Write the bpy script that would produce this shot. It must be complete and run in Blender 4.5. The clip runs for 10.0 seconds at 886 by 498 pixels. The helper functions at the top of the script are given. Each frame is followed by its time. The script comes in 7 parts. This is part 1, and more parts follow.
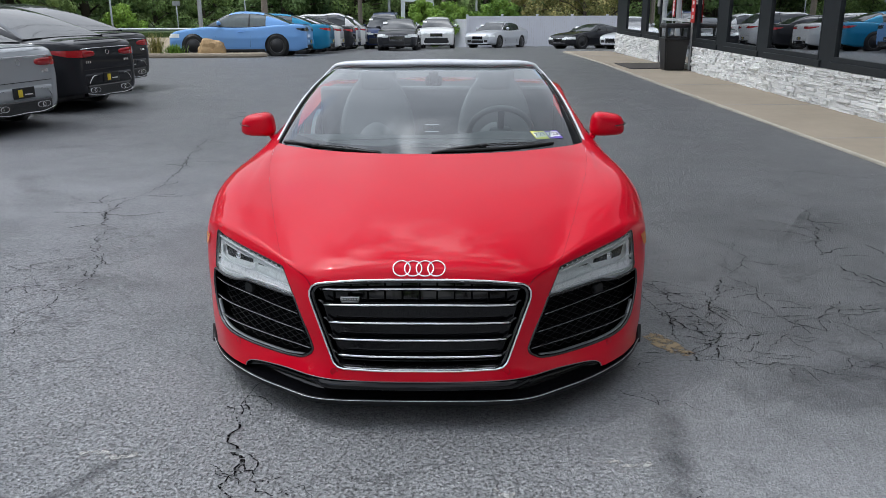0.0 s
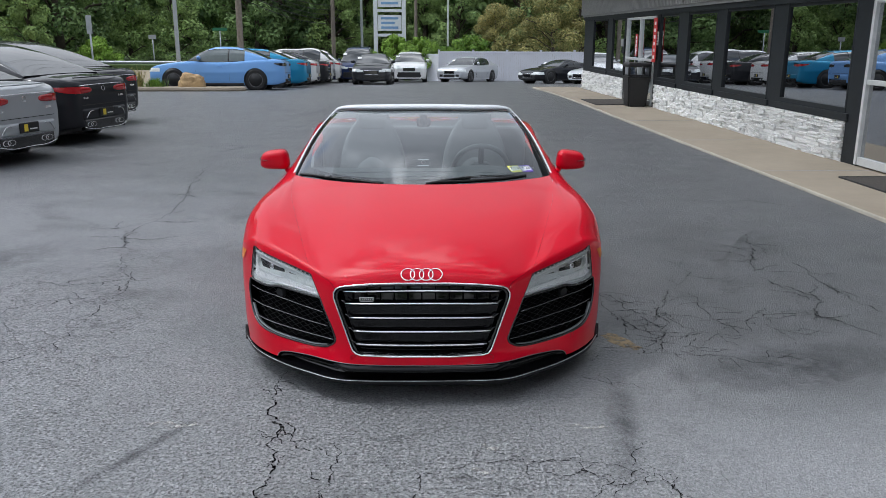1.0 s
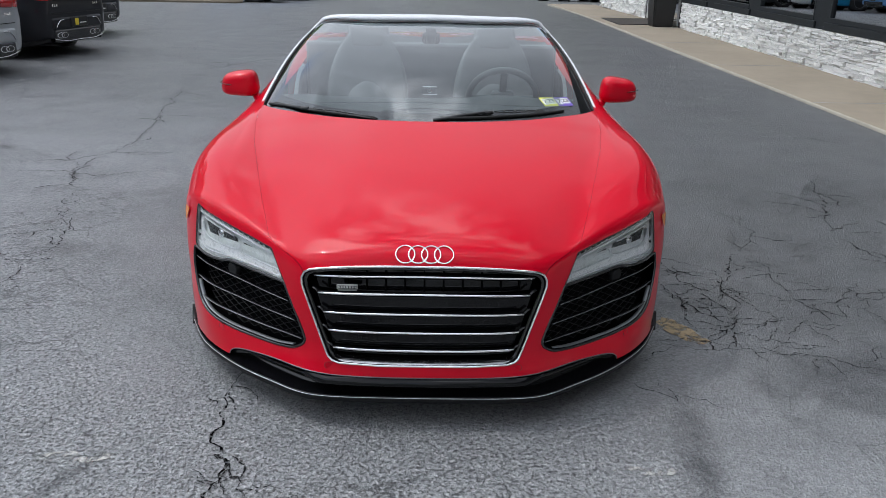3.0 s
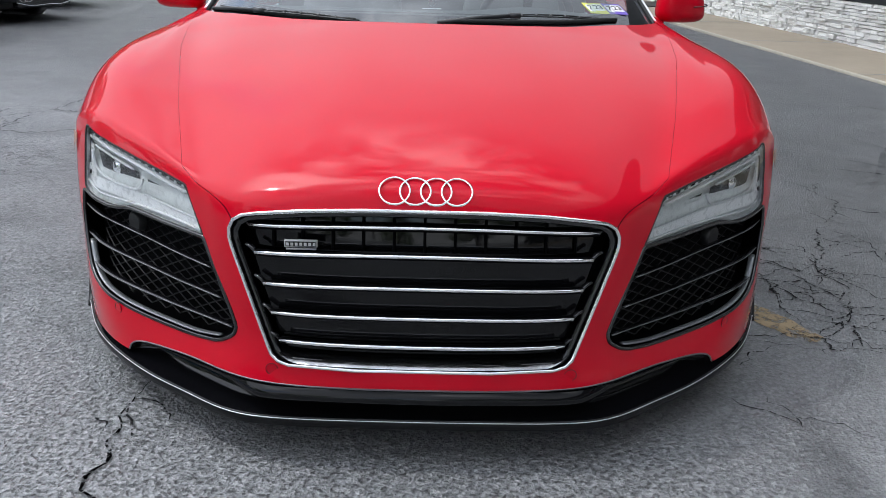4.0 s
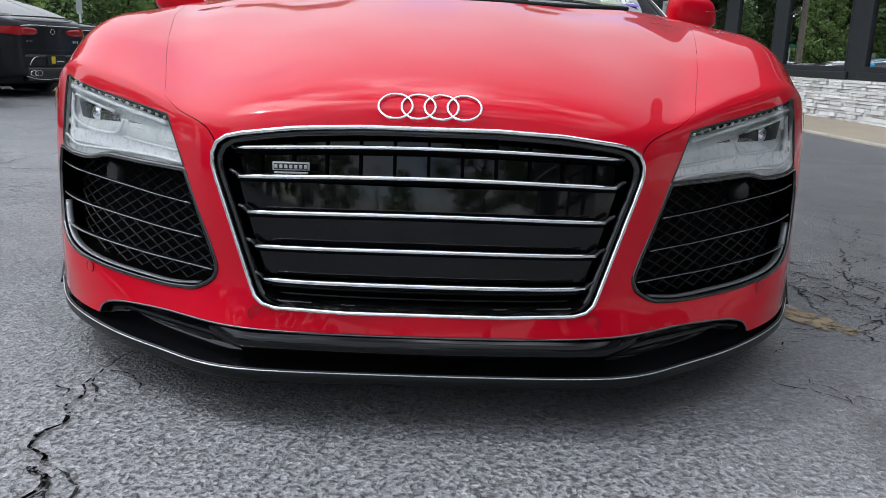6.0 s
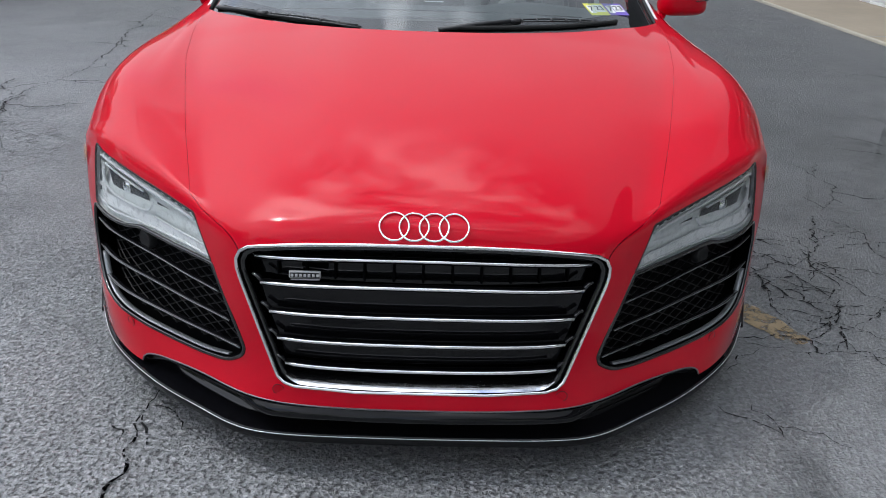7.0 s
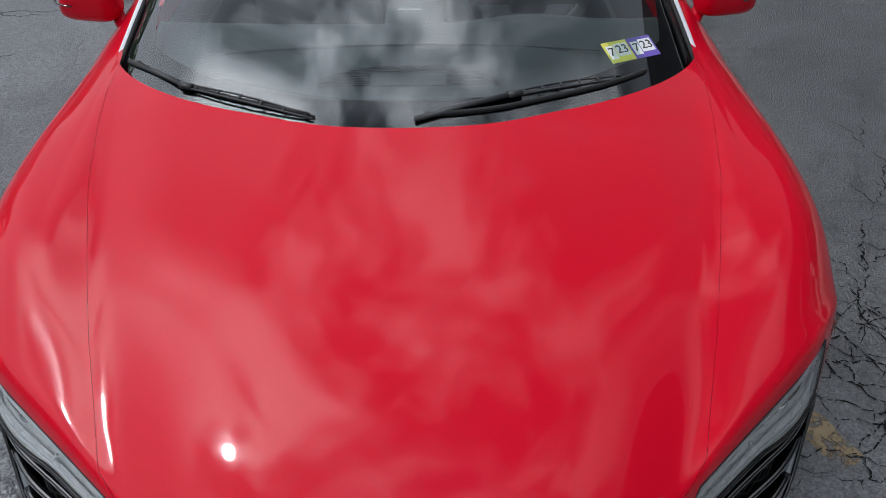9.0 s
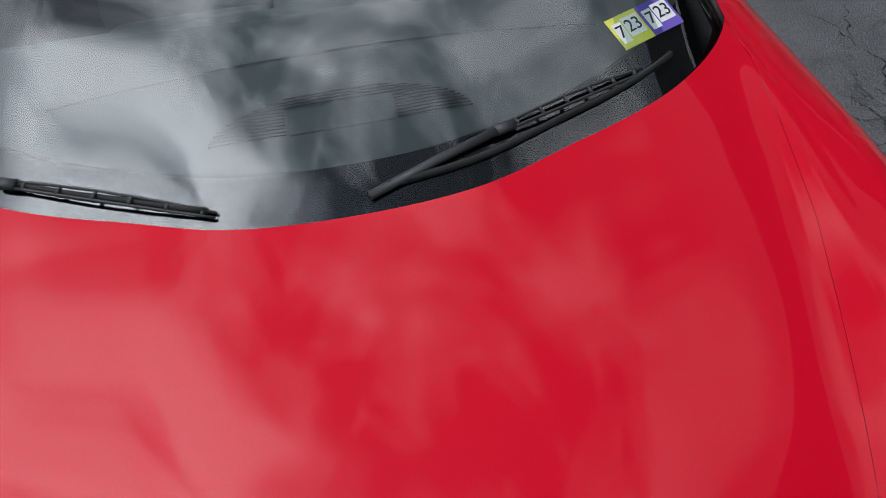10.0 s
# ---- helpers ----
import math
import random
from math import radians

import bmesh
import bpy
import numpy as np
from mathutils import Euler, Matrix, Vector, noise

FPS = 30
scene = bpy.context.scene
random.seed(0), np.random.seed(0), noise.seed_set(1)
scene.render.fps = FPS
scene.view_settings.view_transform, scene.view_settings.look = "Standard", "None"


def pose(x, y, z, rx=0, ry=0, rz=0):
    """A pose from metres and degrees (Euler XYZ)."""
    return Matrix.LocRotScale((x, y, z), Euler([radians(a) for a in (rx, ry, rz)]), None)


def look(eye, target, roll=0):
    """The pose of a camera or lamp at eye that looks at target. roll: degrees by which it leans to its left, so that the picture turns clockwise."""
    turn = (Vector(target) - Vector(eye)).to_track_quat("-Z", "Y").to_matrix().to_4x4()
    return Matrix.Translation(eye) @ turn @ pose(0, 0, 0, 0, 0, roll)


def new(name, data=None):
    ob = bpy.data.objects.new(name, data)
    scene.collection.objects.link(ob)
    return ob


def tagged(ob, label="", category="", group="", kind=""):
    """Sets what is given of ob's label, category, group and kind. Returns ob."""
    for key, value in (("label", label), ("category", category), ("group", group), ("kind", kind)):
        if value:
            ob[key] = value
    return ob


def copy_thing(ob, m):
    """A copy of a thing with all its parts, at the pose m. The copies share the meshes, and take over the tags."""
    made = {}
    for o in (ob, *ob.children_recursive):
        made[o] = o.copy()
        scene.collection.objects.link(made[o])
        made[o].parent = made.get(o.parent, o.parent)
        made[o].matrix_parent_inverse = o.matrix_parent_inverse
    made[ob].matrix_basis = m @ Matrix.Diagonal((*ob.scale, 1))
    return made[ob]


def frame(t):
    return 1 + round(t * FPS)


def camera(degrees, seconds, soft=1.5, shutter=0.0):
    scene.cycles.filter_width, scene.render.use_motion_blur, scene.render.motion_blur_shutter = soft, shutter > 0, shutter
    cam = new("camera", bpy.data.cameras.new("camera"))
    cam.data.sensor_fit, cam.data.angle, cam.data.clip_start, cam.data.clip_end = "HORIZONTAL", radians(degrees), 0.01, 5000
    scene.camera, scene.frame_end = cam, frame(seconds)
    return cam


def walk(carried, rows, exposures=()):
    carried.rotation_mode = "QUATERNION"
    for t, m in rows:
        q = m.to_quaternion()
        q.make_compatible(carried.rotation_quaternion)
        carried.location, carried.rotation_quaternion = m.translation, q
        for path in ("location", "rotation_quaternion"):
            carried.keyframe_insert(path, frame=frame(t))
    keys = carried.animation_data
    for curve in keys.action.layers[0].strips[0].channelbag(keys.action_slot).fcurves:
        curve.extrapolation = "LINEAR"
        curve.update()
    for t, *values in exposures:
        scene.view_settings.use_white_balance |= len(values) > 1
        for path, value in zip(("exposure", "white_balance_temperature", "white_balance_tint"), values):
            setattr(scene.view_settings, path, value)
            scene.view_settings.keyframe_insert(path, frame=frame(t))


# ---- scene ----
cam = camera(57.37, 10.0, soft=0.7)
PATH = [
    (0, (0.131, 0.242, 1.484), (0.097, 2.155, 0.902), -0.25),
    (0.5, (0.073, -0.152, 1.565), (0.087, 1.775, 1.028), -0.07),
    (1, (0.026, -0.506, 1.616), (0.064, 1.428, 1.107), 0.21),
    (1.5, (0.021, -0.593, 1.623), (0.062, 1.340, 1.113), 0.42),
    (2, (0.033, -0.410, 1.589), (0.072, 1.513, 1.043), 0.79),
    (2.5, (0.057, 0.040, 1.548), (0.089, 1.942, 0.933), 0.99),
    (2.7, (0.038, 0.229, 1.523), (0.068, 2.122, 0.878), 1.08),
    (3.8, (0.010, 1.302, 1.213), (0.043, 3.147, 0.442), 1.64),
    (4, (0.006, 1.405, 1.042), (0.044, 3.280, 0.347), 1.80),
    (4.5, (-0.001, 1.481, 0.762), (0.041, 3.411, 0.239), 1.96),
    (5, (0.002, 1.465, 0.680), (0.040, 3.419, 0.256), 1.99),
    (5.5, (0.013, 1.471, 0.675), (0.040, 3.429, 0.268), 1.94),
    (5.7, (0.013, 1.475, 0.675), (0.038, 3.431, 0.259), 1.91),
    (6.8, (0.009, 1.450, 1.046), (0.037, 3.307, 0.305), 2.16),
    (7, (0.016, 1.407, 1.235), (0.044, 3.229, 0.411), 1.95),
    (7.5, (0.034, 1.311, 1.466), (0.053, 3.077, 0.528), 1.05),
    (8, (0.013, 1.438, 1.619), (0.033, 3.169, 0.617), 0.35),
    (8.5, (0.044, 1.777, 1.707), (0.068, 3.447, 0.606), 0.04),
    (9, (0.051, 2.228, 1.745), (0.081, 3.798, 0.506), -0.10),
    (9.5, (0.009, 2.651, 1.740), (0.054, 4.100, 0.362), -1.09),
    (10, (-0.022, 2.951, 1.680), (0.197, 4.289, 0.210), -3.68),
]
walk(cam, [(t, look(eye, target, roll)) for t, eye, target, roll in PATH],
     exposures=((0, 1.00), (2.7, 1.00), (4.2, 1.22), (5.7, 1.26), (7.0, 1.04), (8.0, 0.82), (9.0, 0.64), (10, 0.58)))


# ---- light ----
SUN = Vector((-0.53, 0.01, 0.85)).normalized()
scene.view_settings.exposure = 0.0
world = bpy.data.worlds.new("world")
scene.world = world
world.use_nodes = True
_t = world.node_tree
_t.nodes.clear()


def wnode(kind, **props):
    n = _t.nodes.new(kind)
    for k, v in props.items():
        n.inputs[k].default_value = v
    return n


_sky = _t.nodes.new("ShaderNodeTexSky")
_sky.sky_type, _sky.sun_disc = "NISHITA", False
_sky.sun_elevation = math.asin(SUN.z)
_sky.sun_rotation = math.atan2(SUN.x, SUN.y)
_bg = wnode("ShaderNodeBackground", Strength=0.13)
_t.links.new(_sky.outputs[0], _bg.inputs[0])
# clouds: flat layer, the direction divided by its height
_co = _t.nodes.new("ShaderNodeTexCoord")
_sep = _t.nodes.new("ShaderNodeSeparateXYZ")
_t.links.new(_co.outputs["Generated"], _sep.inputs[0])
_zm = _t.nodes.new("ShaderNodeMath"); _zm.operation = "MAXIMUM"; _zm.inputs[1].default_value = 0.0
_za = _t.nodes.new("ShaderNodeMath"); _za.operation = "ADD"; _za.inputs[1].default_value = 0.40
_t.links.new(_sep.outputs[2], _zm.inputs[0]); _t.links.new(_zm.outputs[0], _za.inputs[0])
_com = _t.nodes.new("ShaderNodeCombineXYZ")
for i in (0, 1):
    d = _t.nodes.new("ShaderNodeMath"); d.operation = "DIVIDE"
    _t.links.new(_sep.outputs[i], d.inputs[0]); _t.links.new(_za.outputs[0], d.inputs[1])
    _t.links.new(d.outputs[0], _com.inputs[i])
_n1 = wnode("ShaderNodeTexNoise", Scale=1.7, Detail=8.0, Roughness=0.52, Distortion=0.1)
_n2 = wnode("ShaderNodeTexNoise", Scale=3.3, Detail=12.0, Roughness=0.60, Distortion=0.3)
_off = wnode("ShaderNodeMapping"); _off.inputs["Location"].default_value = (3.4, 1.7, 0.6)
_t.links.new(_com.outputs[0], _off.inputs[0])
_t.links.new(_off.outputs[0], _n1.inputs["Vector"]); _t.links.new(_com.outputs[0], _n2.inputs["Vector"])
_cov = _t.nodes.new("ShaderNodeValToRGB")
_cov.color_ramp.elements[0].position, _cov.color_ramp.elements[1].position = 0.33, 0.46
_t.links.new(_n1.outputs[0], _cov.inputs[0])
_shade = _t.nodes.new("ShaderNodeValToRGB")
_e = _shade.color_ramp.elements
_e.new(0.5)
for _k, (_p, _c) in enumerate(((0.43, (0.08, 0.09, 0.105)), (0.50, (0.46, 0.49, 0.54)), (0.575, (1.15, 1.19, 1.25)))):
    _e[_k].position, _e[_k].color = _p, (*_c, 1)
_t.links.new(_n2.outputs[0], _shade.inputs[0])
# thin cloud is brighter towards the sun
_dot = _t.nodes.new("ShaderNodeVectorMath"); _dot.operation = "DOT_PRODUCT"; _dot.inputs[1].default_value = SUN
_t.links.new(_co.outputs["Generated"], _dot.inputs[0])
_pw = _t.nodes.new("ShaderNodeMath"); _pw.operation = "POWER"; _pw.inputs[1].default_value = 1100.0; _pw.use_clamp = True
_t.links.new(_dot.outputs["Value"], _pw.inputs[0])
_gl = _t.nodes.new("ShaderNodeMath"); _gl.operation = "MULTIPLY_ADD"; _gl.inputs[1].default_value = 40.0; _gl.inputs[2].default_value = 0.64
_t.links.new(_pw.outputs[0], _gl.inputs[0])
_pb = _t.nodes.new("ShaderNodeMath"); _pb.operation = "POWER"; _pb.inputs[1].default_value = 34.0; _pb.use_clamp = True
_t.links.new(_dot.outputs["Value"], _pb.inputs[0])
_gb = _t.nodes.new("ShaderNodeMath"); _gb.operation = "MULTIPLY_ADD"; _gb.inputs[1].default_value = 1.0; _gb.inputs[2].default_value = 0.1
_t.links.new(_pb.outputs[0], _gb.inputs[0])
_gs = _t.nodes.new("ShaderNodeMath"); _gs.operation = "ADD"
_t.links.new(_gl.outputs[0], _gs.inputs[0]); _pc = _t.nodes.new("ShaderNodeMath"); _pc.operation = "POWER"; _pc.inputs[1].default_value = 3.0; _pc.use_clamp = True
_t.links.new(_dot.outputs["Value"], _pc.inputs[0])
_gc = _t.nodes.new("ShaderNodeMath"); _gc.operation = "MULTIPLY_ADD"; _gc.inputs[1].default_value = 2.2
_t.links.new(_pc.outputs[0], _gc.inputs[0]); _t.links.new(_gb.outputs[0], _gc.inputs[2])
_t.links.new(_gc.outputs[0], _gs.inputs[1])
_cl = wnode("ShaderNodeBackground")
_t.links.new(_gs.outputs[0], _cl.inputs["Strength"])
# towards the horizon the clouds run together into even haze
_hz = wnode("ShaderNodeMapRange"); _hz.interpolation_type = "SMOOTHSTEP"
_hz.inputs["From Min"].default_value, _hz.inputs["From Max"].default_value, _hz.inputs["To Min"].default_value = 0.66, 0.88, 0.06
_t.links.new(_sep.outputs[2], _hz.inputs["Value"])
_veil = _t.nodes.new("ShaderNodeMix"); _veil.data_type = "RGBA"; 
_hc = _t.nodes.new("ShaderNodeValToRGB")
_hc.color_ramp.elements.new(0.5)
for _k, (_p, _c) in enumerate(((0.10, (0.66, 0.69, 0.73)), (0.34, (0.44, 0.465, 0.51)), (0.62, (0.33, 0.355, 0.40)))):
    _hc.color_ramp.elements[_k].position, _hc.color_ramp.elements[_k].color = _p, (*_c, 1)
_t.links.new(_sep.outputs[2], _hc.inputs[0]); _t.links.new(_hc.outputs[0], _veil.inputs[6])
_t.links.new(_hz.outputs[0], _veil.inputs[0]); _t.links.new(_shade.outputs[0], _veil.inputs[7])
_t.links.new(_veil.outputs[2], _cl.inputs[0])
_mix = _t.nodes.new("ShaderNodeMixShader")
_t.links.new(_cov.outputs[0], _mix.inputs[0]); _t.links.new(_bg.outputs[0], _mix.inputs[1]); _t.links.new(_cl.outputs[0], _mix.inputs[2])
_out = _t.nodes.new("ShaderNodeOutputWorld")
_t.links.new(_mix.outputs[0], _out.inputs[0])

_sun = bpy.data.lights.new("sun", "SUN")
_sun.energy, _sun.angle, _sun.color = 0.22, radians(3), (1.0, 0.98, 0.96)
sun = new("sun", _sun)
sun.matrix_world = look((0, 0, 40), Vector((0, 0, 40)) - SUN)

# ---- materials ----
class Nodes:
    """A small writer of node materials."""

    def __init__(self, name):
        self.m = bpy.data.materials.new(name)
        self.m.use_nodes = True
        self.t = self.m.node_tree
        self.b = self.t.nodes["Principled BSDF"]
        self.co = None

    def add(self, kind, ins=None, operation=None, data_type=None, blend_type=None):
        n = self.t.nodes.new("ShaderNode" + kind)
        if operation:
            n.operation = operation
        if data_type:
            n.data_type = data_type
        if blend_type:
            n.blend_type = blend_type
        for k, v in (ins or {}).items():
            self.put(n.inputs[k], v)
        return n

    def put(self, sock, v):
        if isinstance(v, bpy.types.NodeSocket):
            self.t.links.new(v, sock)
        elif isinstance(v, bpy.types.Node):
            self.t.links.new(v.outputs[0], sock)
        else:
            sock.default_value = v

    def set(self, **kw):
        names = dict(color="Base Color", rough="Roughness", metal="Metallic", coat="Coat Weight", coat_rough="Coat Roughness", ior="IOR", spec="Specular IOR Level",
                     trans="Transmission Weight", normal="Normal", emit="Emission Color", glow="Emission Strength", sheen="Sheen Weight", alpha="Alpha")
        for k, v in kw.items():
            if k in ("color", "emit") and isinstance(v, tuple) and len(v) == 3:
                v = (*v, 1)
            self.put(self.b.inputs[names[k]], v)
        return self

    def obj(self):
        if not self.co:
            self.co = self.add("TexCoord")
        return self.co.outputs["Object"]

    def noise(self, scale, detail=4, rough=0.5, vec=None, dist=0.0):
        return self.add("TexNoise", {"Vector": vec or self.obj(), "Scale": scale, "Detail": detail, "Roughness": rough, "Distortion": dist}).outputs[0]

    def ramp(self, fac, *stops):
        r = self.add("ValToRGB", {"Fac": fac})
        e = r.color_ramp.elements
        while len(e) < len(stops):
            e.new(0.5)
        for s, (p, c) in zip(e, stops):
            s.position, s.color = p, (*c, 1) if isinstance(c, tuple) else (c, c, c, 1)
        return r.outputs[0]

    def mix(self, fac, a, b, how="MIX"):
        n = self.add("Mix", data_type="RGBA", blend_type=how)
        for i, v in ((0, fac), (6, a), (7, b)):
            if isinstance(v, tuple) and len(v) == 3:
                v = (*v, 1)
            self.put(n.inputs[i], v)
        return n.outputs[2]

    def math(self, op, a, b=0.0):
        return self.add("Math", {0: a, 1: b}, operation=op).outputs[0]

    def bump(self, h, strength=0.3, dist=0.01):
        self.set(normal=self.add("Bump", {"Height": h, "Strength": strength, "Distance": dist}).outputs[0])
        return self


def plain(name, color, rough=0.5, metal=0.0, vary=0.12, scale=8.0, bump=0.0, bscale=60.0, **kw):
    """Colour with soft variation at two scales, and fine relief."""
    n = Nodes(name)
    f1, f2 = n.noise(scale, 3), n.noise(scale * 9, 4)
    f = n.math("ADD", n.math("MULTIPLY", f1, 0.6), n.math("MULTIPLY", f2, 0.4))
    lo, hi = tuple(c * (1 - vary) for c in color), tuple(min(1, c * (1 + vary)) for c in color)
    n.set(color=n.ramp(f, (0.3, lo), (0.7, hi)), metal=metal, rough=n.ramp(f2, (0.3, max(0.02, rough - 0.06)), (0.7, rough + 0.06)), **kw)
    if bump:
        n.bump(n.noise(bscale, 5), bump, 0.004)
    return n.m


def car_paint(name, color, rough=0.34, metal=0.0, flake=0.0):
    n = Nodes(name)
    f = n.noise(2.2, 3)
    dust = n.noise(380, 3)
    n.set(color=n.mix(n.ramp(dust, (0.5, 0.0), (0.8, 0.012 + flake)), n.ramp(f, (0.3, tuple(c * 0.96 for c in color)), (0.7, color)), (0.5, 0.5, 0.5)),
          rough=rough, metal=metal, coat=0.9, coat_rough=n.ramp(n.noise(5, 4), (0.35, 0.002), (0.7, 0.008)), spec=0.05)
    n.b.inputs["Coat IOR"].default_value = 1.32
    return n.m


M = {}
M["red"] = car_paint("red_paint", (0.62, 0.001, 0.017), 0.38)
M["black_deep"] = plain("black_matt", (0.0025, 0.0025, 0.003), 0.5, spec=0.03)
M["silver_paint"] = plain("silver_paint", (0.72, 0.73, 0.76), 0.38, 0.0, vary=0.04)
M["black_gloss"] = plain("black_gloss", (0.006, 0.006, 0.007), 0.09, vary=0.1, coat=0.6)
M["black_satin"] = plain("black_satin", (0.012, 0.012, 0.013), 0.42, bump=0.05, bscale=300)
M["black_rubber"] = plain("rubber", (0.018, 0.018, 0.018), 0.75, bump=0.1, bscale=200)
M["tyre"] = plain("tyre", (0.022, 0.022, 0.022), 0.8, bump=0.2, bscale=120)
M["black_mesh"] = plain("black_mesh", (0.008, 0.008, 0.009), 0.42, spec=0.2)
M["lamp_slot"] = plain("lamp_slot", (0.022, 0.024, 0.025), 0.25, 0.3)
M["lamp_shade"] = plain("satin_grey", (0.20, 0.21, 0.22), 0.4, 0.5)
M["chrome"] = plain("chrome", (0.94, 0.94, 0.95), 0.10, 1.0, vary=0.03)
M["alu"] = plain("brushed_aluminium", (0.80, 0.81, 0.83), 0.42, 0.75, vary=0.05)
M["rim_dark"] = plain("rim_dark", (0.17, 0.17, 0.175), 0.35, 0.3)
M["rim_silver"] = plain("rim_silver", (0.5, 0.5, 0.52), 0.28, 0.9)
M["reflector"] = plain("lamp_reflector", (0.96, 0.97, 0.97), 0.30, 0.1, vary=0.04)
M["lamp_grey"] = plain("lamp_housing", (0.84, 0.87, 0.86), 0.30, 0.0)
M["led"] = plain("led_strip", (0.90, 0.92, 0.93), 0.25, vary=0.05, scale=60)
M["amber"] = plain("amber_lens", (0.85, 0.22, 0.02), 0.15, coat=0.5)
M["tail_red"] = plain("tail_lens", (0.42, 0.01, 0.015), 0.12, coat=0.8)
M["leather"] = plain("dark_leather", (0.150, 0.162, 0.162), 0.5, bump=0.15, bscale=400)
M["dash"] = plain("dashboard", (0.088, 0.097, 0.098), 0.65)
M["badge"] = plain("badge_silver", (0.62, 0.62, 0.62), 0.35, 0.5)


def glass(name, tint=(1, 1, 1), rough=0.0):
    n = Nodes(name)
    f = n.noise(3.0, 4)
    n.set(color=tint, rough=n.ramp(f, (0.4, rough), (0.8, rough + 0.01)), trans=1.0, ior=1.45)
    return n.m


def thin_glass(name, tint, gloss=0.0, film=0.0):
    """A pane without refraction: clear, with a Fresnel mirror on it."""
    n = Nodes(name)
    out = [x for x in n.t.nodes if x.type == "OUTPUT_MATERIAL"][0]
    tr = n.add("BsdfTransparent", {"Color": (*tint, 1)})
    gl = n.add("BsdfGlossy", {"Color": (0.95, 0.97, 1.0, 1), "Roughness": n.ramp(n.noise(4, 3), (0.4, 0.0), (0.8, 0.002))})
    fr = n.add("Fresnel", {"IOR": 1.5})
    fac = n.math("ADD", n.math("MULTIPLY", fr.outputs[0], 1.0 + gloss), film)
    mx = n.add("MixShader", {0: fac, 1: tr.outputs[0], 2: gl.outputs[0]})
    n.t.links.new(mx.outputs[0], out.inputs[0])
    return n.m


M["windscreen"] = thin_glass("windscreen_glass", (0.72, 0.82, 0.81), 0.65, 0.01)
M["lens"] = thin_glass("lamp_lens", (0.99, 0.995, 0.995), 0.1)
M["car_glass"] = plain("tinted_glass", (0.035, 0.040, 0.043), 0.04, coat=0.5)

M["panel_black"] = plain("panel_black", (0.004, 0.004, 0.005), 0.05, spec=0.35)
M["lip_black"] = plain("lip_black", (0.006, 0.0062, 0.007), 0.34, bump=0.03, bscale=300, spec=0.25)
M["wiper_black"] = plain("wiper_black", (0.03, 0.031, 0.033), 0.5)
M["car_glass_pale"] = plain("pale_car_glass", (0.10, 0.125, 0.125), 0.06, coat=0.5)
M["pillar_grey"] = plain("pillar_grey", (0.36, 0.37, 0.39), 0.35, 0.6, vary=0.06)
M["rim_back"] = plain("brake_disc", (0.03, 0.03, 0.031), 0.5, 0.4)


# ---- mesh tools ----
def mesh_of(name, verts, faces, mats=(), smooth=True):
    me = bpy.data.meshes.new(name)
    me.from_pydata([tuple(map(float, v)) for v in verts], [], [tuple(map(int, f)) for f in faces])
    for m in mats if isinstance(mats, (list, tuple)) else (mats,):
        me.materials.append(m)
    me.polygons.foreach_set("use_smooth", [smooth] * len(me.polygons))
    me.update()
    return me


def hang(name, me, parent=None, label="", m=None):
    ob = new(name, me)
    if parent:
        ob.parent = parent
    if m is not None:
        ob.matrix_local = m
    if label:
        ob["label"] = label
    return ob


def part(name, bm, material, parent, label="", smooth=False, angle=None):
    """Links a bmesh as one mesh object under a thing or a part."""
    me = bpy.data.meshes.new(name)
    bmesh.ops.recalc_face_normals(bm, faces=bm.faces)
    bm.to_mesh(me)
    bm.free()
    me.materials.append(material)
    me.polygons.foreach_set("use_smooth", [smooth] * len(me.polygons))
    if smooth and angle:
        me.set_sharp_from_angle(angle=radians(angle))
    return hang(name, me, parent, label)


def thing(name, label, category, m=None, group="", kind=""):
    ob = new(name)
    ob.empty_display_size = 0.2
    if m is not None:
        ob.matrix_world = m
    return tagged(ob, label, category, group, kind)


def add_box(bm, lo, hi, bevel=0.0, m=None, seg=2):
    """A box from corner to corner, its edges rounded."""
    r = bmesh.ops.create_cube(bm, size=1.0)
    lo, hi = Vector(lo), Vector(hi)
    s, c = hi - lo, (hi + lo) / 2
    for v in r["verts"]:
        v.co = Vector((v.co.x * s.x, v.co.y * s.y, v.co.z * s.z)) + c
    vs = r["verts"]
    if bevel:
        es = list({e for v in vs for e in v.link_edges})
        g = bmesh.ops.bevel(bm, geom=es, offset=bevel, segments=seg, profile=0.5, affect="EDGES")
        vs = list({v for f in g["faces"] for v in f.verts} | {v for v in vs if v.is_valid})
    if m is not None:
        bmesh.ops.transform(bm, matrix=m, verts=vs)
    return bm


def box(lo, hi, bevel=0.0, m=None, seg=2):
    return add_box(bmesh.new(), lo, hi, bevel, m, seg)


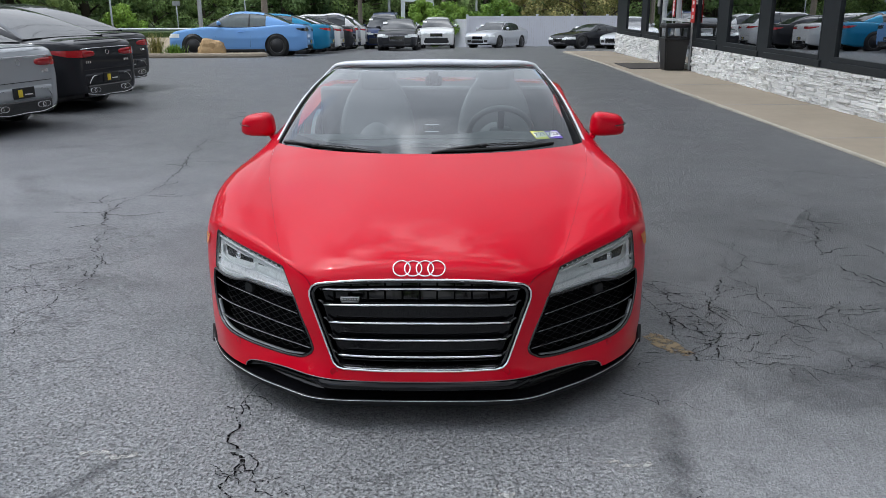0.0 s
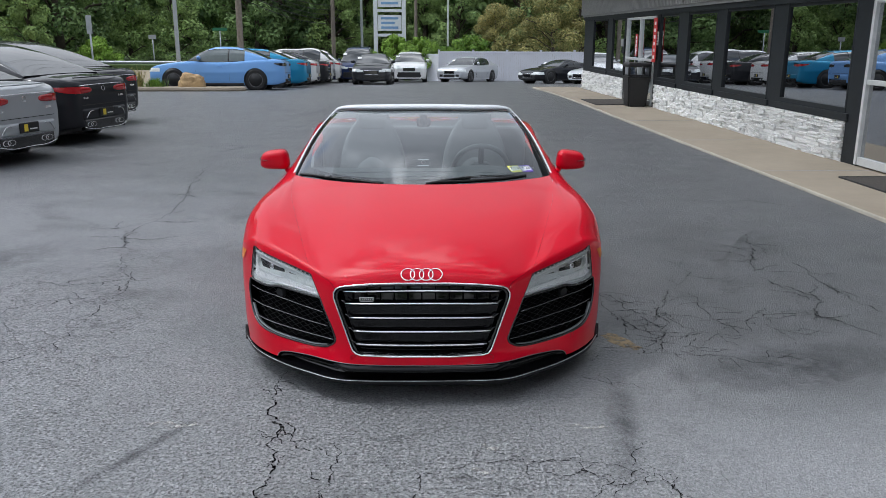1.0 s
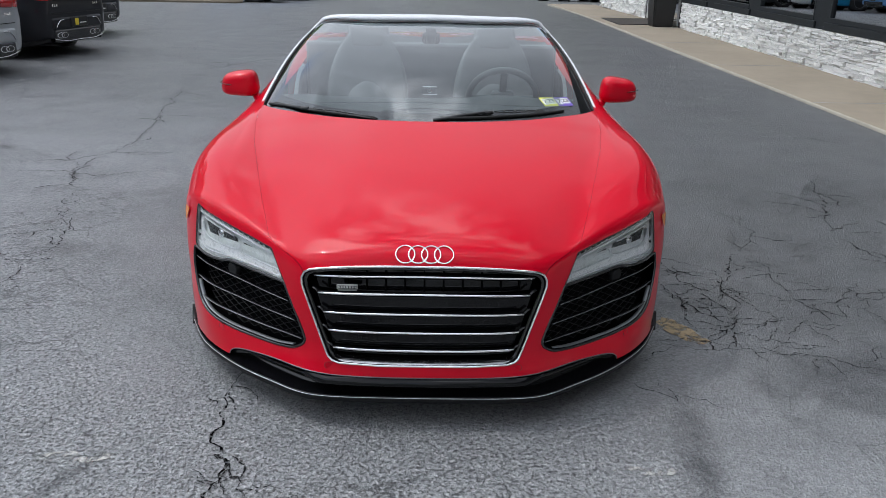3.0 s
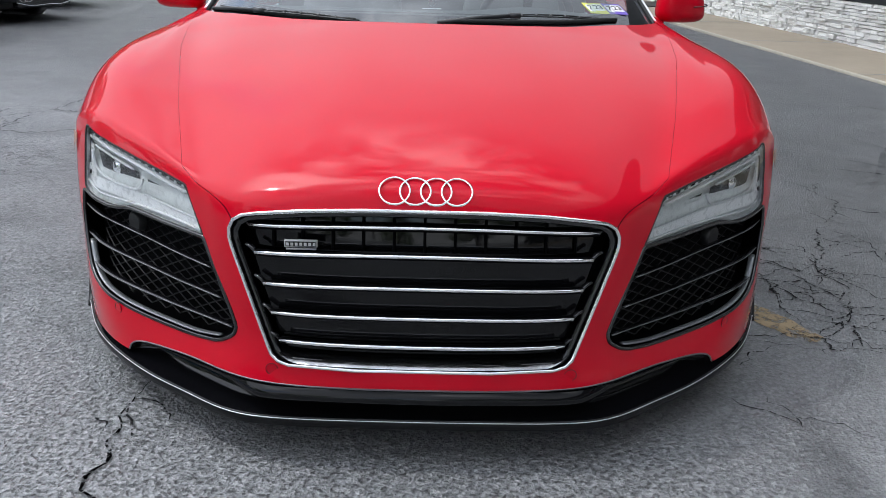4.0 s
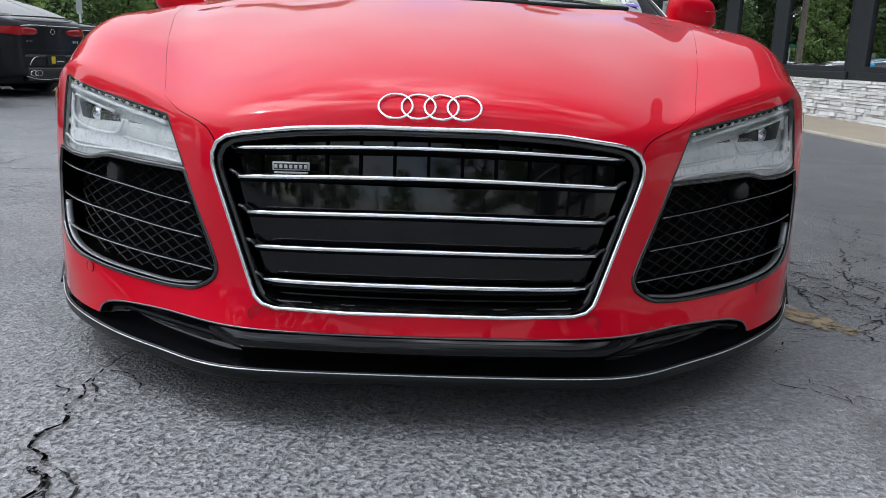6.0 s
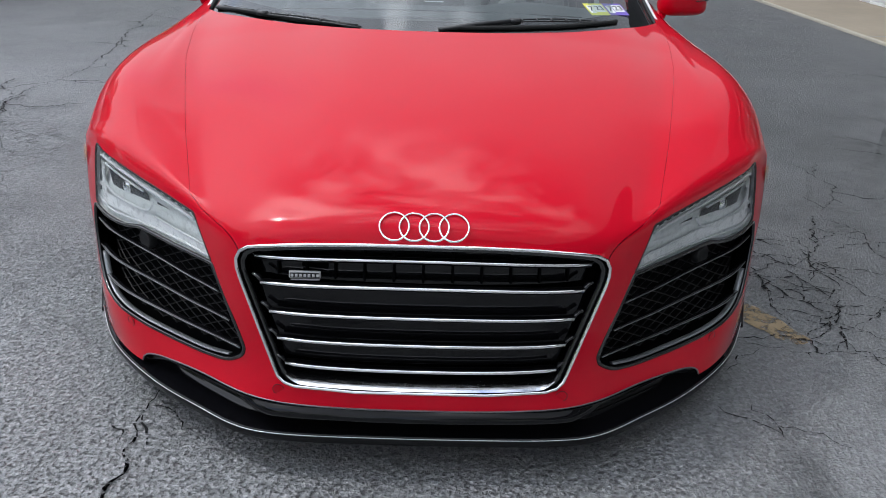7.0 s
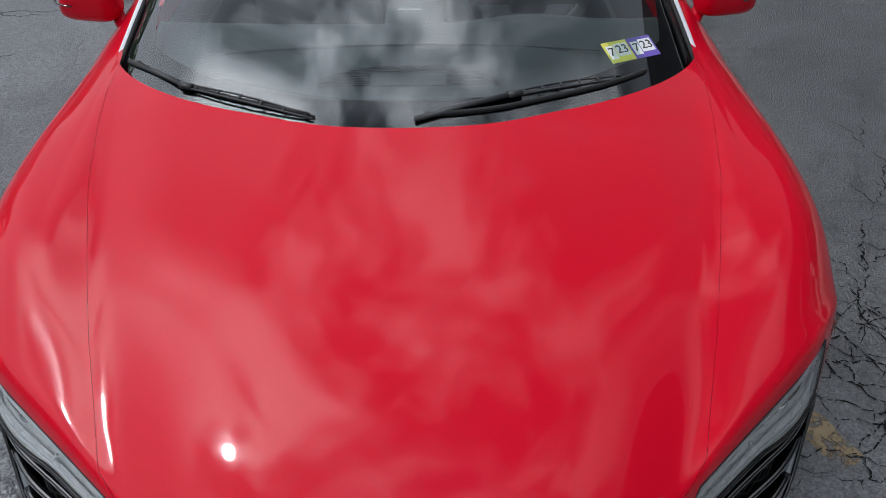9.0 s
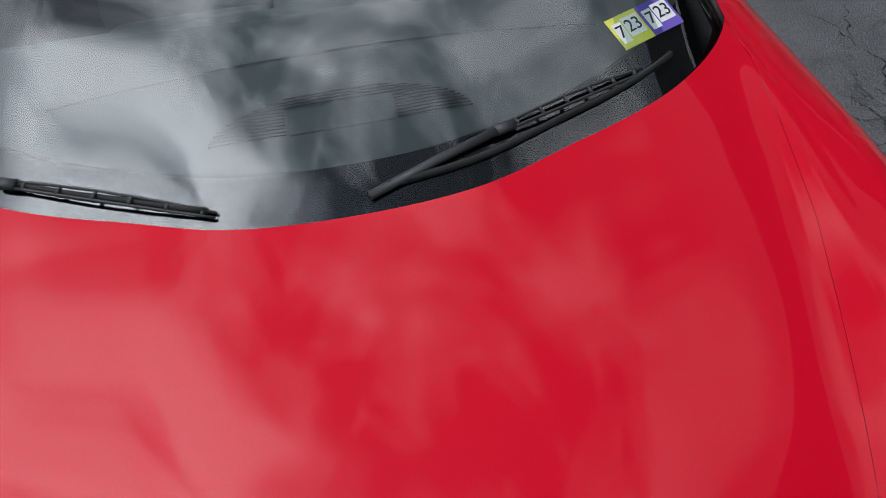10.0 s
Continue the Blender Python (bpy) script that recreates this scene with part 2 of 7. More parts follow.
def add_ring_sweep(bm, path, section, closed=False, cap=True, up=(0, 0, 1)):
    """Sweeps a closed 2D section (side, up) along a path of points."""
    pts = [Vector(p) for p in path]
    n, rings = len(pts), []
    for i, p in enumerate(pts):
        a = pts[i - 1] if (i or closed) else p
        b = pts[(i + 1) % n] if (i < n - 1 or closed) else p
        t = (b - a).normalized()
        side = t.cross(Vector(up))
        side = side.normalized() if side.length > 1e-6 else Vector((1, 0, 0))
        top = side.cross(t).normalized()
        rings.append([bm.verts.new(p + side * s + top * h) for s, h in section])
    k = len(section)
    for i in range(n if closed else n - 1):
        a, b = rings[i], rings[(i + 1) % n]
        for j in range(k):
            bm.faces.new((a[j], a[(j + 1) % k], b[(j + 1) % k], b[j]))
    if cap and not closed:
        bm.faces.new(rings[0])
        bm.faces.new(rings[-1][::-1])
    return bm


def circle_section(r, k=8, flat=1.0):
    return [(r * math.cos(a), r * flat * math.sin(a)) for a in (2 * math.pi * i / k for i in range(k))]


def tube(path, r, k=8, closed=False, flat=1.0, up=(0, 0, 1)):
    return add_ring_sweep(bmesh.new(), path, circle_section(r, k, flat), closed, up=up)


def revolve(profile, k=24, axis="z"):
    """Turns (radius, height) points round the axis."""
    bm = bmesh.new()
    rings = []
    for r, h in profile:
        ring = []
        for i in range(k):
            a = 2 * math.pi * i / k
            x, y = r * math.cos(a), r * math.sin(a)
            ring.append(bm.verts.new({"z": (x, y, h), "y": (x, h, y), "x": (h, x, y)}[axis]))
        rings.append(ring)
    for a, b in zip(rings, rings[1:]):
        for j in range(k):
            bm.faces.new((a[j], a[(j + 1) % k], b[(j + 1) % k], b[j]))
    for ring in (rings[0], rings[-1]):
        if (ring[0].co - ring[k // 2].co).length > 1e-5:
            bm.faces.new(ring)
    bmesh.ops.remove_doubles(bm, verts=bm.verts, dist=1e-6)
    return bm


def spline(xs, ys, at):
    """Natural cubic spline through (xs, ys) rows, at the given places."""
    xs, ys, at = np.asarray(xs, float), np.asarray(ys, float), np.asarray(at, float)
    n, h = len(xs), np.diff(xs)
    flat = ys.reshape(n, -1)
    A, B = np.eye(n), np.zeros_like(flat)
    for i in range(1, n - 1):
        A[i, i - 1], A[i, i], A[i, i + 1] = h[i - 1], 2 * (h[i - 1] + h[i]), h[i]
        B[i] = 6 * ((flat[i + 1] - flat[i]) / h[i] - (flat[i] - flat[i - 1]) / h[i - 1])
    c = np.linalg.solve(A, B)
    k = np.clip(np.searchsorted(xs, at, side="right") - 1, 0, n - 2)
    d, hk = (at - xs[k])[:, None], h[k][:, None]
    e = hk - d
    out = (c[k] * e**3 + c[k + 1] * d**3) / (6 * hk) + (flat[k] / hk - c[k] * hk / 6) * e + (flat[k + 1] / hk - c[k + 1] * hk / 6) * d
    return out.reshape((len(at),) + ys.shape[1:])


def smooth_line(points, n, closed=False):
    """n points on a spline through the given ones, by arc length."""
    p = np.asarray(points, float)
    if closed:
        p = np.vstack([p[-3:], p, p[:4]])
    s = np.concatenate([[0], np.cumsum(np.linalg.norm(np.diff(p, axis=0), axis=1))])
    if closed:
        return spline(s, p, np.linspace(s[3], s[len(p) - 4], n, endpoint=False))
    return spline(s, p, np.linspace(0, s[-1], n))


def round_poly(pts, radii, k=6):
    """A polygon with its corners rounded by the given radii."""
    out, n = [], len(pts)
    pts = [np.asarray(p, float) for p in pts]
    for i in range(n):
        p, a, b = pts[i], pts[i - 1], pts[(i + 1) % n]
        r = radii[i] if isinstance(radii, (list, tuple)) else radii
        da, db = a - p, b - p
        la, lb = np.linalg.norm(da), np.linalg.norm(db)
        q = min(r, la * 0.48, lb * 0.48)
        if q < 1e-5:
            out.append(p)
            continue
        u, v = p + da / la * q, p + db / lb * q
        for j in range(k + 1):
            t = j / k
            out.append((1 - t) ** 2 * u + 2 * t * (1 - t) * p + t * t * v)
    return np.array(out)


def poly_dist(q, poly):
    """Signed distance from points to a closed polygon; inside is negative."""
    q = np.asarray(q, float)
    a, b = poly, np.roll(poly, -1, axis=0)
    best, inside = np.full(len(q), 1e9), np.zeros(len(q), bool)
    for (ax, ay), (bx, by) in zip(a, b):
        dx, dy = bx - ax, by - ay
        t = np.clip(((q[:, 0] - ax) * dx + (q[:, 1] - ay) * dy) / (dx * dx + dy * dy + 1e-12), 0, 1)
        best = np.minimum(best, np.hypot(q[:, 0] - ax - t * dx, q[:, 1] - ay - t * dy))
        cross = ((ay > q[:, 1]) != (by > q[:, 1])) & (q[:, 0] < (bx - ax) * (q[:, 1] - ay) / (by - ay + 1e-15) + ax)
        inside ^= cross
    return np.where(inside, -best, best)


def trim(P, d):
    """Moves the grid's vertices onto the line d = 0. Returns points, triangles outside and triangles inside."""
    n, m = P.shape[:2]
    P, d = P.copy(), d.reshape(n, m).copy()
    best = np.full((n, m), 2.0)
    target = P.copy()
    for di, dj in ((0, 1), (1, 0), (0, -1), (-1, 0)):
        i0, i1, j0, j1 = max(0, -di), n - max(0, di), max(0, -dj), m - max(0, dj)
        d0, d1 = d[i0:i1, j0:j1], d[i0 + di:i1 + di, j0 + dj:j1 + dj]
        cross = d0 * d1 < 0
        t = np.where(cross, d0 / np.where(cross, d0 - d1, 1), 9)
        better = (t <= 0.5000001) & (t < best[i0:i1, j0:j1])
        p0, p1 = P[i0:i1, j0:j1], P[i0 + di:i1 + di, j0 + dj:j1 + dj]
        target[i0:i1, j0:j1] = np.where(better[..., None], p0 + (p1 - p0) * t[..., None], target[i0:i1, j0:j1])
        best[i0:i1, j0:j1] = np.where(better, t, best[i0:i1, j0:j1])
    d[best < 1.5] = 0
    idx = np.arange(n * m).reshape(n, m)
    a, b, c, e = idx[:-1, :-1].ravel(), idx[:-1, 1:].ravel(), idx[1:, 1:].ravel(), idx[1:, :-1].ravel()
    df = d.ravel()
    use = (df[a] * df[c] >= 0)
    tris = np.concatenate([np.stack([a, b, c], 1)[use], np.stack([a, c, e], 1)[use], np.stack([a, b, e], 1)[~use], np.stack([b, c, e], 1)[~use]])
    dm = df[tris]
    inside = (dm.min(1) < 0) | (dm.max(1) <= 0)
    return target.reshape(-1, 3), tris[~inside], tris[inside]


def compact(V, T):
    """Drops the unused vertices."""
    used = np.unique(T)
    back = np.full(len(V), -1)
    back[used] = np.arange(len(used))
    return V[used], back[T]


def strip_faces(n, m, wrap=False):
    return [(i * m + j, i * m + (j + 1) % m, (i + 1) * m + (j + 1) % m, (i + 1) * m + j) for i in range(n - 1) for j in range(m if wrap else m - 1)]


# ---- the red sports car: y runs back from its nose ----
CAR = pose(0, 2.85, -0.014)
red_car = thing("sports_car", "glossy red open-top sports car with black splitter, parked on asphalt", "car", CAR)

# profile lines from the centre outwards: rows from the lower bumper edge over the nose to the windscreen
COLS = []
COLS.append([(0, .004, .180), (0, .018, .270), (0, .022, .360), (0, .030, .460), (0, .052, .575), (0, .103, .638), (0, .320, .716), (0, .670, .797), (0, .955, .860)])
COLS.append([(.20, .010, .180), (.20, .026, .270), (.20, .030, .360), (.20, .038, .460), (.20, .058, .570), (.20, .114, .634), (.20, .335, .713), (.20, .680, .795), (.20, .975, .859)])
COLS.append([(.345, .030, .178), (.345, .060, .270), (.350, .066, .360), (.362, .074, .460), (.365, .086, .552), (.370, .146, .612), (.375, .370, .697), (.370, .710, .785), (.360, 1.036, .856)])
COLS.append([(.44, .085, .165), (.44, .128, .270), (.45, .140, .360), (.46, .152, .460), (.455, .158, .564), (.47, .220, .604), (.505, .425, .680), (.545, .750, .770), (.55, 1.118, .852)])
COLS.append([(.53, .150, .155), (.53, .190, .260), (.535, .206, .360), (.54, .220, .460), (.54, .236, .586), (.56, .300, .628), (.602, .485, .680), (.662, .800, .762), (.70, 1.248, .851)])
COLS.append([(.64, .235, .148), (.645, .265, .250), (.650, .300, .360), (.657, .325, .460), (.66, .342, .606), (.672, .405, .655), (.695, .560, .714), (.728, .850, .782), (.752, 1.335, .853)])
COLS.append([(.735, .312, .148), (.755, .338, .250), (.765, .382, .360), (.77, .412, .460), (.77, .440, .624), (.775, .495, .670), (.785, .630, .734), (.795, .900, .796), (.80, 1.400, .836)])
COLS.append([(.82, .420, .145), (.838, .438, .250), (.847, .468, .360), (.851, .492, .460), (.850, .525, .634), (.853, .570, .664), (.866, .680, .720), (.882, .940, .780), (.868, 1.420, .792)])
COLS.append([(.885, .520, .145), (.904, .548, .250), (.913, .576, .360), (.923, .596, .460), (.925, .626, .592), (.928, .655, .622), (.936, .760, .672), (.940, .970, .715), (.915, 1.440, .735)])
COLS.append([(.915, .620, .145), (.932, .650, .240), (.942, .690, .340), (.947, .722, .430), (.950, .752, .530), (.952, .785, .556), (.956, .870, .600), (.959, 1.020, .640), (.940, 1.460, .650)])
NU, NV = 231, 260
_net = np.array([[(-x, y, z) for x, y, z in c] for c in COLS[:0:-1]] + [list(c) for c in COLS], float)
_u = np.concatenate([-np.arange(9, 0, -1), np.arange(10)]).astype(float)
_uu = np.linspace(-9, 9, 2 * NU - 1)
_vv = np.linspace(0, 8, NV)
SKIN = spline(np.arange(9.0), spline(_u, _net, _uu).transpose(1, 0, 2), _vv)  # [v, u]
for _ in range(130):  # even out the knots, the rim stays
    SKIN[1:-1, 1:-1] += 0.24 * (SKIN[2:, 1:-1] + SKIN[:-2, 1:-1] + SKIN[1:-1, 2:] + SKIN[1:-1, :-2] - 4 * SKIN[1:-1, 1:-1])


_r = np.clip((SKIN[..., 1] - .50) / .50, 0, 1) * np.clip((.86 - np.abs(SKIN[..., 0])) / .10, 0, 1)
SKIN[..., 1] += .010 * _r * _r
SKIN[..., 2] -= .008 * _r * _r
_w = np.clip((np.abs(SKIN[..., 0]) - .79) / .12, 0, 1)
SKIN[..., 0] -= np.sign(SKIN[..., 0]) * .014 * _w * _w * (3 - 2 * _w)
_l = np.clip((np.abs(SKIN[..., 0]) - .38) / .24, 0, 1), np.clip((np.abs(SKIN[..., 0]) - .70) / .16, 0, 1)
SKIN[..., 2] += .009 * _l[0] ** 2 * (3 - 2 * _l[0]) * (1 - _l[1] ** 2 * (3 - 2 * _l[1])) * np.clip((SKIN[..., 1] - .30) / .25, 0, 1) * np.clip((1.34 - SKIN[..., 1]) / .25, 0, 1) * (SKIN[..., 2] > .56)
# the hood's shut line, and the wing's crown beside it
_cy = np.array([.28, .36, .50, .72, 1.0, 1.19, 1.36])
_cx = np.array([.535, .560, .608, .668, .728, .745, .752])
_d = np.abs(SKIN[..., 0]) - np.interp(SKIN[..., 1], _cy, _cx)
_fade = np.clip((SKIN[..., 1] - .30) / .22, 0, 1) * np.clip((1.34 - SKIN[..., 1]) / .16, 0, 1) * (SKIN[..., 2] > .56)
SKIN[..., 2] += _fade * (.004 * np.exp(-(_d / .040) ** 2) - .004 * np.exp(-((_d - .090) / .045) ** 2))
for _ in range(6):
    SKIN[1:-1, 1:-1, 2] += 0.2 * (SKIN[2:, 1:-1, 2] + SKIN[:-2, 1:-1, 2] + SKIN[1:-1, 2:, 2] + SKIN[1:-1, :-2, 2] - 4 * SKIN[1:-1, 1:-1, 2])


def both(half):
    """An outline of the right half closed by its mirror image."""
    h = np.asarray(half, float)
    return np.vstack([h, (h * [-1, 1])[::-1]])


def mirrored(poly):
    return (np.asarray(poly) * [-1, 1])[::-1]


GRILLE = both([(0, .577), (.12, .5755), (.24, .569), (.335, .556), (.365, .549), (.384, .537), (.394, .518), (.394, .498), (.388, .478), (.318, .282), (.310, .263), (.296, .251), (.272, .246), (.14, .2445), (.0001, .244)][1:-1])
LAMP = round_poly([(.508, .574), (.58, .586), (.66, .598), (.74, .612), (.826, .634), (.834, .590), (.846, .476), (.787, .467), (.737, .465), (.690, .478), (.58, .477), (.463, .479)], [.006, 0, 0, 0, .010, .03, .02, .03, .03, .02, 0, .006], 5)
DUCT = round_poly([(.463, .476), (.58, .474), (.690, .475), (.737, .462), (.787, .464), (.850, .473), (.858, .425), (.849, .360), (.828, .302), (.795, .272), (.750, .257), (.664, .245), (.585, .242), (.500, .244), (.435, .254), (.397, .281), (.389, .302), (.405, .345)], [.004, 0, .02, .03, .03, .01, .02, .03, .03, .03, .03, .03, .03, .03, .03, .02, .02, .02], 5)
RIM = [(.6905, .150), (.685, .163), (.673, .173), (.648, .182), (.59, .190), (.50, .198), (.38, .203), (.20, .2055)]
RECESS = both([(.0001, .05), (.69, .05)] + RIM + [(.0001, .206)])
_xz, _xy = SKIN[..., [0, 2]].reshape(-1, 2), SKIN[..., [0, 1]].reshape(-1, 2)
_front = SKIN[..., 1].ravel() < 0.75
HOOD = both([(.0001, -.05), (.20, -.05), (.355, -.05), (.370, .082), (.42, .130), (.486, .196), (.522, .240), (.548, .330), (.590, .470), (.640, .660), (.690, .860), (.722, 1.05), (.742, 1.22), (.735, 1.6), (.0001, 1.6)])


def far_where(d, keep):
    return np.where(keep, d, 1.0)


d_open = np.minimum.reduce([far_where(poly_dist(_xz, p), _front) for p in (GRILLE, RECESS, LAMP, mirrored(LAMP), DUCT, mirrored(DUCT))])
d_hood = np.where(SKIN[..., 2].ravel() > 0.535, poly_dist(_xy, HOOD), 1.0)
_arch = np.hypot(SKIN[..., 1].ravel() - 1.01, SKIN[..., 2].ravel() - 0.335) - 0.365
d_arch = np.where(np.abs(SKIN[..., 0].ravel()) > 0.8, _arch, 1.0)


def skin_part(name, V, T, mat, parent=red_car, label=""):
    V, T = compact(V, T)
    ob = hang(name, mesh_of(name, V, T, mat), parent, label)
    return ob


V, T_out, T_in = trim(SKIN, np.minimum.reduce([d_open, d_hood - 0.0002, d_arch]))
skin_part("front_body", V, T_out, M["red"])
V, _, T_hood = trim(SKIN, np.maximum(d_hood + 0.0004, -far_where(poly_dist(_xz, GRILLE), _front)))
skin_part("hood", V, T_hood, M["red"])

_flat = SKIN.reshape(-1, 3)


def on_skin(x, z, push=0.0):
    """The front skin's point that shows at (x, z) from ahead, pushed outwards."""
    q = (_flat[:, 0] - x) ** 2 + (_flat[:, 2] - z) ** 2 + np.where(_flat[:, 1] > 0.8, 9, 0)
    k = np.argpartition(q, 4)[:4]
    w = 1 / (q[k] + 1e-8)
    p = (_flat[k] * w[:, None]).sum(0) / w.sum()
    out = np.array([0.75 * x / 0.6, -1.0, 0.1])
    if abs(x) < 0.4:
        out = np.array([0.1 * x, -1.0, 0.12])
    out /= np.linalg.norm(out)
    return np.array([x, p[1], z]) + out * push


def rim_tube(name, poly, r, mat, parent, push=0.0, flat=1.0, label=""):
    pts = [on_skin(x, z, push) for x, z in poly]
    return part(name, tube(pts, r, 8, closed=True, flat=flat, up=(0, -1, 0)), mat, parent, label, smooth=True)


# ---- its lamps ----
def offset_patch(V, T, into, scale=1.0):
    """A patch of skin moved straight back into the car."""
    W = V.copy()
    c = W.mean(0)
    W[:, 0] = c[0] + (W[:, 0] - c[0]) * scale
    W[:, 2] = c[2] + (W[:, 2] - c[2]) * scale
    W[:, 1] += into
    return W, T


def walls_between(poly, into, push=0.0, scale=1.0):
    """A collar from an outline on the skin back into the car."""
    a = np.array([on_skin(x, z, push) for x, z in poly])
    c = a.mean(0)
    b = a.copy()
    b[:, 0] = c[0] + (b[:, 0] - c[0]) * scale
    b[:, 2] = c[2] + (b[:, 2] - c[2]) * scale
    b[:, 1] += into
    return np.vstack([a, b]), strip_faces(2, len(a), True)


V_all, _, T_all = trim(SKIN, np.minimum.reduce([far_where(poly_dist(_xz, p), _front) for p in (LAMP, mirrored(LAMP))]))
for sx in (1, -1):
    outline = LAMP if sx > 0 else mirrored(LAMP)
    T = T_all[np.sign(V_all[T_all].mean(1)[:, 0]) == sx]
    V, T = compact(V_all, T)
    lamp = hang("headlight", mesh_of("headlight", *walls_between(outline, 0.075, -0.001, 0.98), M["lamp_grey"]), red_car, "clear headlight with pale reflector and light bars")
    hang("lens", mesh_of("lens", V, T, M["lens"]), lamp).visible_shadow = False
    W, T2 = offset_patch(V, T, 0.024, 0.99)
    W[:, 1] += 0.006 * np.sin((W[:, 2] - 0.47) * 75) + 0.10 * (W[:, 2] - 0.475) - .010
    hang("reflector", mesh_of("reflector", W, T2, M["lamp_grey"]), lamp)

    def bar(name, pts, r, mat, push, flat=1.0, n=18, owner=None):
        line = smooth_line([on_skin(sx * x, z, push) for x, z in pts], n)
        return part(name, tube(line, r, 10, flat=flat, up=(0, -1, 0.2)), mat, owner or lamp, smooth=True)

    def plate(name, corners, mat, push):
        """A thin inset plate that follows the lens: corners outer top, inner top, inner bottom, outer bottom."""
        c0, c1, c2, c3 = (np.array(c) for c in corners)
        pts = []
        for v in np.linspace(0, 1, 5):
            for u in np.linspace(0, 1, 14):
                x, z = (c0 * (1 - u) + c1 * u) * (1 - v) + (c3 * (1 - u) + c2 * u) * v
                pts.append(on_skin(sx * x, z, push))
        return hang(name, mesh_of(name, pts, strip_faces(5, 14), mat), lamp)

    plate("top_band", ((.820, .628), (.512, .572), (.513, .562), (.815, .616)), M["lamp_slot"], -0.008)
    plate("cavity", ((.800, .592), (.662, .560), (.655, .534), (.784, .546)), M["lamp_slot"], -0.013)
    plate("slot", ((.636, .552), (.496, .537), (.489, .512), (.622, .519)), M["lamp_slot"], -0.013)
    plate("slot", ((.831, .604), (.820, .602), (.824, .520), (.840, .510)), M["lamp_slot"], -0.010)
    for z0, z1 in ((.541, .529), (.532, .520)):
        bar("slot_rib", [(.626, z0), (.56, (z0 + z1) / 2), (.496, z1)], 0.0012, M["lamp_grey"], -0.011)
    # broad pale light guide that turns down the outer side and runs along the foot
    plate("light_guide", ((.812, .520), (.650, .517), (.650, .489), (.826, .492)), M["reflector"], -0.007)
    plate("light_guide", ((.652, .517), (.486, .508), (.472, .486), (.652, .489)), M["reflector"], -0.007)
    plate("light_guide", ((.818, .596), (.806, .592), (.800, .516), (.824, .500)), M["reflector"], -0.007)
    bar("light_bar", [(.814, .610), (.74, .596), (.62, .574), (.512, .556)], 0.0046, M["led"], -0.005, 0.8)
    bar("light_bar", [(.800, .592), (.74, .579), (.672, .566)], 0.0030, M["led"], -0.007, 0.8)
    bar("light_bar", [(.806, .578), (.806, .556), (.790, .536), (.75, .524), (.69, .520), (.652, .530), (.640, .550)], 0.0034, M["led"], -0.005, 0.7, 30)
    bar("light_bar", [(.640, .517), (.56, .511), (.486, .508)], 0.0026, M["led"], -0.006, 0.7)
    bar("light_bar", [(.834, .500), (.795, .485), (.74, .484), (.66, .487), (.56, .489), (.474, .486)], 0.0030, M["led"], -0.005, 0.8, 30)
    bar("trim_edge", [(.818, .626), (.74, .609), (.62, .590), (.514, .570)], 0.0035, M["black_gloss"], -0.006, 0.6)
    c = on_skin(sx * .728, .558, -0.012)
    bm = revolve([(.0155, .002), (.0155, -.004), (.012, -.008), (.006, -.010), (0, -.0105)], 20, "y")
    bmesh.ops.transform(bm, matrix=Matrix.Translation(c) @ pose(0, 0, 0, 0, 0, sx * 40), verts=bm.verts)
    part("projector", bm, M["chrome"], lamp, smooth=True, angle=40)
    for i in range(14):
        x = .52 + i * .0215
        p = on_skin(sx * x, .5645 + (x - .5) * .170, -0.005)
        part("diode", box(p - .0030, p + .0030, .001), M["led"], lamp)
    rim_tube("seal", outline, 0.0028, M["black_rubber"], lamp, -0.001)

    # ---- side intakes ----
    dpoly = DUCT if sx > 0 else mirrored(DUCT)
    duct = hang("side_intake", mesh_of("side_intake", *walls_between(dpoly, 0.11, -0.002, 0.97), M["black_deep"]), red_car, "gloss black side intake with mesh and thin bright vanes")
    _dV, _, _dT = trim(SKIN, np.where((SKIN[..., 0].ravel() * sx > 0) & _front, poly_dist(_xz, dpoly), 1.0))
    _dV, _dT = compact(_dV, _dT)
    hang("backing", mesh_of("backing", *offset_patch(_dV, _dT, 0.10, 0.99), M["black_deep"]), duct)
    rim_tube("edge_trim", dpoly, 0.005, M["black_gloss"], duct, 0.0, 0.8)
    low = [(.842, .350), (.820, .305), (.785, .277), (.735, .262), (.660, .252), (.580, .249), (.500, .251), (.440, .262)]
    line = smooth_line([on_skin(sx * x, z, -0.012) for x, z in low], 34)
    part("blade", tube(line, 0.0075, 10, flat=0.35, up=(0, 0, 1)), M["lamp_shade"], duct, "satin grey lower blade", smooth=True)
    for a, b, sag in (((.848, .436), (.454, .413), .005), ((.842, .370), (.430, .352), .006), ((.815, .308), (.405, .295), .008)):
        pts = [(a[0] + (b[0] - a[0]) * t, a[1] + (b[1] - a[1]) * t - sag * math.sin(math.pi * t)) for t in np.linspace(0, 1, 9)]
        line = smooth_line([on_skin(sx * x, z, -0.010) for x, z in pts], 26)
        part("vane", tube(line, 0.0075, 8, flat=0.35, up=(0, 0, 1)), M["black_gloss"], duct, smooth=True)
        line2 = [p + np.array([sx * .003, -.0085, .001]) for p in line]
        part("vane_edge", tube(line2, 0.0010, 6), M["lamp_shade"], duct, "bright vane edge", smooth=True)
    bm = bmesh.new()
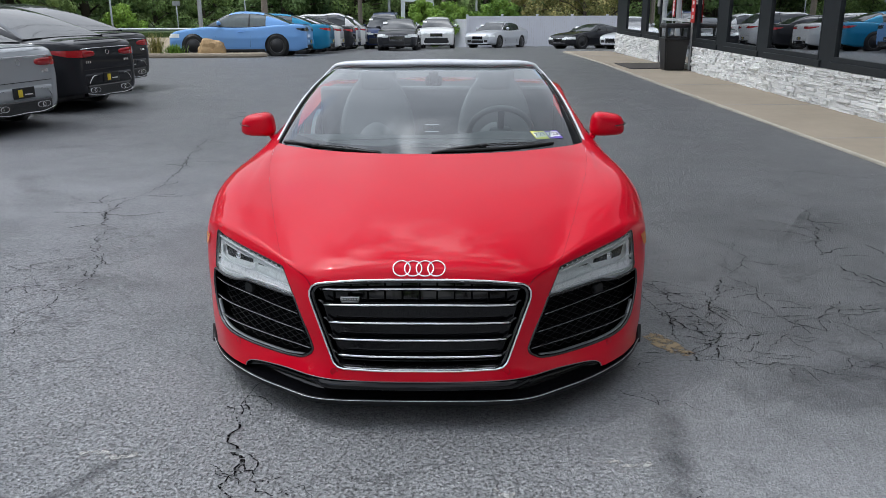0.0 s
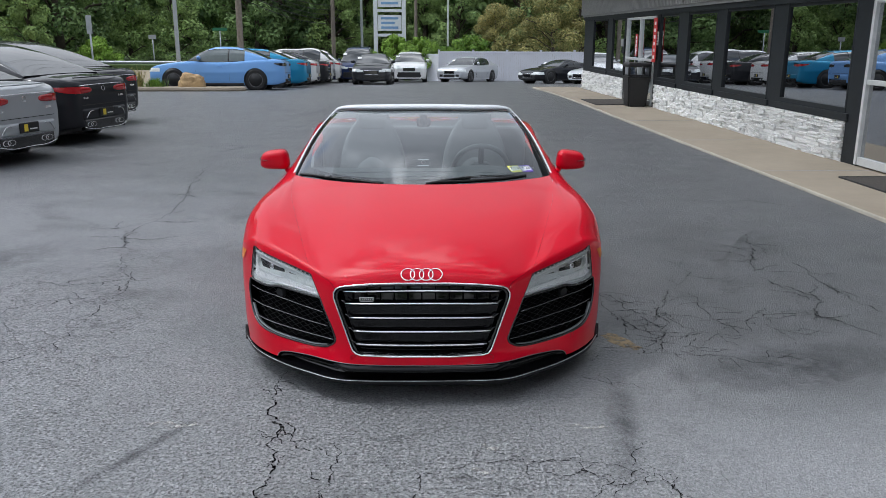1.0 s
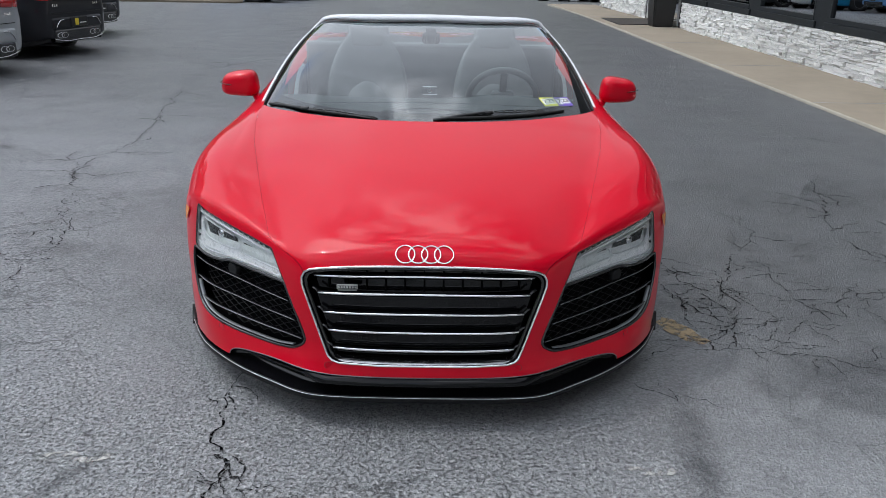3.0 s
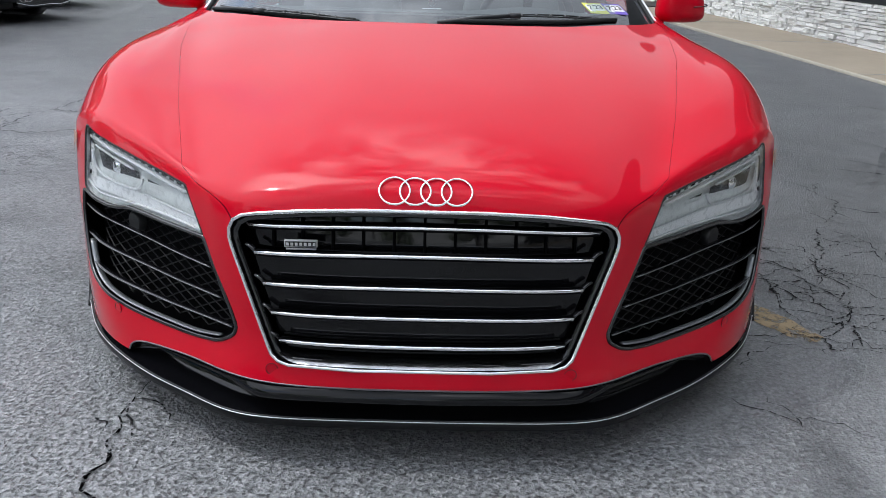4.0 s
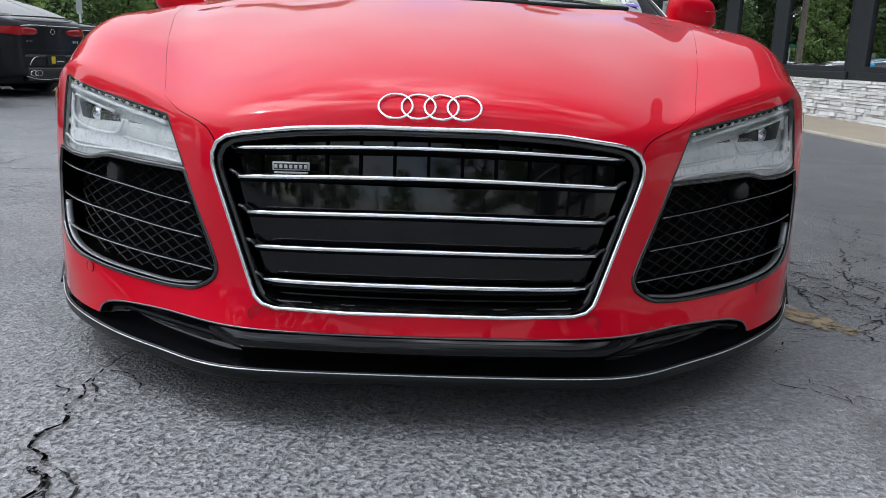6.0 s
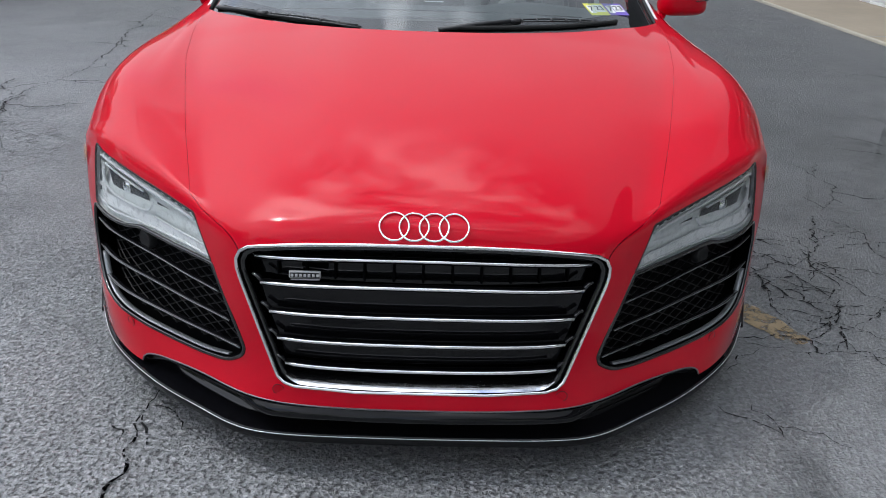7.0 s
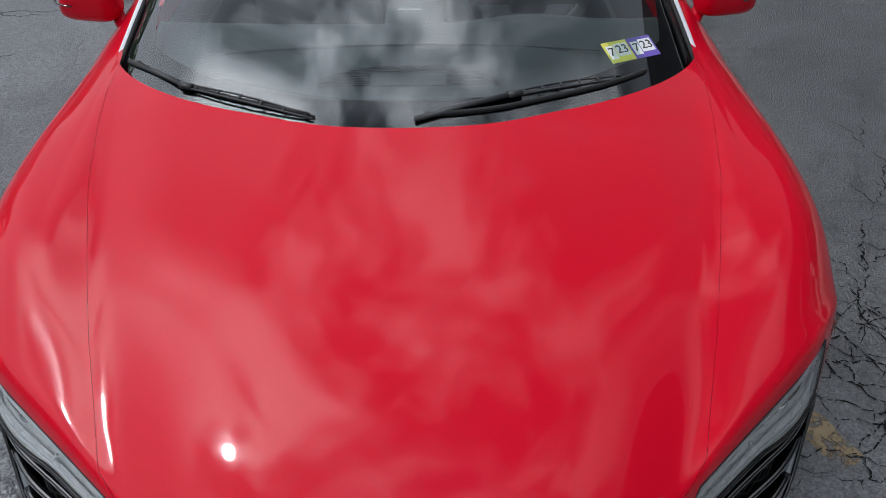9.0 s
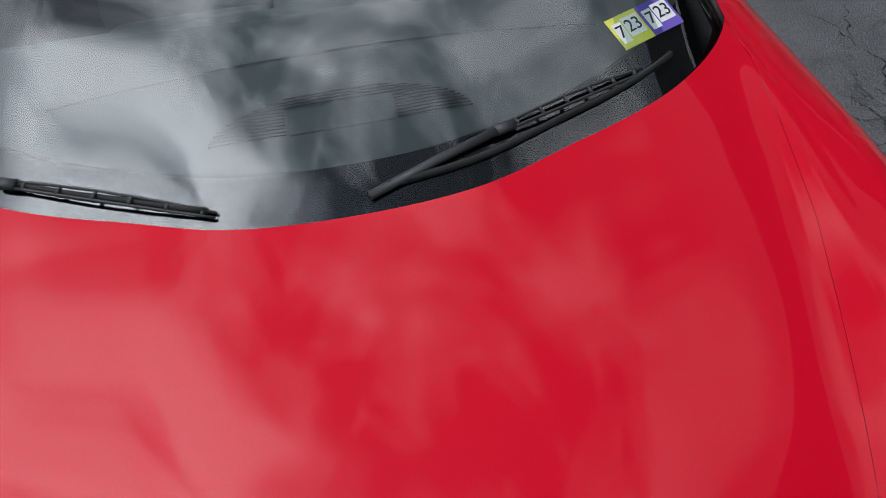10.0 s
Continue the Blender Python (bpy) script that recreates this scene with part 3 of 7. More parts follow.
    for k in range(-14, 26):  # diamond mesh
        for lean in (1, -1):
            run = []
            for t in np.linspace(0, 1, 30):
                z = .235 + t * .25
                x = .40 + k * .042 + lean * (t - .5) * .44
                if poly_dist([(x, z)], DUCT)[0] < -0.004:
                    run.append(on_skin(sx * x, z, -0.045))
            if len(run) > 2:
                add_ring_sweep(bm, run, circle_section(0.0018, 4), up=(0, -1, 0))
    tagged(part("diamond_mesh", bm, M["black_mesh"], duct), kind="stuff")
    c = on_skin(sx * .70, .435, -0.03)
    bm = revolve([(0.026, .01), (0.026, -.004), (0.022, -.009), (0, -.010)], 20, "y")
    bmesh.ops.transform(bm, matrix=Matrix.Translation(c) @ pose(0, 0, 0, 0, 0, sx * 40), verts=bm.verts)
    part("round_cover", bm, M["black_satin"], duct, smooth=True, angle=40)
    # parking sensors and side marker
    for x, z in ((.309, .233), (.722, .236)):
        c = on_skin(sx * x, z, 0.0005)
        turn = pose(0, 0, 0, 0, 0, sx * (4 if x < .5 else 40))
        bm = revolve([(.0122, .004), (.0122, -.0006), (.0105, -.0010), (0, -.0012)], 20, "y")
        bmesh.ops.transform(bm, matrix=Matrix.Translation(c) @ turn, verts=bm.verts)
        part("parking_sensor", bm, M["red"], red_car, smooth=True, angle=30)
        bm = tube([c + np.array(turn @ Vector((.0128 * math.cos(a), -.0008, .0128 * math.sin(a)))) for a in np.linspace(0, 2 * math.pi, 20, endpoint=False)], .0007, 5, True)
        part("sensor_gap", bm, M["black_rubber"], red_car)

# ---- grille ----
_gV, _, _gT = trim(SKIN, far_where(poly_dist(_xz, GRILLE), _front))
_gV, _gT = compact(_gV, _gT)
grille = hang("grille", mesh_of("grille", *walls_between(GRILLE, 0.10, -0.002, 0.985), M["black_gloss"]), red_car, "gloss black grille with five chrome bars")
hang("backing", mesh_of("backing", *offset_patch(_gV, _gT, 0.085, 0.99), M["black_deep"]), grille)
rim_tube("frame", GRILLE, 0.0043, M["chrome"], grille, 0.002, 1.0, "bright chrome surround")
_lx = np.linspace(-.292, .292, 41)
_ledge = []
for x in _lx:
    e = max(0.0, (abs(x) - .255) / .037)
    for v in np.linspace(0, 1, 5):
        _ledge.append(on_skin(x, .2505 + .016 * e * e + .018 * v, .001 - .024 * v))
hang("lower_ledge", mesh_of("lower_ledge", _ledge, strip_faces(41, 5), M["chrome"]), grille, "bright chrome ledge under the bars")
inner = np.array([(x * .972, .410 + (z - .410) * .955) for x, z in GRILLE])
rim_tube("inner_frame", inner, 0.008, M["black_gloss"], grille, -0.012, 0.7)
for x, z, dy in ((.352, .530, -.004), (.337, .480, .012), (.320, .418, .012), (.306, .357, .010), (.292, .296, .006)):
    xs = np.linspace(-x, x, 25)
    sag = np.array([.012 * (1 - (q / x) ** 2) * (z - .25) / .28 for q in xs])
    line = [on_skin(q, z + s, dy - .006) for q, s in zip(xs, sag)]
    part("bar", tube(line, 0.0036, 10, flat=1.1), M["chrome"], grille, "thin chrome bar", smooth=True)
    line = [p + np.array([0, .016, -.006]) for p in line]
    part("bar_body", tube(line, 0.011, 8, flat=0.6), M["black_deep"], grille, smooth=True)
    for s in (-1, 1):
        p, q = np.array(line[0 if s < 0 else -1]), on_skin(s * (x + .022), z + .010, -.012)
        part("bar_end", tube([p, (p + q) / 2 + [0, .002, .002], q], 0.007, 6, flat=.6), M["black_gloss"], grille, smooth=True)
for z0, z1 in ((.486, .532), (.538, .562)):
    for k in range(-5, 6):
        x = k * .062
        a, b = on_skin(x, z0, -.047), on_skin(x, z1, -.047)
        part("rib", tube([a, b], 0.003, 6, up=(0, -1, 0)), M["black_deep"], grille)
for z in (.262, .275, .288):
    xs = np.linspace(-.36 + (.5 - z) * .3, .36 - (.5 - z) * .3, 12)
    part("fin", tube([on_skin(x, z, -.066) for x in xs], 0.0022, 5), M["black_satin"], grille)
_pv = [on_skin(q * (.315 + (z - .36) * .30), z, -.030) for z in np.linspace(.304, .474, 8) for q in np.linspace(-1, 1, 21)]
hang("radar_panel", mesh_of("radar_panel", _pv, strip_faces(8, 21), M["panel_black"]), grille, "smooth gloss black panel behind the bars")
_pv = [on_skin(q * (.350 + (z - .50) * .25), z, -.052) for z in np.linspace(.482, .566, 5) for q in np.linspace(-1, 1, 21)]
hang("upper_panel", mesh_of("upper_panel", _pv, strip_faces(5, 21), M["panel_black"]), grille)
p0 = on_skin(-.245, .503, -.012)
badge = part("badge", box(p0 + [-.033, -.003, -.0075], p0 + [.033, .004, .0075], .0015), M["badge"], grille, "small silver badge with a dark inset")
part("inset", box(p0 + [-.030, -.0045, -.005], p0 + [.030, -.002, .005]), M["black_satin"], badge)
for k in range(7):
    q = p0 + np.array([-.026 + k * .0088, -.0055, 0])
    part("mark", box(q + [-.0028, -.001, -.0032], q + [.0028, .001, .0032], .0008), M["badge"], badge)
part("lower_bar", box(p0 + [-.030, -.002, -.0135], p0 + [.030, .004, -.0100], .001), M["badge"], badge)
# emblem: four interlocked rings
for k in range(4):
    cx = (k - 1.5) * .0405
    pts = []
    for a in np.linspace(0, 2 * math.pi, 40, endpoint=False):
        x, z = cx + .0300 * math.cos(a), .6125 + .0195 * math.sin(a)
        p = on_skin(x, z, 0.0045 + (0.0014 if (k % 2) == (math.cos(a) > 0) else 0))
        p[1] = min(p[1], on_skin(x, .6125, .0045)[1] + .027 * math.sin(a))
        pts.append(p)
    part("emblem_ring", tube(pts, 0.0022, 8, True, up=(0, -1, .6)), M["chrome"], red_car, "bright chrome ring", smooth=True)

# ---- splitter ----
edge = [(0, .006), (.18, .008), (.32, .016), (.365, .024), (.42, .046), (.50, .100), (.60, .172), (.70, .262), (.815, .400), (.896, .556)]
half = smooth_line(edge, 46)
plan = np.vstack([(half * [-1, 1])[:0:-1], half])
skin_low = SKIN[0]


def under(x):
    return np.interp(abs(x), skin_low[NU - 1:, 0], skin_low[NU - 1:, 1])


_rx, _rz = zip(*(RIM + [(.0001, .206)])[::-1])
rows = []
for (x, y), in zip(plan):
    t = abs(x) / .91
    lift = .014 * max(0, t - .93) / .07
    q = np.array([x * .985, under(x * .985)])
    zt = np.interp(abs(q[0]), _rx, _rz) if abs(q[0]) < .69 else .147
    deep = .035 * min(1, max(0, (.70 - abs(x)) / .05))
    rows.append([(q[0], q[1] + .001, zt + .003), (q[0] * .997, q[1] + .012, zt - .003), (q[0] * .994, q[1] + .02 + deep, zt - .25 * deep), (q[0] * .990, q[1] + .02 + deep, .141), (x * .985, y + .026, .1355 + lift), (x * .996, y + .005, .1345 + lift), (x, y, .131 + lift), (x, y + .001, .114 + lift), (x * .995, y + .010, .108 + lift), (x * .95, y + .10, .110)])
rows = np.array(rows)
splitter = hang("splitter", mesh_of("splitter", rows[:, :6].reshape(-1, 3), strip_faces(len(rows), 6), M["panel_black"]), red_car, "gloss black front splitter with a thick satin lip")
hang("lip", mesh_of("lip", rows[:, 5:].reshape(-1, 3), strip_faces(len(rows), 5), M["lip_black"]), splitter, "satin black lip")
# thin bright tube stands in for the highlight along the lip
part("lip_edge", tube([r[6] + [0, .0005, .001] for r in rows], 0.0011, 6), M["alu"], splitter, smooth=True)
# recess trim line, its sky highlight put into the grey colour
_rim = both(RIM + [(.0001, .206)])
_rim = smooth_line([on_skin(x, z, .0012) for x, z in _rim], 110)
part("upper_edge", tube(_rim, 0.0020, 6), M["lamp_shade"], splitter, smooth=True)
_gs = []
for x in np.linspace(-.40, .40, 61):
    e = min(1, (.405 - abs(x)) / .07)
    for v in np.linspace(0, 1, 7):
        _gs.append((x, under(x) + .006 - .012 * math.sin(math.pi * v) * e, np.interp(abs(x), _rx, _rz) - .002 - .036 * v * (e ** .5 if e > 0 else 0)))
hang("gloss_strip", mesh_of("gloss_strip", _gs, strip_faces(61, 7), M["panel_black"]), splitter, "gloss black strip under the bumper")
for s in (-1, 1):
    pts = smooth_line([(s * .893, .555, .130), (s * .903, .592, .152), (s * .906, .612, .185)], 8)
    part("end_fin", tube(pts, 0.010, 8, flat=.5), M["lip_black"], splitter, smooth=True)
# closed underside and inner bulkhead, dark
part("bulkhead", box((-.80, .62, .12), (.80, .68, .60), .01), M["black_satin"], red_car)
part("floor_pan", box((-.80, .70, .13), (.80, 4.2, .16), .01), M["black_satin"], red_car)


# ---- windscreen, cabin and the rest of the body ----
_base = SKIN[-1]
_sel = np.abs(_base[:, 0]) < 0.748
_bx = _base[_sel]
BASE = smooth_line(_bx[::6] + [0, .006, -.018], 61)
HEAD = smooth_line([(-.622, 2.262, 1.098), (-.598, 2.226, 1.126), (-.56, 2.203, 1.138), (-.40, 2.165, 1.145), (0, 2.135, 1.150), (.40, 2.165, 1.145), (.56, 2.203, 1.138), (.598, 2.226, 1.126), (.622, 2.262, 1.098)], 61)


def screen(s, t, out=0.0):
    """A point on the windscreen: s across (0..1), t up (0..1)."""
    k = s * 60
    i = min(59, int(k))
    b = BASE[i] + (BASE[i + 1] - BASE[i]) * (k - i)
    h = HEAD[i] + (HEAD[i + 1] - HEAD[i]) * (k - i)
    p = b + (h - b) * t
    bow = math.sin(math.pi * t)
    return p + np.array([0, -0.035, 0.048]) * bow * 0.75 + np.array([0, -0.28, 0.96]) * out


_sc = [screen(s, t) for t in np.linspace(0, 1, 22) for s in np.linspace(0, 1, 61)]
pane = hang("windscreen", mesh_of("windscreen", _sc, strip_faces(22, 61), M["windscreen"]), red_car, "raked windscreen with two inspection stickers")
pane.visible_shadow = False
part("cowl", tube([screen(s, 0.0, -.010) + [0, .004, 0] for s in np.linspace(0, 1, 60)], .008, 8, flat=.6), M["black_satin"], red_car, "black cowl strip", smooth=True)
# dark printed border along the lower edge
_bd = [screen(s, t * (.085 + .10 * abs(2 * s - 1) ** 4), -.003) for t in (0, .5, 1) for s in np.linspace(0.0, 1.0, 61)]
hang("lower_border", mesh_of("lower_border", _bd, strip_faces(3, 61), M["black_deep"]), pane)
for s0, sg in ((0.0, 1), (1.0, -1)):
    _bd = [screen(s0 + sg * w * (.030 + .085 * (1 - t) ** 4), t, -.003) for w in (0, .5, 1) for t in np.linspace(0, 1, 22)]
    hang("side_border", mesh_of("side_border", _bd, strip_faces(3, 22), M["black_deep"]), pane)
    line = [screen(s0, t) for t in np.linspace(-0.02, 1.02, 20)]
    part("pillar_seal", tube([p + np.array([-sg * .004, .002, .004]) for p in line], .006, 6), M["black_rubber"], red_car, smooth=True)
_hd = [HEAD[i] for i in range(0, 61, 2)]
_side = [(0.0, t) for t in (-.07, .15, .32, .5, .68, .84, .94)]
_loop = [screen(s_, t_) + np.array([-.017, .016, -.004]) for s_, t_ in _side]
_loop += [HEAD[i] + np.array([0, .020, .008]) for i in (3, 7, 12, 20, 30, 40, 48, 53, 57)]
_loop += [screen(1.0, t_) + np.array([.017, .016, -.004]) for _, t_ in _side[::-1]]
part("screen_frame", tube(smooth_line(_loop, 120), .0095, 12, flat=.9), M["silver_paint"], red_car, "satin silver windscreen frame", smooth=True)
_hb = []
for k in range(61):
    e = 1 - (abs(k - 30) / 30) ** 4
    for sd, up in ((-.034, -.010), (-.040, .006), (-.030, .024), (0, .032), (.026, .026), (.050, .006), (.036, -.006)):
        _hb.append(HEAD[k] + np.array([0, .034 + sd * (.2 + .8 * e) * -1, .010 + up * (.25 + .60 * e)]))
hang("header", mesh_of("header", _hb, strip_faces(61, 7, True), M["silver_paint"]), red_car, "satin silver windscreen header")
part("header_seal", tube([p + np.array([0, -.006, -.004]) for p in _hd], .005, 6), M["black_rubber"], red_car, smooth=True)


# wipers
def wiper(arm_from, joint, frame_to, blade_from, blade_to):
    """Points as (s, t) on the windscreen: an arm to the joint, then a slotted frame over the blade."""
    A, J, B = screen(*arm_from, .006), screen(*joint, .011), screen(*frame_to, .006)
    w = part("wiper", tube([A, A + (J - A) * .5 + [0, 0, .003], J], .0085, 10, flat=.75), M["wiper_black"], red_car, "black windscreen wiper with a slotted frame", smooth=True)
    way = (B - J) / np.linalg.norm(B - J)
    across = np.cross(way, [0, -.28, .96])
    across /= np.linalg.norm(across)
    part("joint", tube([J - way * .012, J + way * .022], .0105, 10, flat=.8), M["wiper_black"], w, smooth=True)
    width = lambda k: .0085 * math.sin(math.pi * (.22 + .62 * k))
    for sd in (1, -1):
        part("frame_rail", tube([J + (B - J) * k + across * sd * width(k) + [0, 0, .004 * math.sin(math.pi * k)] for k in np.linspace(.04, 1, 12)], .0026, 6), M["wiper_black"], w, smooth=True)
    for k in (.10, .27, .44, .61, .78, .94):
        p = J + (B - J) * k + np.array([0, 0, .004 * math.sin(math.pi * k)])
        part("frame_bridge", tube([p - across * width(k), p + across * width(k)], .0036, 6), M["wiper_black"], w, smooth=True)
    part("blade", tube([screen(blade_from[0] + (blade_to[0] - blade_from[0]) * k, blade_from[1] + (blade_to[1] - blade_from[1]) * k, .005) for k in np.linspace(0, 1, 14)], .005, 6, flat=1.4), M["black_rubber"], w, smooth=True)


wiper((.513, .030), (.648, .072), (.822, .062), (.530, .042), (.868, .058))
wiper((.035, .042), (.172, .042), (.377, .026), (.06, .057), (.37, .032))
# stickers with dates
M["paper_yellow"] = plain("sticker_yellow", (0.75, 0.72, 0.12), 0.6)
M["paper_purple"] = plain("sticker_purple", (0.16, 0.10, 0.48), 0.6)
M["paper_white"] = plain("sticker_white", (0.80, 0.80, 0.78), 0.6)
M["ink"] = plain("ink", (0.01, 0.01, 0.015), 0.6)


def words(text, size, m, mat, parent, name="lettering"):
    cu = bpy.data.curves.new(name, "FONT")
    cu.body, cu.size, cu.align_x, cu.align_y, cu.extrude = text, size, "CENTER", "CENTER", 0.0004
    tmp = bpy.data.objects.new(name, cu)
    scene.collection.objects.link(tmp)
    me = bpy.data.meshes.new_from_object(tmp.evaluated_get(bpy.context.evaluated_depsgraph_get()))
    bpy.data.objects.remove(tmp)
    me.materials.append(mat)
    return hang(name, me, parent, m=m)


_o = screen(.856, .140, -.0022)
_ex = Vector((.136, .067, -.006)).normalized()
_ez = Vector(screen(.866, .22) - screen(.866, .10)).normalized()
_ny = _ex.cross(_ez).normalized()
_ez = _ny.cross(_ex)
STK = Matrix((_ex, _ez, _ny)).transposed().to_4x4()
STK.translation = _o
for k, (paper, edge) in enumerate((("paper_yellow", "paper_white"), ("paper_purple", "paper_white"))):
    at = STK @ pose(-.038 + .076 * k, 0, 0, 0, 0, 0)
    st = part("sticker", box((-.0375, -.033, -.0005), (.0375, .033, .0005)), M[paper], pane, "inspection sticker with month and year")
    st.matrix_local = at
    part("field", box((-.032, -.022, .0006), (-.010, .020, .0012)), M["paper_white"], st)
    part("field", box((-.007, -.016, .0006), (.032, .024, .0012)), M["paper_white"], st)
    words("7", .036, pose(-.021, 0, .0016), M["ink"], st)
    words("23", .036, pose(.0125, .004, .0016), M["ink"], st)
part("number_plate_strip", tube([screen(.866, .060, -.010), screen(.905, .062, -.010)], .006, 8, flat=.3), M["lamp_shade"], pane)


# door mirrors
for sx in (1, -1):
    bm = bmesh.new()
    bmesh.ops.create_icosphere(bm, subdivisions=4, radius=1.0)
    for v in bm.verts:
        x, y, z = v.co
        f = lambda q, p: math.copysign(abs(q) ** p, q)
        x, y, z = f(x, .55), f(y, .75), f(z, .58)
        v.co = (x * .090 * (1 - .10 * z), y * .068 + (.018 * x if sx > 0 else -.018 * x), z * (.062 if z < 0 else .058) * (1 - .12 * sx * x) - .006 * sx * x)
    mir = part("door_mirror", bm, M["red"], red_car, "red door mirror with an indicator strip", smooth=True)
    mir.location = (sx * .922, 1.68, .886)
    line = smooth_line([(sx * .090, .02, .006), (sx * .079, -.050, .002), (sx * .030, -.069, -.002)], 12)
    part("indicator_strip", tube(line, .0035, 6, flat=.6), M["black_gloss"], mir, smooth=True)
    part("mirror_glass", box((-.070, .055, -.04), (.070, .064, .04), .006), M["chrome"], mir)
    part("stalk", tube(smooth_line([(-sx * .062, .01, -.038), (-sx * .085, -.03, -.068), (-sx * .125, -.09, -.088)], 8), .020, 10, flat=.8), M["red"], mir, smooth=True)

# interior
dash = []
for t in np.linspace(0, 1, 12):
    for s in np.linspace(-1, 1, 41):
        y = 1.10 + .30 * abs(s) ** 2 * (1 - t) + t * .52
        hump = .03 * math.exp(-((s - .48) / .22) ** 2) * max(0, t - .35)
        dash.append((s * .70, y, .835 + .02 * t + .07 * hump / .03 * .6 - (.05 * max(0, t - .88) / .12)))
dashboard = hang("dashboard", mesh_of("dashboard", dash, strip_faces(12, 41), M["dash"]), red_car, "dark grey dashboard top")
part("dash_face", box((-.70, 1.60, .55), (.70, 1.70, .80), .03), M["dash"], dashboard, smooth=True, angle=40)
for k in range(12):  # demister grille: a dome of fine slats round a plain lid
    y = 1.195 + k * .0085
    hw = .225 * math.sqrt(max(.05, 1 - ((y - 1.19) / .108) ** 2))
    z = .8375 + .02 * (y - 1.1) / .52
    for x0, x1 in (((-hw, -.095), (.095, hw)) if y < 1.258 else ((-hw, hw),)):
        if x1 - x0 > .01:
            part("vent_slat", tube([(x0, y, z), ((x0 + x1) / 2, y, z + .002), (x1, y, z)], .0016, 5), M["black_satin"], dashboard)
part("vent_lid", box((-.09, 1.192, .838), (.09, 1.252, .8425), .002), M["dash"], dashboard)
part("dash_seam", tube([(x, 1.36 + .05 * (1 - (x / .5) ** 2), .849 + .001) for x in np.linspace(-.5, .5, 15)], .002, 4), M["black_satin"], dashboard)
wheel_at = pose(.37, 1.86, .80, -62, 0, 0)
steer = part("steering_wheel", tube([(.175 * math.cos(a), .175 * math.sin(a), 0) for a in np.linspace(0, 2 * math.pi, 40, endpoint=False)], .016, 10, True), M["leather"], red_car, "dark leather steering wheel", smooth=True)
steer.matrix_local = wheel_at
part("hub", box((-.06, -.05, -.03), (.06, .05, .02), .02), M["dash"], steer, smooth=True)
for a in (0, 180, 270):
    part("spoke", box((.04, -.018, -.012), (.17, .018, .008), .006, pose(0, 0, 0, 0, 0, a)), M["dash"], steer)


def seat(x):
    s = part("seat", box((-.25, -.05, 0), (.25, .45, .16), .06, seg=4), M["leather"], red_car, "dark leather sports seat with bolsters", smooth=True, angle=60)
    s.location = (x, 1.95, .28)
    back = []
    for t in np.linspace(0, 1, 16):
        w = (.25 - .03 * t) * math.sqrt(max(.04, 1 - (max(0, t - .45) / .57) ** 2))
        for a in np.linspace(0, 2 * math.pi, 24, endpoint=False):
            cx, cy = math.cos(a), math.sin(a)
            px = math.copysign(abs(cx) ** .5, cx) * w
            py = math.copysign(abs(cy) ** .7, cy) * .065
            dish = -.045 * (abs(px) / w) ** 3 * (1 - .5 * t) if cy < 0 else 0
            back.append((px, py + dish, t * .70))
    b = hang("backrest", mesh_of("backrest", back, strip_faces(16, 24, True) + [tuple(range(15 * 24, 16 * 24))], M["leather"]), s, m=pose(0, .47, .12, -16, 0, 0))
    bm = bmesh.new()
    bmesh.ops.create_icosphere(bm, subdivisions=3, radius=1.0)
    bmesh.ops.transform(bm, matrix=Matrix.Translation((0, -.045, .20)) @ Matrix.Diagonal((.15, .050, .20, 1)), verts=bm.verts)
    part("insert", bm, M["leather"], b, smooth=True)
    part("headrest", box((-.12, -.07, .56), (.12, .035, .72), .04, seg=4), M["leather"], b, smooth=True, angle=60)


seat(.37)
seat(-.37)
console = part("console", box((-.11, 1.60, .35), (.11, 2.5, .58), .03), M["dash"], red_car, smooth=True, angle=50)
part("display", box((-.11, 1.585, .66), (.11, 1.60, .79), .008), M["black_gloss"], dashboard)
part("button_ring", tube([(.012 * math.cos(a), 1.66, .868 + .012 * math.sin(a)) for a in np.linspace(0, 2 * math.pi, 20, endpoint=False)], .002, 6, True, up=(0, -1, 0)), M["chrome"], dashboard, smooth=True)
for z in (.885, .848):
    part("trim_line", tube([(-.035, 1.66, z), (.035, 1.66, z)], .0018, 5), M["alu"], dashboard)
mirror_pod = part("inner_mirror", box((-.048, -.02, -.03), (.048, .02, .03), .018, seg=4), M["black_satin"], red_car, "black inner mirror on the windscreen", smooth=True, angle=60)
mirror_pod.location = (0, 2.06, 1.075)
part("stem", tube([(0, -.01, -.02), (0, -.03, .02), (0, -.035, .050)], .026, 14, flat=.8), M["black_satin"], mirror_pod, smooth=True)

# flanks, doors and rear deck: sections from the sill to the shoulder along the car
STA = [(1.44, .935, .90, .735, .79, .868), (1.75, .930, .90, .72, .81, .868), (2.3, .925, .90, .70, .83, .875), (2.9, .945, .91, .74, .85, .905), (3.4, .952, .92, .78, .87, .93), (3.9, .940, .90, .77, .86, .915), (4.25, .90, .84, .74, .82, .885), (4.42, .84, .78, .70, .76, .85)]
_sy = np.linspace(1.44, 4.42, 80)
_st = spline([q[0] for q in STA], np.array([q[1:] for q in STA]), _sy)
side = []
for y, (w, sill, hi, inner, belt) in zip(_sy, _st):
    prof = np.array([(sill - .02, .14), (sill + .01, .25), (w - .012, .42), (w, .58), (w - .02, hi), (inner + .02, belt - .028), (inner - .02, belt), (inner - .09, belt - .004)])
    pr = spline(np.arange(8.0), prof, np.linspace(0, 7, 40))
    side.append([(px, y, pz) for px, pz in pr])
side = np.array(side)
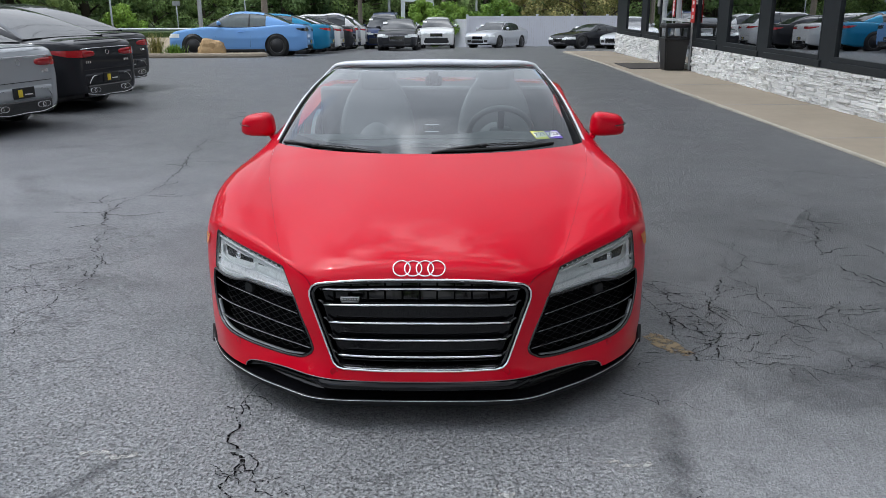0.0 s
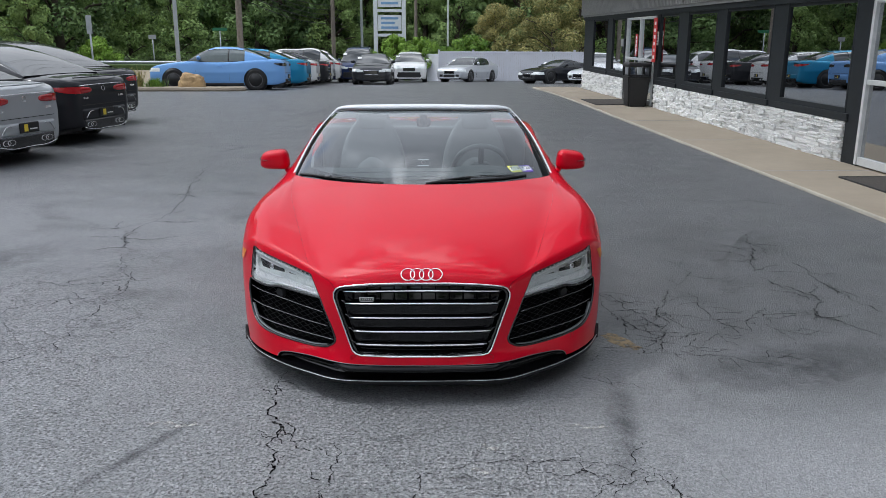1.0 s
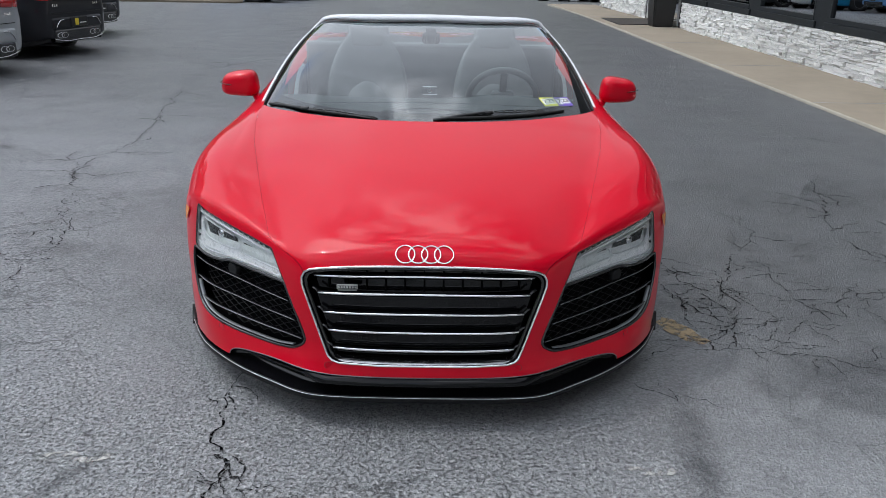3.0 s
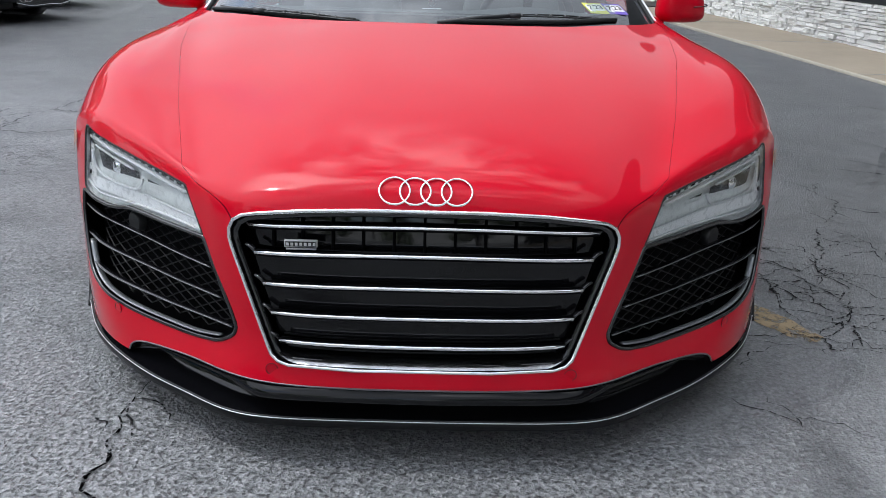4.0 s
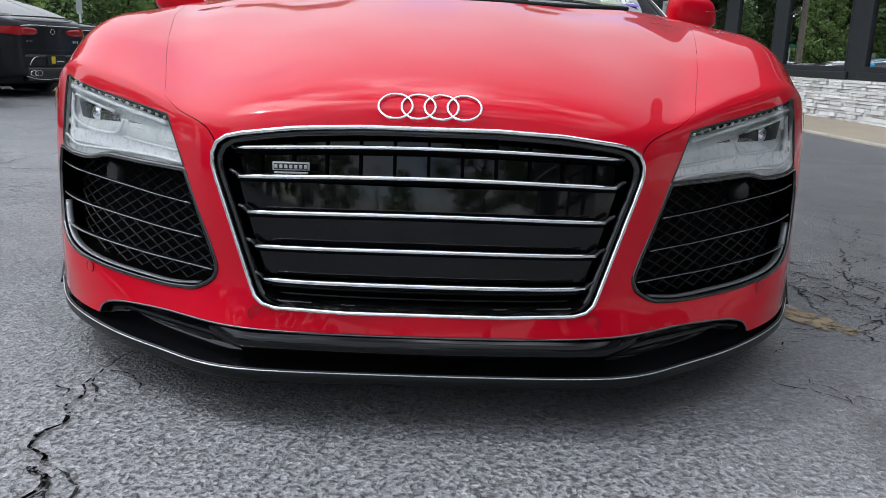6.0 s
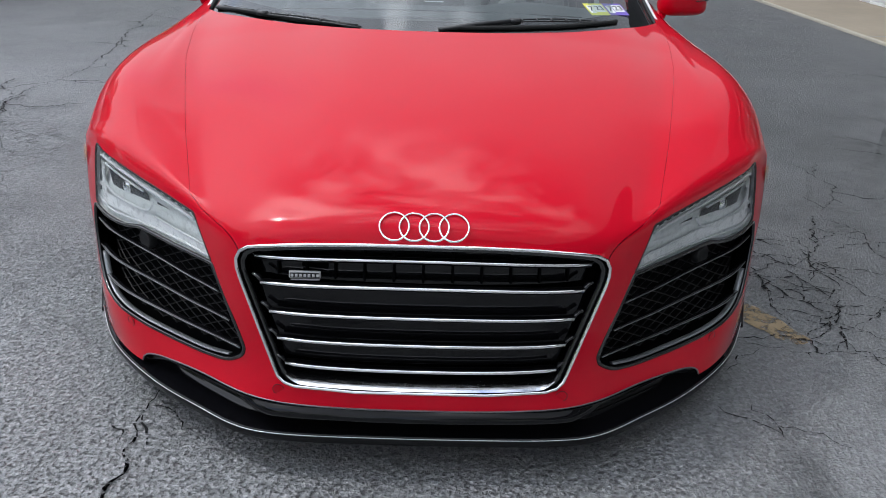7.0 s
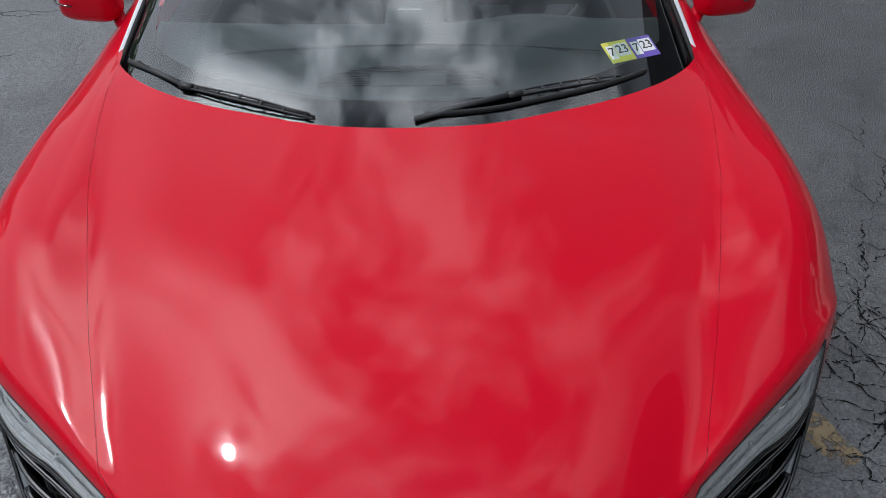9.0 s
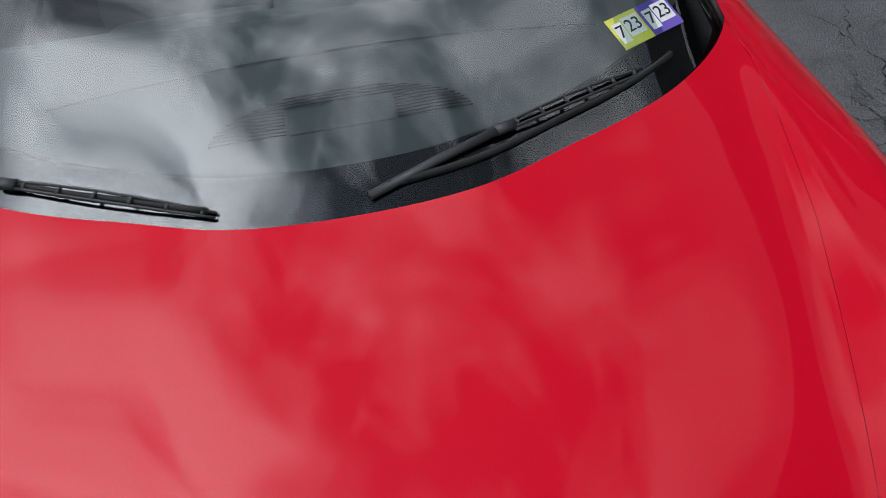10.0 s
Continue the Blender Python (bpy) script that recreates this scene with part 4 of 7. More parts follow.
for sx in (1, -1):
    S = side * [sx, 1, 1]
    da = np.minimum(np.hypot(S[..., 1] - 3.66, S[..., 2] - .345) - .375, np.hypot(S[..., 1] - 1.01, S[..., 2] - .335) - .365)
    da = np.minimum(da, np.maximum(S[..., 1] - 1.66, .655 - S[..., 2]))
    V, T_o, _ = trim(S, da.ravel())
    skin_part("flank", V, T_o, M["red"])
    # the wing runs on past the windscreen's foot into the door
    rim = np.array([p for p in SKIN[-1][NU - 1:] if p[0] > .742])
    ring = np.array([np.array([np.interp(1.68, side[:, k, 1], side[:, k, 0]), 1.68, np.interp(1.68, side[:, k, 1], side[:, k, 2])]) for k in range(39, -1, -1)])
    ring = ring[(ring[:, 2] > .640) & (np.arange(40) > 3)]
    along = lambda P: np.array([np.interp(np.linspace(0, 1, 24), np.r_[0, np.cumsum(np.linalg.norm(np.diff(P, axis=0), axis=1))] / np.linalg.norm(np.diff(P, axis=0), axis=1).sum(), P[:, i]) for i in range(3)]).T
    a_, b_ = along(rim), along(ring)
    loft = [(a_[k] * (1 - t) + b_[k] * t) * [sx, 1, 1] + [0, 0, .004 * math.sin(math.pi * t)] for t in np.linspace(0, 1, 12) for k in range(24)]
    hang("wing_top", mesh_of("wing_top", loft, strip_faces(12, 24), M["red"]), red_car)
    part("door_gap", tube([(sx * .926, 1.50, .70), (sx * .935, 1.51, .60), (sx * .925, 1.56, .25)], .004, 5), M["black_rubber"], red_car)
    part("side_blade", box((-.01, 2.75, .28), (.01, 3.05, .74), .008, Matrix.Translation((sx * .948, 0, 0))), M["black_gloss"], red_car)
deck = []
for y in np.linspace(2.75, 4.42, 30):
    w, sill, hi, inner, belt = spline([q[0] for q in STA], np.array([q[1:] for q in STA]), [y])[0]
    for s in np.linspace(-1, 1, 31):
        hump = .10 * math.exp(-((abs(s) - .48) / .2) ** 2) * max(0, 1 - (y - 2.75) / 1.0)
        deck.append((s * (inner - .088), y, belt - .004 + .02 * (1 - s * s) + hump))
# fore part of the red deck painted black for the windscreen's haze over it
_cut = 13 * 31
hang("deck_cover", mesh_of("deck_cover", deck[:_cut], strip_faces(13, 31), M["black_satin"]), red_car, "fore part of the rear deck, blackened where windscreen reflections hide it")
hang("rear_deck", mesh_of("rear_deck", deck[_cut - 31:], strip_faces(18, 31), M["red"]), red_car)
part("cabin_rear_wall", box((-.76, 2.72, .30), (.76, 2.77, .98), .02), M["leather"], red_car)
part("rear_panel", box((-.83, 4.36, .18), (.83, 4.44, .84), .04, seg=4), M["black_gloss"], red_car, smooth=True, angle=40)
part("rear_bumper", box((-.87, 4.34, .16), (.87, 4.46, .42), .05, seg=4), M["red"], red_car, smooth=True, angle=40)
for sx in (1, -1):
    part("tail_light", box((sx * .60 - .16, 4.42, .60), (sx * .60 + .16, 4.452, .72), .015), M["tail_red"], red_car)
    part("door_sill", box((sx * .76 - .08, 1.48, .15), (sx * .76 + .08, 2.75, .66), .02), M["black_satin"], red_car)


def wheel(parent, x, y, r, w, rim_mat, spokes=5, face=1):
    """A road wheel; face: +1 when its outside looks to +x."""
    ty = part("wheel", revolve([(r * .70, -w / 2), (r * .93, -w / 2), (r * .99, -w * .40), (r, -w * .2), (r, w * .2), (r * .99, w * .40), (r * .93, w / 2), (r * .70, w / 2), (r * .68, 0)], 40, "x"), M["tyre"], parent, "black tyre on an alloy rim", smooth=True, angle=35)
    ty.location = (x, y, r)
    part("rim", revolve([(r * .71, -w * .45), (r * .71, w * .47), (r * .66, w * .47), (r * .63, w * .30), (r * .62, -w * .45)], 40, "x"), rim_mat, ty, smooth=True, angle=35)
    part("disc", revolve([(0, w * .02), (r * .5, w * .02), (r * .5, w * .06), (0, w * .06)], 32, "x"), M["rim_back"], ty, smooth=True, angle=30)
    for k in range(spokes):
        a = 2 * math.pi * k / spokes
        for d in (-.11, .11):
            p = [(w * .34, 0.08 * r * math.cos(a), .08 * r * math.sin(a)), (w * .36, .4 * r * math.cos(a + d * .6), .4 * r * math.sin(a + d * .6)), (w * .40, .67 * r * math.cos(a + d), .67 * r * math.sin(a + d))]
            part("spoke", tube(p, r * .06, 6, flat=.6, up=(1, 0, 0)), rim_mat, ty, smooth=True)
    part("hub_cap", revolve([(0, w * .42), (r * .10, w * .41), (r * .11, w * .30)], 16, "x"), rim_mat, ty, smooth=True)
    if face < 0:
        ty.rotation_euler = (0, 0, math.pi)
    return ty


for sx in (1, -1):
    for wx, wy, wr, ww in ((.80, 1.01, .335, .235), (.79, 3.66, .345, .285)):
        wheel(red_car, sx * wx, wy, wr, ww, M["rim_dark"], 10, sx).location.z += .014
    for y in (1.01, 3.66):
        part("wheel_well", revolve([(.39, -.30 * sx), (.395, .05 * sx)], 30, "x"), M["black_satin"], red_car, smooth=True).location = (sx * .85, y, .34)
    _my, _mz = SKIN[..., 1].ravel() - .600, SKIN[..., 2].ravel() - .572
    _md = np.where(SKIN[..., 0].ravel() * sx > .86, np.maximum(np.abs(_my + .5 * _mz) - .026, np.abs(_mz) - .026), 1.0)
    V, _, T_m = trim(SKIN, _md)
    V = V + np.array([sx * .8, -.55, .2]) * .005
    skin_part("side_marker", V, T_m, M["amber"], red_car, "amber side marker")


# ---- ground ----
def ease(t):
    t = min(1.0, max(0.0, t))
    return t * t * (3 - 2 * t)


def fall(y, x=0.0):
    """The lot is level by the building and falls away beyond it."""
    q = min(60.0, max(0.0, y - 20.0))
    return -0.042 * q * q / (q + 5.0) * (1 - 0.6 * ease((x - 2) / 2) * ease((34 - y) / 5))


def asphalt():
    """Old asphalt: coarse open stone on the left, a smoother dark seal on the right, stains, tar and hairline cracks."""
    n = Nodes("asphalt")
    xyz = n.add("SeparateXYZ", {0: n.obj()})
    X, Y = xyz.outputs[0], xyz.outputs[1]
    wob = n.math("MULTIPLY", n.math("SUBTRACT", n.noise(0.8, 7, 0.66), 0.5), 2.2)
    coarse = n.ramp(n.math("MULTIPLY", n.math("ADD", n.math("ADD", X, n.math("MULTIPLY", Y, 0.10)), n.math("MULTIPLY", wob, 0.5)), 0.2), (0.12, 1.0), (0.30, 0.30))
    big, mid = n.noise(0.5, 8, 0.68, dist=0.5), n.noise(2.1, 8, 0.68, dist=0.3)
    base = n.ramp(big, (0.34, (0.100, 0.103, 0.109)), (0.5, (0.114, 0.117, 0.121)), (0.66, (0.168, 0.171, 0.175)))
    base = n.mix(n.ramp(mid, (0.40, 0.0), (0.66, 0.75)), base, (0.198, 0.202, 0.207))
    turned = n.add("Mapping", {"Vector": n.obj(), "Rotation": (0, 0, 0.9), "Scale": (0.35, 2.2, 1.0)})
    streak = n.noise(0.9, 7, 0.66, vec=turned.outputs[0])
    base = n.mix(n.ramp(streak, (0.52, 0.0), (0.70, 0.75)), base, (0.060, 0.062, 0.066))
    base = n.mix(n.ramp(streak, (0.30, 0.6), (0.46, 0.0)), base, (0.222, 0.226, 0.230))
    # paler in front of the car
    front = n.ramp(n.math("MULTIPLY", n.math("ADD", n.math("ADD", Y, n.math("MULTIPLY", X, 0.4)), wob), 0.2), (0.56, 1.0), (0.86, 0.0))
    base = n.mix(n.math("MULTIPLY", front, 0.70), base, (0.375, 0.380, 0.388))
    # bluish, weathered side of the lot
    west = n.ramp(n.math("MULTIPLY", n.math("ADD", X, n.math("MULTIPLY", wob, 0.6)), -0.2), (0.14, 0.0), (0.40, 0.55))
    base = n.mix(west, base, (0.272, 0.281, 0.300))
    # a newer dark seal further along the lot
    far = n.ramp(n.math("MULTIPLY", n.math("ADD", Y, n.math("ADD", wob, n.math("MULTIPLY", X, 0.5))), 0.1), (0.52, 0.0), (0.80, 0.66))
    side = n.ramp(n.math("MULTIPLY", n.math("ADD", X, n.math("MULTIPLY", wob, 0.7)), 0.2), (0.20, 0.0), (0.38, 0.85))
    side = n.math("MULTIPLY", side, n.ramp(n.math("MULTIPLY", n.math("ADD", Y, wob), 0.2), (0.56, 0.0), (0.80, 1.0)))
    far = n.math("MAXIMUM", far, side)
    base = n.mix(far, base, n.ramp(n.noise(3.0, 7, 0.7), (0.3, (0.049, 0.051, 0.055)), (0.7, (0.106, 0.109, 0.114))))
    base = n.mix(n.ramp(n.noise(0.55, 6, 0.64, dist=1.2), (0.58, 0.0), (0.68, 0.6)), base, (0.053, 0.054, 0.057))
    coarse = n.math("MULTIPLY", coarse, n.math("ADD", 0.35, n.math("MULTIPLY", front, 0.45)))
    # single stones by tone; shade in pits and light on tops put in colour
    stones = n.add("TexVoronoi", {"Vector": n.obj(), "Scale": 120.0})
    tone = n.ramp(stones.outputs["Color"], (0.05, 0.68), (0.5, 0.99), (0.95, 1.36))
    lumps, holes = n.noise(42, 5, 0.66), n.noise(78, 3, 0.62)
    pit_shade = n.ramp(holes, (0.39, 0.20), (0.44, 0.94), (0.56, 1.0), (0.66, 1.3))
    hollow_shade = n.ramp(lumps, (0.36, 0.68), (0.52, 1.04), (0.70, 1.15))
    col = n.mix(1.0, base, tone, "MULTIPLY")
    col = n.mix(coarse, col, pit_shade, "MULTIPLY")
    col = n.mix(coarse, col, hollow_shade, "MULTIPLY")
    # hairline cracks
    ridge = n.math("ABSOLUTE", n.math("SUBTRACT", n.noise(1.9, 7, 0.62, dist=0.5), 0.5))
    ridge2 = n.math("ABSOLUTE", n.math("SUBTRACT", n.noise(4.6, 6, 0.62), 0.5))
    warp = n.mix(0.2, n.obj(), n.add("TexNoise", {"Vector": n.obj(), "Scale": 2.0, "Detail": 5.0}).outputs["Color"])
    craze = n.add("TexVoronoi", {"Vector": warp, "Scale": 4.6})
    craze.feature = "DISTANCE_TO_EDGE"
    ax, ay = n.math("MULTIPLY", n.math("ADD", X, 2.25), 1.0), n.math("MULTIPLY", n.math("SUBTRACT", Y, 4.5), 0.5)
    away = n.math("ADD", n.math("SQRT", n.math("ADD", n.math("MULTIPLY", ax, ax), n.math("MULTIPLY", ay, ay))), n.math("MULTIPLY", wob, 0.35))
    crazed = n.ramp(away, (0.45, 1.0), (0.75, 0.0))  # an alligatored patch
    hair = n.math("MULTIPLY", n.ramp(craze.outputs["Distance"], (0.0, 1.0), (0.009, 0.0)), n.math("MAXIMUM", crazed, n.ramp(n.noise(1.1, 5, 0.7), (0.54, 0.0), (0.64, 0.8))))
    fine = n.math("MAXIMUM", n.math("MULTIPLY", n.ramp(ridge, (0.0, 1.0), (0.005, 0.0)), n.ramp(n.noise(0.7, 4), (0.48, 0.0), (0.60, 1.0))),
                  n.math("MULTIPLY", n.ramp(ridge2, (0.0, 1.0), (0.007, 0.0)), n.ramp(n.noise(1.3, 4), (0.54, 0.0), (0.64, 0.7))))
    lines = n.math("MAXIMUM", hair, fine)
    n.set(color=n.mix(n.math("MULTIPLY", lines, 0.75), col, (0.014, 0.014, 0.015)), rough=n.ramp(mid, (0.3, 0.30), (0.7, 0.46)), spec=1.0)
    h = n.math("ADD", n.math("MULTIPLY", n.math("ADD", lumps, n.math("MULTIPLY", n.ramp(holes, (0.39, 0.0), (0.47, 1.0)), 0.8)), n.math("MULTIPLY", coarse, 1.4)), n.math("MULTIPLY", stones.outputs["Distance"], 0.55))
    h = n.math("SUBTRACT", n.math("ADD", h, n.math("MULTIPLY", n.noise(260, 3, 0.6), 0.30)), n.math("MULTIPLY", lines, 0.9))
    return n.bump(h, 0.9, 0.012).m


M["asphalt"] = asphalt()
_gx = np.concatenate([[-900, -200, -80, -40], np.linspace(-24, 24, 49), [40, 80, 200, 900]])
_gy = np.concatenate([[-900, -200, -80, -40, -20], np.linspace(-10, 26, 37), np.linspace(27, 70, 44), [80, 90, 140, 300, 900]])
_gv = [(x, y, fall(y, x) + 0.005 * math.sin(x * 0.9 + 1.3 * math.sin(y * 0.5)) * (abs(x) > 1.5)) for y in _gy for x in _gx]
ground = hang("ground", mesh_of("ground", _gv, strip_faces(len(_gy), len(_gx)), M["asphalt"]))
tagged(ground, "worn dark asphalt of a car lot with cracks and patches", "ground", kind="structure")

# cracks: wandering dark furrows with crumbled rims



def crack_mesh(lines, width, bm, z=0.004):
    for line in lines:
        pts = [Vector((x, y, 0)) for x, y in line]
        run = []
        for a, b in zip(pts, pts[1:]):
            n = max(3, int((b - a).length / 0.022))
            for k in range(n):
                run.append(a.lerp(b, k / n))
        run.append(pts[-1])
        side = [noise.noise(Vector((p.x * 6, p.y * 6, 1.7))) * 0.045 + noise.noise(Vector((p.x * 24, p.y * 24, 5.1))) * 0.030 + noise.noise(Vector((p.x * 70, p.y * 70, 2.1))) * 0.010 for p in run]
        prev = None
        for k, p in enumerate(run):
            d = (run[min(k + 1, len(run) - 1)] - run[max(k - 1, 0)]).normalized()
            nrm = Vector((-d.y, d.x, 0))
            t = k / max(1, len(run) - 1)
            w = width * (0.35 + 0.9 * abs(noise.noise(Vector((p.x * 15, p.y * 15, 9))))) * (1 - 0.75 * abs(2 * t - 1) ** 3)
            c = p + nrm * side[k]
            gz = fall(c.y) + z
            pair = (bm.verts.new((c.x - nrm.x * w, c.y - nrm.y * w, gz)), bm.verts.new((c.x + nrm.x * w, c.y + nrm.y * w, gz)))
            if prev:
                bm.faces.new((prev[0], prev[1], pair[1], pair[0]))
            prev = pair
    return bm


LEFT = [[(-.67, 3.24), (-.70, 2.97), (-.69, 2.81), (-.62, 2.67), (-.60, 2.50), (-.57, 2.37), (-.57, 2.21), (-.62, 2.02), (-.66, 1.2)], [(-.35, 2.51), (-.34, 2.3), (-.39, 2.14), (-.40, 1.7)], [(-.02, 2.3), (-.01, 2.14), (-.04, 1.8)],
        [(-2.31, 5.6), (-2.18, 5.13), (-2.0, 4.84), (-1.95, 4.48), (-1.98, 4.21), (-1.97, 3.97), (-1.99, 3.68), (-2.3, 3.0)], [(-2.52, 3.9), (-2.54, 4.19), (-2.41, 4.33), (-1.95, 4.48)], [(-2.0, 4.84), (-2.3, 4.7), (-2.6, 4.75)], [(-.62, 2.67), (-.45, 2.45), (-.35, 2.51)]]
RIGHT = [[(1.10, 4.56), (1.17, 4.47), (1.22, 4.31), (1.34, 4.25), (1.46, 4.19)], [(1.70, 4.62), (1.60, 4.49), (1.52, 4.31), (1.45, 4.18), (1.39, 4.08), (1.31, 4.04), (1.30, 4.12)], [(1.12, 4.36), (1.12, 4.10), (1.16, 3.99), (1.14, 3.84), (1.13, 3.51)],
         [(1.31, 4.04), (1.37, 3.88), (1.36, 3.73), (1.47, 3.73), (1.62, 3.76)], [(1.12, 3.74), (1.23, 3.71), (1.33, 3.66), (1.41, 3.55)], [(1.36, 3.73), (1.30, 3.55), (1.22, 3.49)], [(1.67, 4.54), (1.74, 4.36), (1.71, 4.11), (1.71, 4.03)], [(1.70, 4.62), (1.86, 4.98), (1.80, 5.3)], [(1.72, 3.92), (1.88, 3.97), (2.03, 3.99), (2.4, 4.1)]]
FORE = [[(1.88, 3.97), (1.89, 3.90), (2.02, 3.81), (2.3, 3.7)], [(1.47, 3.52), (1.60, 3.68), (1.69, 3.78)], [(.93, 3.50), (1.09, 3.46), (1.33, 3.46), (1.55, 3.41), (1.70, 3.33), (1.99, 3.49)], [(.89, 3.19), (.91, 3.05)],
        [(.1, 2.34), (.35, 2.37), (.56, 2.34), (.8, 2.31)], [(.8, 2.31), (.93, 2.23), (.93, 2.03), (1.0, 1.6)], [(.62, 2.06), (.71, 2.2), (.77, 2.23)]]
AWAY = [[(2.73, 4.97), (2.71, 4.68), (2.71, 4.33)], [(2.3, 3.95), (2.5, 4.33), (2.62, 4.68)], [(2.74, 6.19), (2.54, 5.52), (2.34, 4.96)], [(-2.76, 9.72), (-2.61, 8.59), (-2.36, 6.95), (-2.45, 6.54)], [(-2.45, 6.54), (-2.5, 6.1), (-2.31, 5.6)], [(-3.32, 11.79), (-2.79, 11.3), (-2.59, 11.77)], [(-3.79, 13.57), (-3.31, 13.17)],
        [(2.2, 7.8), (2.9, 7.4), (3.4, 7.6)], [(1.2, 19.5), (-.6, 18.2), (-2.4, 18.9)], [(-3.54, 17.84), (-2.88, 17.54)]]


def broken(name, color, lo, hi, scale):
    n = Nodes(name)
    n.set(color=color, rough=0.95, spec=0.1, alpha=n.ramp(n.noise(scale, 5, 0.7), (lo, 0.0), (hi, 1.0)))
    return n.m


M["crack"] = broken("crack_shadow", (0.016, 0.016, 0.017), 0.44, 0.50, 60)


def with_twigs(lines, rg4, n=2, reach=.28):
    """Each crack throws off short side cracks."""
    out = list(lines)
    for line in lines:
        for _ in range(n * (len(line) - 1)):
            k = rg4.randrange(len(line) - 1)
            t, a = rg4.random(), rg4.uniform(0, 2 * math.pi)
            x, y = (line[k][i] + (line[k + 1][i] - line[k][i]) * t for i in (0, 1))
            l = rg4.uniform(.3, 1) * reach
            mx, my = x + .5 * l * math.cos(a), y + .5 * l * math.sin(a)
            a += rg4.uniform(-.7, .7)
            out.append([(x, y), (mx, my), (mx + .5 * l * math.cos(a), my + .5 * l * math.sin(a))])
    return out


for name, lines, w in (("ground_crack", LEFT[:1], .0080), ("ground_crack", with_twigs(LEFT, random.Random(1), 2, .16), .0055), ("ground_crack", with_twigs(RIGHT, random.Random(2), 2, .34), .0055), ("ground_crack", with_twigs(FORE, random.Random(3)), .0040), ("ground_crack", with_twigs(AWAY, random.Random(5), 3, .6), .009)):
    ob = part(name, crack_mesh(lines, w, bmesh.new()), M["crack"], None)
    tagged(ob, "branching dark crack in the worn asphalt", "crack", kind="stuff")


def blotch(name, cx, cy, rx, ry, mat, label, cat, seed, turn=0.0, z=0.003):
    """A flat stain or patch with a ragged edge, lying on the asphalt."""
    bm = bmesh.new()
    c = bm.verts.new((0, 0, 0))
    ring = []
    for k in range(40):
        a = 2 * math.pi * k / 40
        r = 1 + 0.35 * noise.noise(Vector((math.cos(a) * 1.7, math.sin(a) * 1.7, seed))) + 0.2 * noise.noise(Vector((math.cos(a) * 6, math.sin(a) * 6, seed)))
        ring.append(bm.verts.new((rx * r * math.cos(a), ry * r * math.sin(a), 0)))
    for k in range(40):
        bm.faces.new((c, ring[k], ring[(k + 1) % 40]))
    ob = part(name, bm, mat, None)
    ob.matrix_world = pose(cx, cy, z + fall(cy), 0, 0, turn)
    return tagged(ob, label, cat, kind="stuff")


def stain(name, color, soft):
    """Thin ragged stain: holes through a noise mask."""
    n = Nodes(name)
    n.set(color=n.ramp(n.noise(30, 4), (0.3, tuple(c * .7 for c in color)), (0.7, color)), rough=0.85, alpha=n.ramp(n.noise(22, 5, 0.7), (soft, 0.0), (soft + 0.14, 1.0)))
    return n.m


M["tan_gravel"] = stain("tan_gravel", (0.36, 0.27, 0.16), 0.38)
M["white_mark"] = stain("white_mark", (0.50, 0.49, 0.46), 0.49)
blotch("gravel_patch", 1.085, 3.63, .055, .14, M["tan_gravel"], "tan gravel showing in broken asphalt", "patch", 1.0, 28)
for x, y, rx, ry, sd in ((.70, 2.64, .10, .022, 2.1), (.28, 2.47, .04, .035, 3.3), (.24, 2.28, .05, .03, 4.2), (-1.05, 2.68, .14, .03, 5.5)):
    blotch("paint_mark", x, y, rx, ry, M["white_mark"], "worn white marks on the asphalt", "mark", sd)
def smear(name, color):
    """A soft-edged smear that thins out towards its rim."""
    n = Nodes(name)
    gen = n.add("TexCoord").outputs["Generated"]
    off = n.add("VectorMath", {0: gen, 1: (0.5, 0.5, 0.5)}, operation="SUBTRACT")
    flat = n.add("VectorMath", {0: off.outputs[0], 1: (1.0, 1.0, 0.0)}, operation="MULTIPLY")
    far = n.add("VectorMath", {0: flat.outputs[0]}, operation="LENGTH").outputs["Value"]
    n.set(color=color, rough=0.7, alpha=n.math("MULTIPLY", n.ramp(far, (0.08, 0.5), (0.46, 0.0)), n.ramp(n.noise(7, 6, 0.7), (0.32, 0.1), (0.62, 1.0))))
    return n.m


M["tar_mark"] = smear("tar_mark", (0.055, 0.057, 0.062))
for x, y, rx, ry, sd, tn in ((.88, 2.72, .09, .75, 7.3, -10), (-1.13, 2.45, .05, .5, 8.1, -28), (1.9, 3.3, .7, .3, 9.4, 12), (-3.4, 5.0, 1.0, .4, 11.5, 60), (-.6, 1.9, .5, .25, 13.1, 30), (2.4, 5.9, .9, .6, 12.7, 20)):
    blotch("tar_mark", x, y, rx, ry, M["tar_mark"], "dark tar smear on the asphalt", "mark", sd, tn, .0025)
M["line_paint"] = stain("line_paint", (0.45, 0.45, 0.44), 0.40)
blotch("bay_line", -3.4, 20.6, 1.6, .05, M["line_paint"], "faded white bay line on asphalt", "line", 6.2, 4)

# ---- showroom ----
BLD = pose(4.22, 0, 0, 0, 0, 1.52)
M["concrete"] = plain("pavement_concrete", (0.285, 0.238, 0.180), 0.85, vary=0.16, scale=0.8, bump=0.2, bscale=90)
M["kerb"] = plain("kerb_concrete", (0.40, 0.365, 0.30), 0.85, vary=0.2, scale=2, bump=0.2, bscale=70)
M["frame_dark"] = plain("window_frame", (0.018, 0.021, 0.024), 0.5, vary=0.2, spec=0.25)
M["trim_grey"] = plain("trim_grey", (0.27, 0.27, 0.268), 0.5)
M["ribbed"] = plain("ribbed_metal", (0.34, 0.335, 0.33), 0.42, 0.2)
